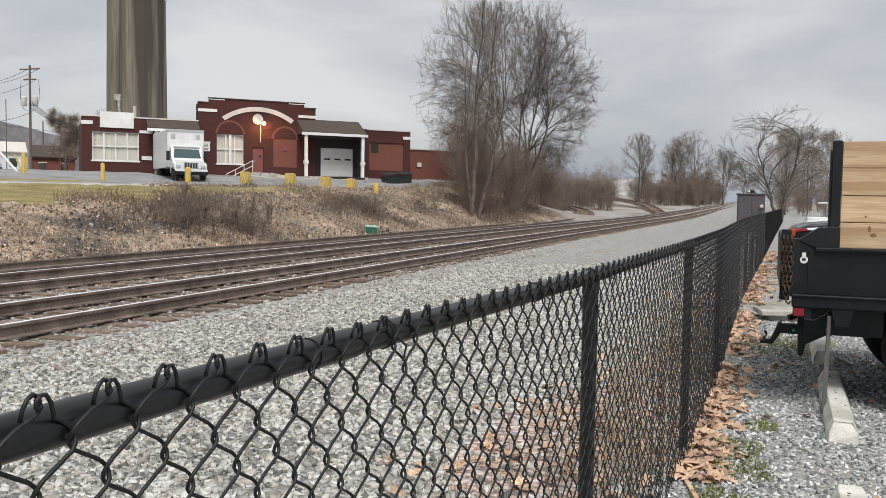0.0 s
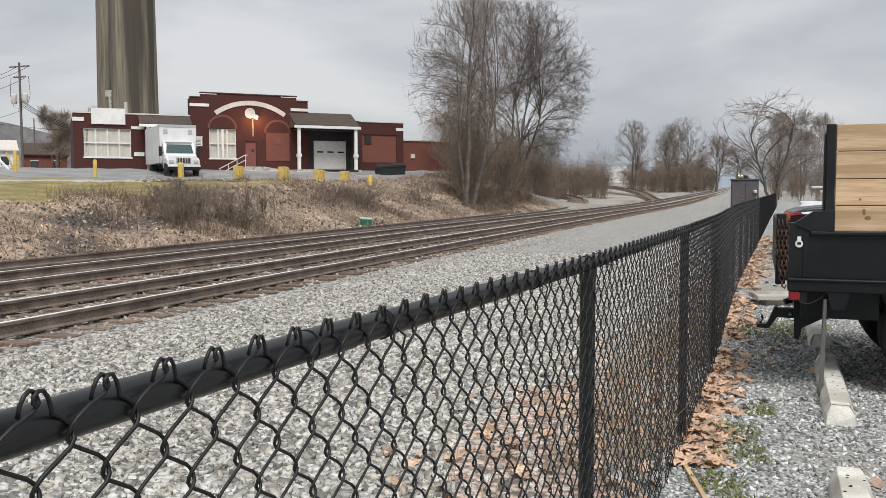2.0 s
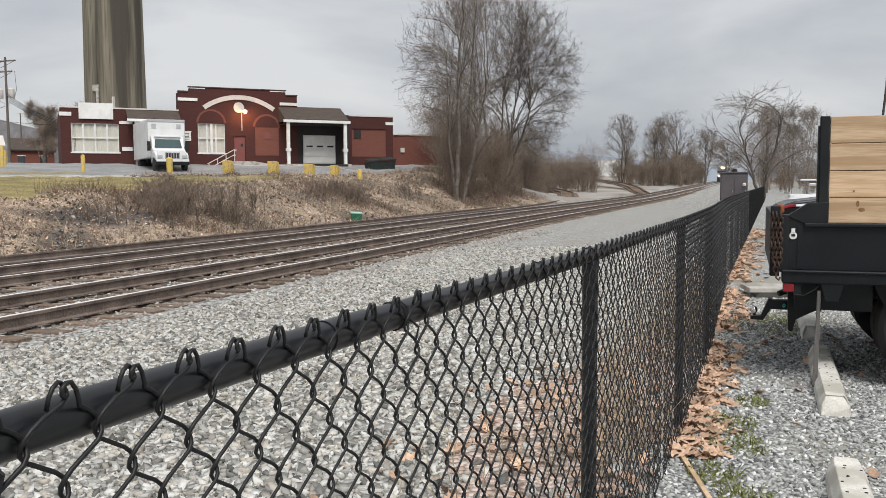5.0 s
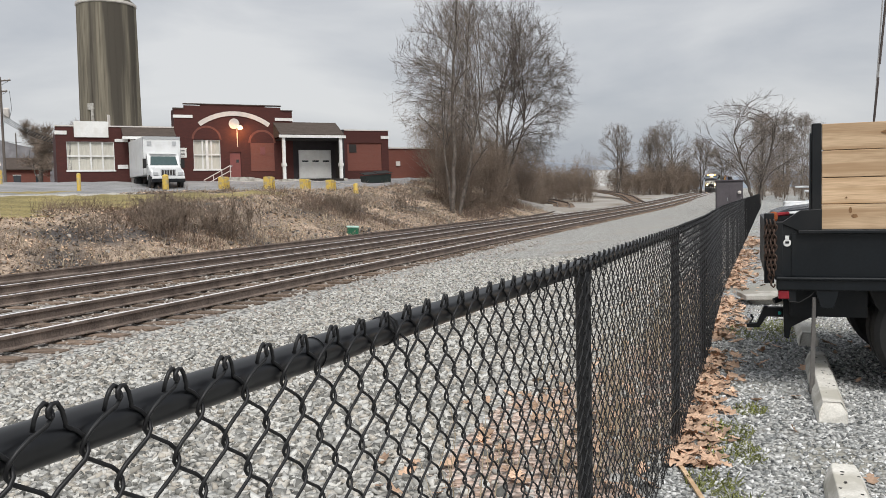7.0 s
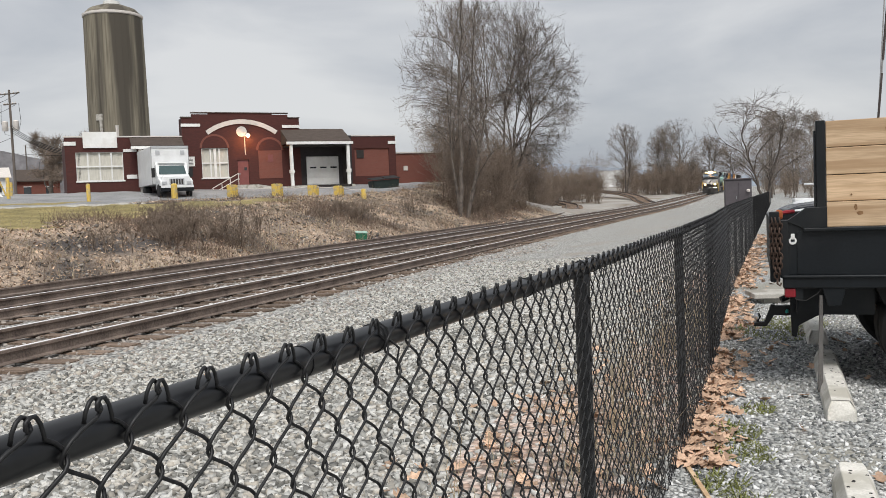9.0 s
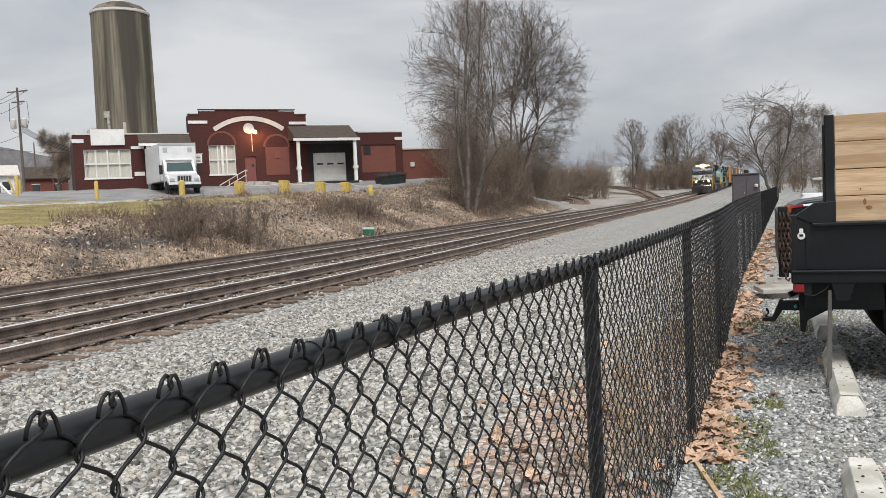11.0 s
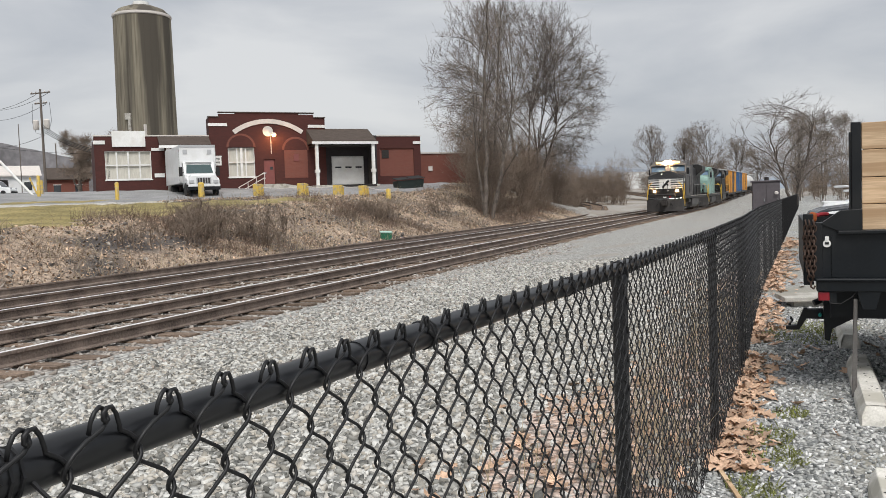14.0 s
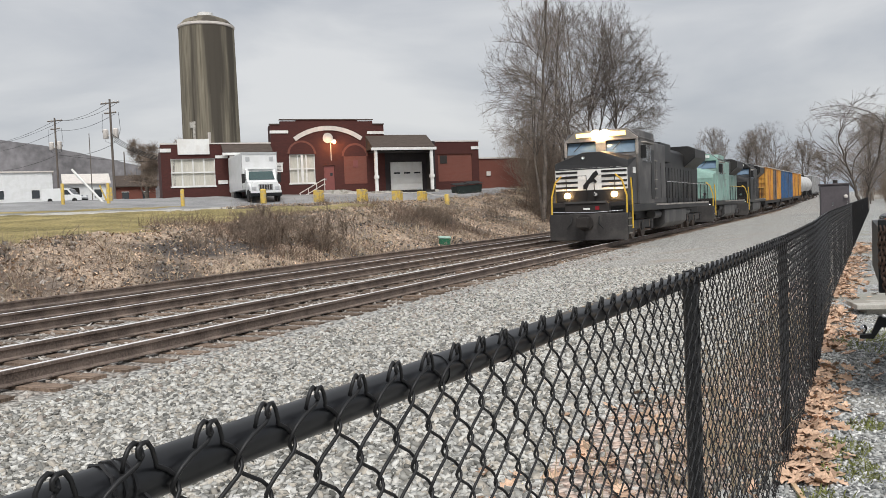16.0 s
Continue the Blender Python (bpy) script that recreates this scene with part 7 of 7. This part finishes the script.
for x, y, h, w in ((-37.75, 42.05, 1.15, 0.12), (-32.74, 43.8, 1.0, 0.19), (-29.35, 45.0, 0.9, 0.26), (-26.72, 45.9, 0.9, 0.27), (-24.64, 46.64, 0.75, 0.27), (-23.16, 47.16, 0.72, 0.25), (-21.72, 47.67, 0.7, 0.16)):
    bollard(x, y, h, w, "slim yellow steel bollard" if w < 0.2 else "squat yellow concrete-filled barrier post")
rope = thing("guard_cable", None, "slack guard cable between the yellow posts", "cable")
gp = [(-29.35, 45.0), (-26.72, 45.9), (-24.64, 46.64), (-23.16, 47.16), (-21.72, 47.67)]
for (xa, ya), (xb, yb) in zip(gp, gp[1:]):
    za, zb = ground_z(xa, ya) + 0.6, ground_z(xb, yb) + 0.6
    part("strand", Geo().tube([(xa + (xb - xa) * q, ya + (yb - ya) * q, za + (zb - za) * q - 0.12 * math.sin(math.pi * q)) for q in (0, 0.25, 0.5, 0.75, 1)], 0.02, 5), M_STONE, rope)

dump = thing("dumpster", facade_pose(23.3, 5.2, 2.5) @ Matrix.Scale(0.78, 4), "dark green steel dumpster with open lids", "dumpster")
part("bin", Geo().prism([(-1.3, 0.1), (1.3, 0.1), (1.45, 1.25), (-1.45, 1.05)], "y", -0.8, 0.8), mat("dark_green_steel", (0.012, 0.02, 0.018), 0.6, var=0.3, scale=2, bump=0.1), dump, bevel=0.03)
part("lid", Geo().add([(-1.5, -0.9, 1.1), (-0.1, -0.9, 1.2), (-0.1, 0.8, 1.45), (-1.5, 0.8, 1.35), (-1.5, -0.9, 1.15), (-0.1, -0.9, 1.25), (-0.1, 0.8, 1.5), (-1.5, 0.8, 1.4)], [(0, 1, 2, 3), (4, 7, 6, 5), (0, 4, 5, 1), (1, 5, 6, 2), (2, 6, 7, 3), (3, 7, 4, 0)]), M_TYRE, dump)
part("lid", Geo().add([(0.0, -0.9, 1.22), (1.5, -0.9, 1.3), (1.5, 0.8, 1.6), (0.0, 0.8, 1.5), (0.0, -0.9, 1.27), (1.5, -0.9, 1.35), (1.5, 0.8, 1.65), (0.0, 0.8, 1.55)], [(0, 1, 2, 3), (4, 7, 6, 5), (0, 4, 5, 1), (1, 5, 6, 2), (2, 6, 7, 3), (3, 7, 4, 0)]), M_TYRE, dump)
for x in (-1.0, 1.0):
    part("skid", Geo().box(x - 0.1, x + 0.1, -0.8, 0.8, 0.0, 0.1), M_BLACK, dump)


# ---- poles and wires ----
def utility_pole(x, y, top, label, arms=True, r=0.15):
    z0 = ground_z(x, y) - 0.3
    p = thing("utility_pole", Matrix.Translation((x, y, z0)), label, "utility pole", "utility poles")
    h = top - z0
    part("pole", Geo().cyl((0, 0, 0), (0, 0, h), r, 10, r * 0.7), M_WOODPOLE, p, smooth=True)
    if arms:
        for dz, half in ((0.35, 1.35), (1.45, 0.85)):
            a = part("crossarm", Geo().box(-half, half, -0.06, 0.06, h - dz - 0.12, h - dz), M_WOODPOLE, p)
            for q in (-0.9, -0.45, 0.45, 0.9):
                part("insulator", Geo().lathe([(0.05, 0.0), (0.07, 0.08), (0.03, 0.16)], (q * half, 0, h - dz), sides=8), M_STONE, a)
        for x_ in (-0.75, 0.75):
            part("transformer", Geo().lathe([(0.25, 0.0), (0.3, 0.08), (0.3, 0.95), (0.2, 1.05)], (x_, -0.1, h - 4.3), sides=14), M_STONE, p, smooth=True)
        part("bracket", Geo().box(-1.0, 1.0, -0.05, 0.05, h - 4.0, h - 3.9), M_STONE, p)
        part("loop_wire", Geo().tube([(-1.2, 0, h - 1.5), (-1.35, 0, h - 3.4), (-0.9, 0, h - 4.6), (0, 0, h - 4.9)], 0.02, 4).tube([(1.2, 0, h - 1.5), (1.35, 0, h - 3.4), (0.9, 0, h - 4.6), (0, 0, h - 4.9)], 0.02, 4), M_TYRE, p)
    return p


utility_pole(-72.2, 69.8, 15.1, "weathered wooden utility pole with twin transformers")
utility_pole(-95.5, 82.5, 16.0, "weathered wooden utility pole with crossarms")
utility_pole(-103.0, 102.0, 12.8, "slim distant utility pole", False, 0.12)
utility_pole(-116.0, 119.0, 13.0, "slim distant utility pole", True, 0.12)
utility_pole(-78.5, 72.5, 12.0, "slim metal mast beside the pole", False, 0.06)


def cable(a, b, sag, r=0.022):
    c = thing("overhead_cable", None, "thin black overhead cable between poles", "cable", "overhead cables")
    a, b = Vector(a), Vector(b)
    part("strand", Geo().tube([a.lerp(b, q / 10) - Vector((0, 0, sag * 4 * (q / 10) * (1 - q / 10))) for q in range(11)], r, 4), M_TYRE, c)


for k in range(4):
    cable((-72.1, 69.7, 11.3 - 0.22 * k), (-47.0, 54.0 + 0.4 * k, 6.3 - 0.12 * k), 0.8, 0.03)
for z, k in ((14.8, 0.0), (14.8, 1.0), (13.5, 0.5), (10.2, 0.2)):
    cable((-72.2 + k, 69.8 + k * 0.4, z), (-95.5 + k, 82.5 + k * 0.4, z + 0.8), 0.6)
    cable((-95.5 + k, 82.5 + k * 0.4, z + 0.8), (-150 + k, 108, z + 2.5), 1.2)
cable((-95.5, 82.5, 11.0), (-47.5, 66.0, 6.9), 0.6)


# ---- beyond the lawn ----
def house(m, w, depth, h, roof_h, wall_m, roof_m, label, name="house", wins=3):
    t = thing(name, m, label, "house", "houses")
    part("wall", Geo().box(-w / 2, w / 2, 0, depth, -0.8, h), wall_m, t)
    if roof_h > 0.3:
        part("roof", Geo().prism([(-0.4, h), (depth / 2, h + roof_h), (depth + 0.4, h), (depth + 0.4, h + 0.15), (depth / 2, h + roof_h + 0.2), (-0.4, h + 0.15)], "x", -w / 2 - 0.3, w / 2 + 0.3), roof_m, t)
        for x in (-w / 2, w / 2 - 0.05):
            part("gable", Geo().prism([(0, h), (depth, h), (depth / 2, h + roof_h)], "x", x, x + 0.05), wall_m, t)
    else:
        part("roof", Geo().box(-w / 2 - 0.2, w / 2 + 0.2, -0.2, depth + 0.2, h, h + 0.2), roof_m, t)
    for k in range(wins):
        x = -w / 2 + w * (k + 0.5) / wins
        wd = part("window", Geo().box(x - 0.5, x + 0.5, -0.04, 0.0, 1.0, 2.2), M_GLASS, t)
        part("window_frame", Geo().box(x - 0.58, x + 0.58, -0.06, -0.04, 2.2, 2.3), M_WHITE, wd)
        part("window_sill", Geo().box(x - 0.58, x + 0.58, -0.06, -0.04, 0.9, 1.0), M_WHITE, wd)
    return t


house(pose(-103.5, 82.5, 4.3, 0, 0, 50), 9.0, 8, 4.7, 0.0, M_TRUCKWHITE, M_STONE, "low white rendered building beside the road", "white_building", 2)
house(pose(-99.0, 90.5, 4.3, 0, 0, 50), 6.0, 7, 3.0, 1.5, M_TRUCKWHITE, M_STONE, "white gabled building beside the road", "white_building", 2)
part("porch", Geo().box(-97.5, -95.8, 84.6, 86.2, 4.0, 6.6), M_DARK, thing("porch_shelter", None, "dark open porch of the white building", "porch"))
house(pose(-99.5, 100.5, 4.0, 0, 0, 44), 6.0, 6, 3.0, 1.8, M_BRICK2, M_SHINGLE, "small red brick house", "brick_house", 2)
house(pose(-92.5, 108.5, 4.0, 0, 0, 44), 8.0, 6, 2.6, 1.2, M_BRICK2, M_SHINGLE, "brick house behind the yard", "brick_house", 3)
house(pose(-104, 122, 4.0, 0, 0, 44), 14.0, 6, 2.4, 0.0, M_CARGREY, M_SHINGLE, "low grey shed in the distance", "shed_building", 4)
house(pose(-38, 285, 3.4, 0, 0, 10), 10.0, 20, 6.0, 0.0, M_TRUCKWHITE, M_STONE, "long white warehouse beyond the spur", "warehouse", 0)


def car(m, length, width, h, body, label, kind="car", hood=0.27, van=False):
    """x along the car from its front, y across, z up."""
    c = thing(kind, m, label, kind, "parked vehicles")
    L, b = length, 0.30
    if van:
        prof = [(0.0, b), (0.02, 0.75), (0.12 * L, 0.95), (0.2 * L, 1.02), (0.34 * L, h - 0.08), (0.4 * L, h), (L - 0.1, h), (L, h - 0.15), (L, b)]
    else:
        prof = [(0.0, b), (0.02, 0.62 * h * 0.85), (0.06 * L, 0.58 * h), (hood * L, 0.64 * h), ((hood + 0.14) * L, 0.97 * h), ((hood + 0.2) * L, h), (0.82 * L, h), (0.96 * L, 0.64 * h), (L, 0.6 * h), (L, b)]
    part("body", Geo().prism(prof, "y", 0.0, width), body, c, bevel=0.05)
    x0, x1 = ((0.21 * L, 0.335 * L) if van else (hood * L, (hood + 0.14) * L))
    z0, z1 = ((1.05, h - 0.12) if van else (0.66 * h, 0.955 * h))
    q = [(x0, 0.1, z0), (x0, width - 0.1, z0), (x1, width - 0.18, z1), (x1, 0.18, z1)]
    part("windscreen", Geo().add([(x - 0.015, y, z + 0.02) for x, y, z in q] + [(x + 0.05, y, z) for x, y, z in q], [(0, 1, 2, 3), (4, 7, 6, 5), (0, 4, 5, 1), (1, 5, 6, 2), (2, 6, 7, 3), (3, 7, 4, 0)]), M_GLASS, c)
    for y in (-0.006, width - 0.006):
        if van:
            part("side_window", Geo().prism([(0.26 * L, 1.05), (0.36 * L, h - 0.2), (0.43 * L, h - 0.2), (0.43 * L, 1.05)], "y", y, y + 0.012), M_GLASS, c)
        else:
            part("side_window", Geo().prism([((hood + 0.06) * L, 0.68 * h), ((hood + 0.17) * L, 0.94 * h), (0.8 * L, 0.94 * h), (0.88 * L, 0.68 * h)], "y", y, y + 0.012), M_GLASS, c)
    for x in (0.18 * L, 0.8 * L):
        for y in (0.1, width - 0.1):
            wheel_unit(c, x, y, 0.33, 0.22, M_SILVER)
    part("bumper", Geo().box(-0.05, 0.1, 0.05, width - 0.05, 0.3, 0.52), M_TYRE, c, bevel=0.02)
    for y in (0.12, width - 0.42):
        part("headlight", Geo().box(-0.012, 0.06, y, y + 0.3, 0.5 * h * 0.85, 0.6 * h * 0.85), M_CHROME, c)
    return c


car(pose(-84.9, 77.7, ground_z(-85, 76) + 0.02, 0, 0, 205), 4.9, 1.9, 1.85, M_TRUCKWHITE, "white delivery van parked by the road", "van", van=True)
car(pose(-76.5, 82.0, ground_z(-76, 82), 0, 0, 60), 4.5, 1.8, 1.5, M_CARDARK, "dark car parked beyond the works", "car")
car(pose(-78.5, 85.0, ground_z(-78, 85), 0, 0, 60), 4.5, 1.8, 1.5, M_TRUCKWHITE, "white car parked beyond the works", "car")
# vehicles nosed up to the fence in the lot
car(pose(0.98, 17.4, 0, 0, 0, 2), 4.6, 1.9, 1.66, M_TRUCKWHITE, "white utility vehicle nosed up to the fence", "car", hood=0.3)
car(pose(1.15, 22.0, 0, 0, 0, 4), 4.6, 1.85, 1.7, M_CARDARK, "dark car nosed up to the fence", "car")
car(pose(1.7, 28.0, 0, 0, 0, 0), 4.8, 1.9, 1.75, M_TRUCKWHITE, "white car nosed up to the fence", "car")
car(pose(2.6, 33.0, 0, 0, 0, 0), 4.8, 1.9, 1.8, M_SILVER, "silver pickup nosed up to the fence", "car")
lift = thing("boom_lift", pose(4.1, 44.0, 0, 0, 0, 0), "white folded boom lift on a trailer", "boom lift")
part("trailer", Geo().box(-1.5, 2.5, -0.8, 0.8, 0.5, 0.9), M_TRUCKWHITE, lift, bevel=0.05)
part("boom", Geo().box(-1.0, 1.2, -0.1, 0.1, 1.52, 1.62).box(-0.6, 1.0, -0.1, 0.1, 1.3, 1.42), M_SILVER, lift, bevel=0.03)
part("turret", Geo().box(-0.1, 0.3, -0.2, 0.2, 0.9, 1.85), M_TRUCKWHITE, lift, bevel=0.05)
for x in (-0.6, 1.2):
    for y in (-0.8, 0.8):
        wheel_unit(lift, x, y, 0.38, 0.2, M_SILVER)


# ---- line-side things ----
cab = thing("relay_cabinet", pose(0.12, 47.8, -0.05, 0, 0, 3), "dull purple-grey steel relay cabinet beside the line", "cabinet")
M_CAB = mat("dull_grey_cabinet_steel", (0.085, 0.075, 0.082), 0.6, var=0.15, scale=1.5, fine=12, bump=0.05)
part("body", Geo().box(-0.68, 0.68, 0, 1.1, 0.0, 2.02), M_CAB, cab, bevel=0.02)
part("roof", Geo().box(-0.74, 0.74, -0.06, 1.16, 2.02, 2.1), M_CAB, cab, bevel=0.02)
part("vent", Geo().cyl((0.05, 0.5, 2.1), (0.05, 0.5, 2.28), 0.12, 12), M_DARK, cab)
for x in (-0.66, 0.02):
    d_ = part("door", Geo().box(x, x + 0.64, -0.025, 0.0, 0.1, 1.95), M_CAB, cab)
    part("handle", Geo().box(x + 0.54, x + 0.58, -0.05, -0.025, 0.95, 1.15), M_CHROME, d_)
part("lamp", Geo().lathe([(0.08, 0.0), (0.1, 0.1), (0.04, 0.16)], (0.5, -0.1, 1.35), sides=10), M_STONE, cab)


gb = thing("green_box", pose(-16.0, 34.6, ground_z(-16.0, 34.6) - 0.03, 4, 3, 30), "small green switch box with pale lid", "box")
part("body", Geo().box(-0.25, 0.25, -0.2, 0.2, 0.0, 0.36), mat("green_paint", (0.02, 0.14, 0.075), 0.6, var=0.2, scale=6, bump=0.1), gb, bevel=0.02)
part("lid", Geo().box(-0.27, 0.27, -0.22, 0.22, 0.36, 0.42), mat("pale_green_lid", (0.4, 0.6, 0.52), 0.6, var=0.1, bump=0.05), gb, bevel=0.02)

gate = thing("barrier_arm", None, "white barrier arm leaning on its yellow stand", "barrier")
part("arm", Geo().tube([(-50.8, 45.1, 5.5), (-48.2, 46.1, 2.35)], 0.09, 8), M_WHITE, gate)
part("stand", Geo().cyl((-48.6, 46.6, 2.2), (-48.6, 46.6, 4.1), 0.1, 8).tube([(-48.6, 46.6, 2.2), (-49.4, 46.3, 4.3)], 0.06, 6), M_YELLOW, gate)
for x, y in ((-49.7, 43.2), (-46.8, 44.6)):
    bollard(x, y, 1.5, 0.12, "slim yellow steel post by the drive")
tree(-88, 97, 71, "dense rounded bare tree behind the poles", 8.0, 0.3, 0.6, levels=4, first=0.1, fan=50, split=(5, 7), fine=6000, twig_r=0.016, twig=M_BRUSH, group="far trees")
tree(-93, 96, 72, "dense rounded bare tree behind the poles", 7.0, 0.3, 0.6, levels=4, first=0.1, fan=50, split=(5, 7), fine=5000, twig_r=0.016, twig=M_BRUSH, group="far trees")



# ---- what moves ----
def motions():
    gap, back = 0.6, 0.0
    for car, length in CONSIST:
        rows = []
        for k in range(33):
            t = k * 0.5
            y = 30.8 + 20.7 * (16 - t) + back
            x0, x1 = track_x(y), track_x(y + length)
            z0, z1 = RAIL_Z + grade(y), RAIL_Z + grade(y + length)
            rows.append((t, pose(x0, y, z0, math.degrees(math.atan2(z1 - z0, length)), 0, math.degrees(math.atan2(-(x1 - x0), length)))))
        walk(car, rows)
        back += length + gap


motions()
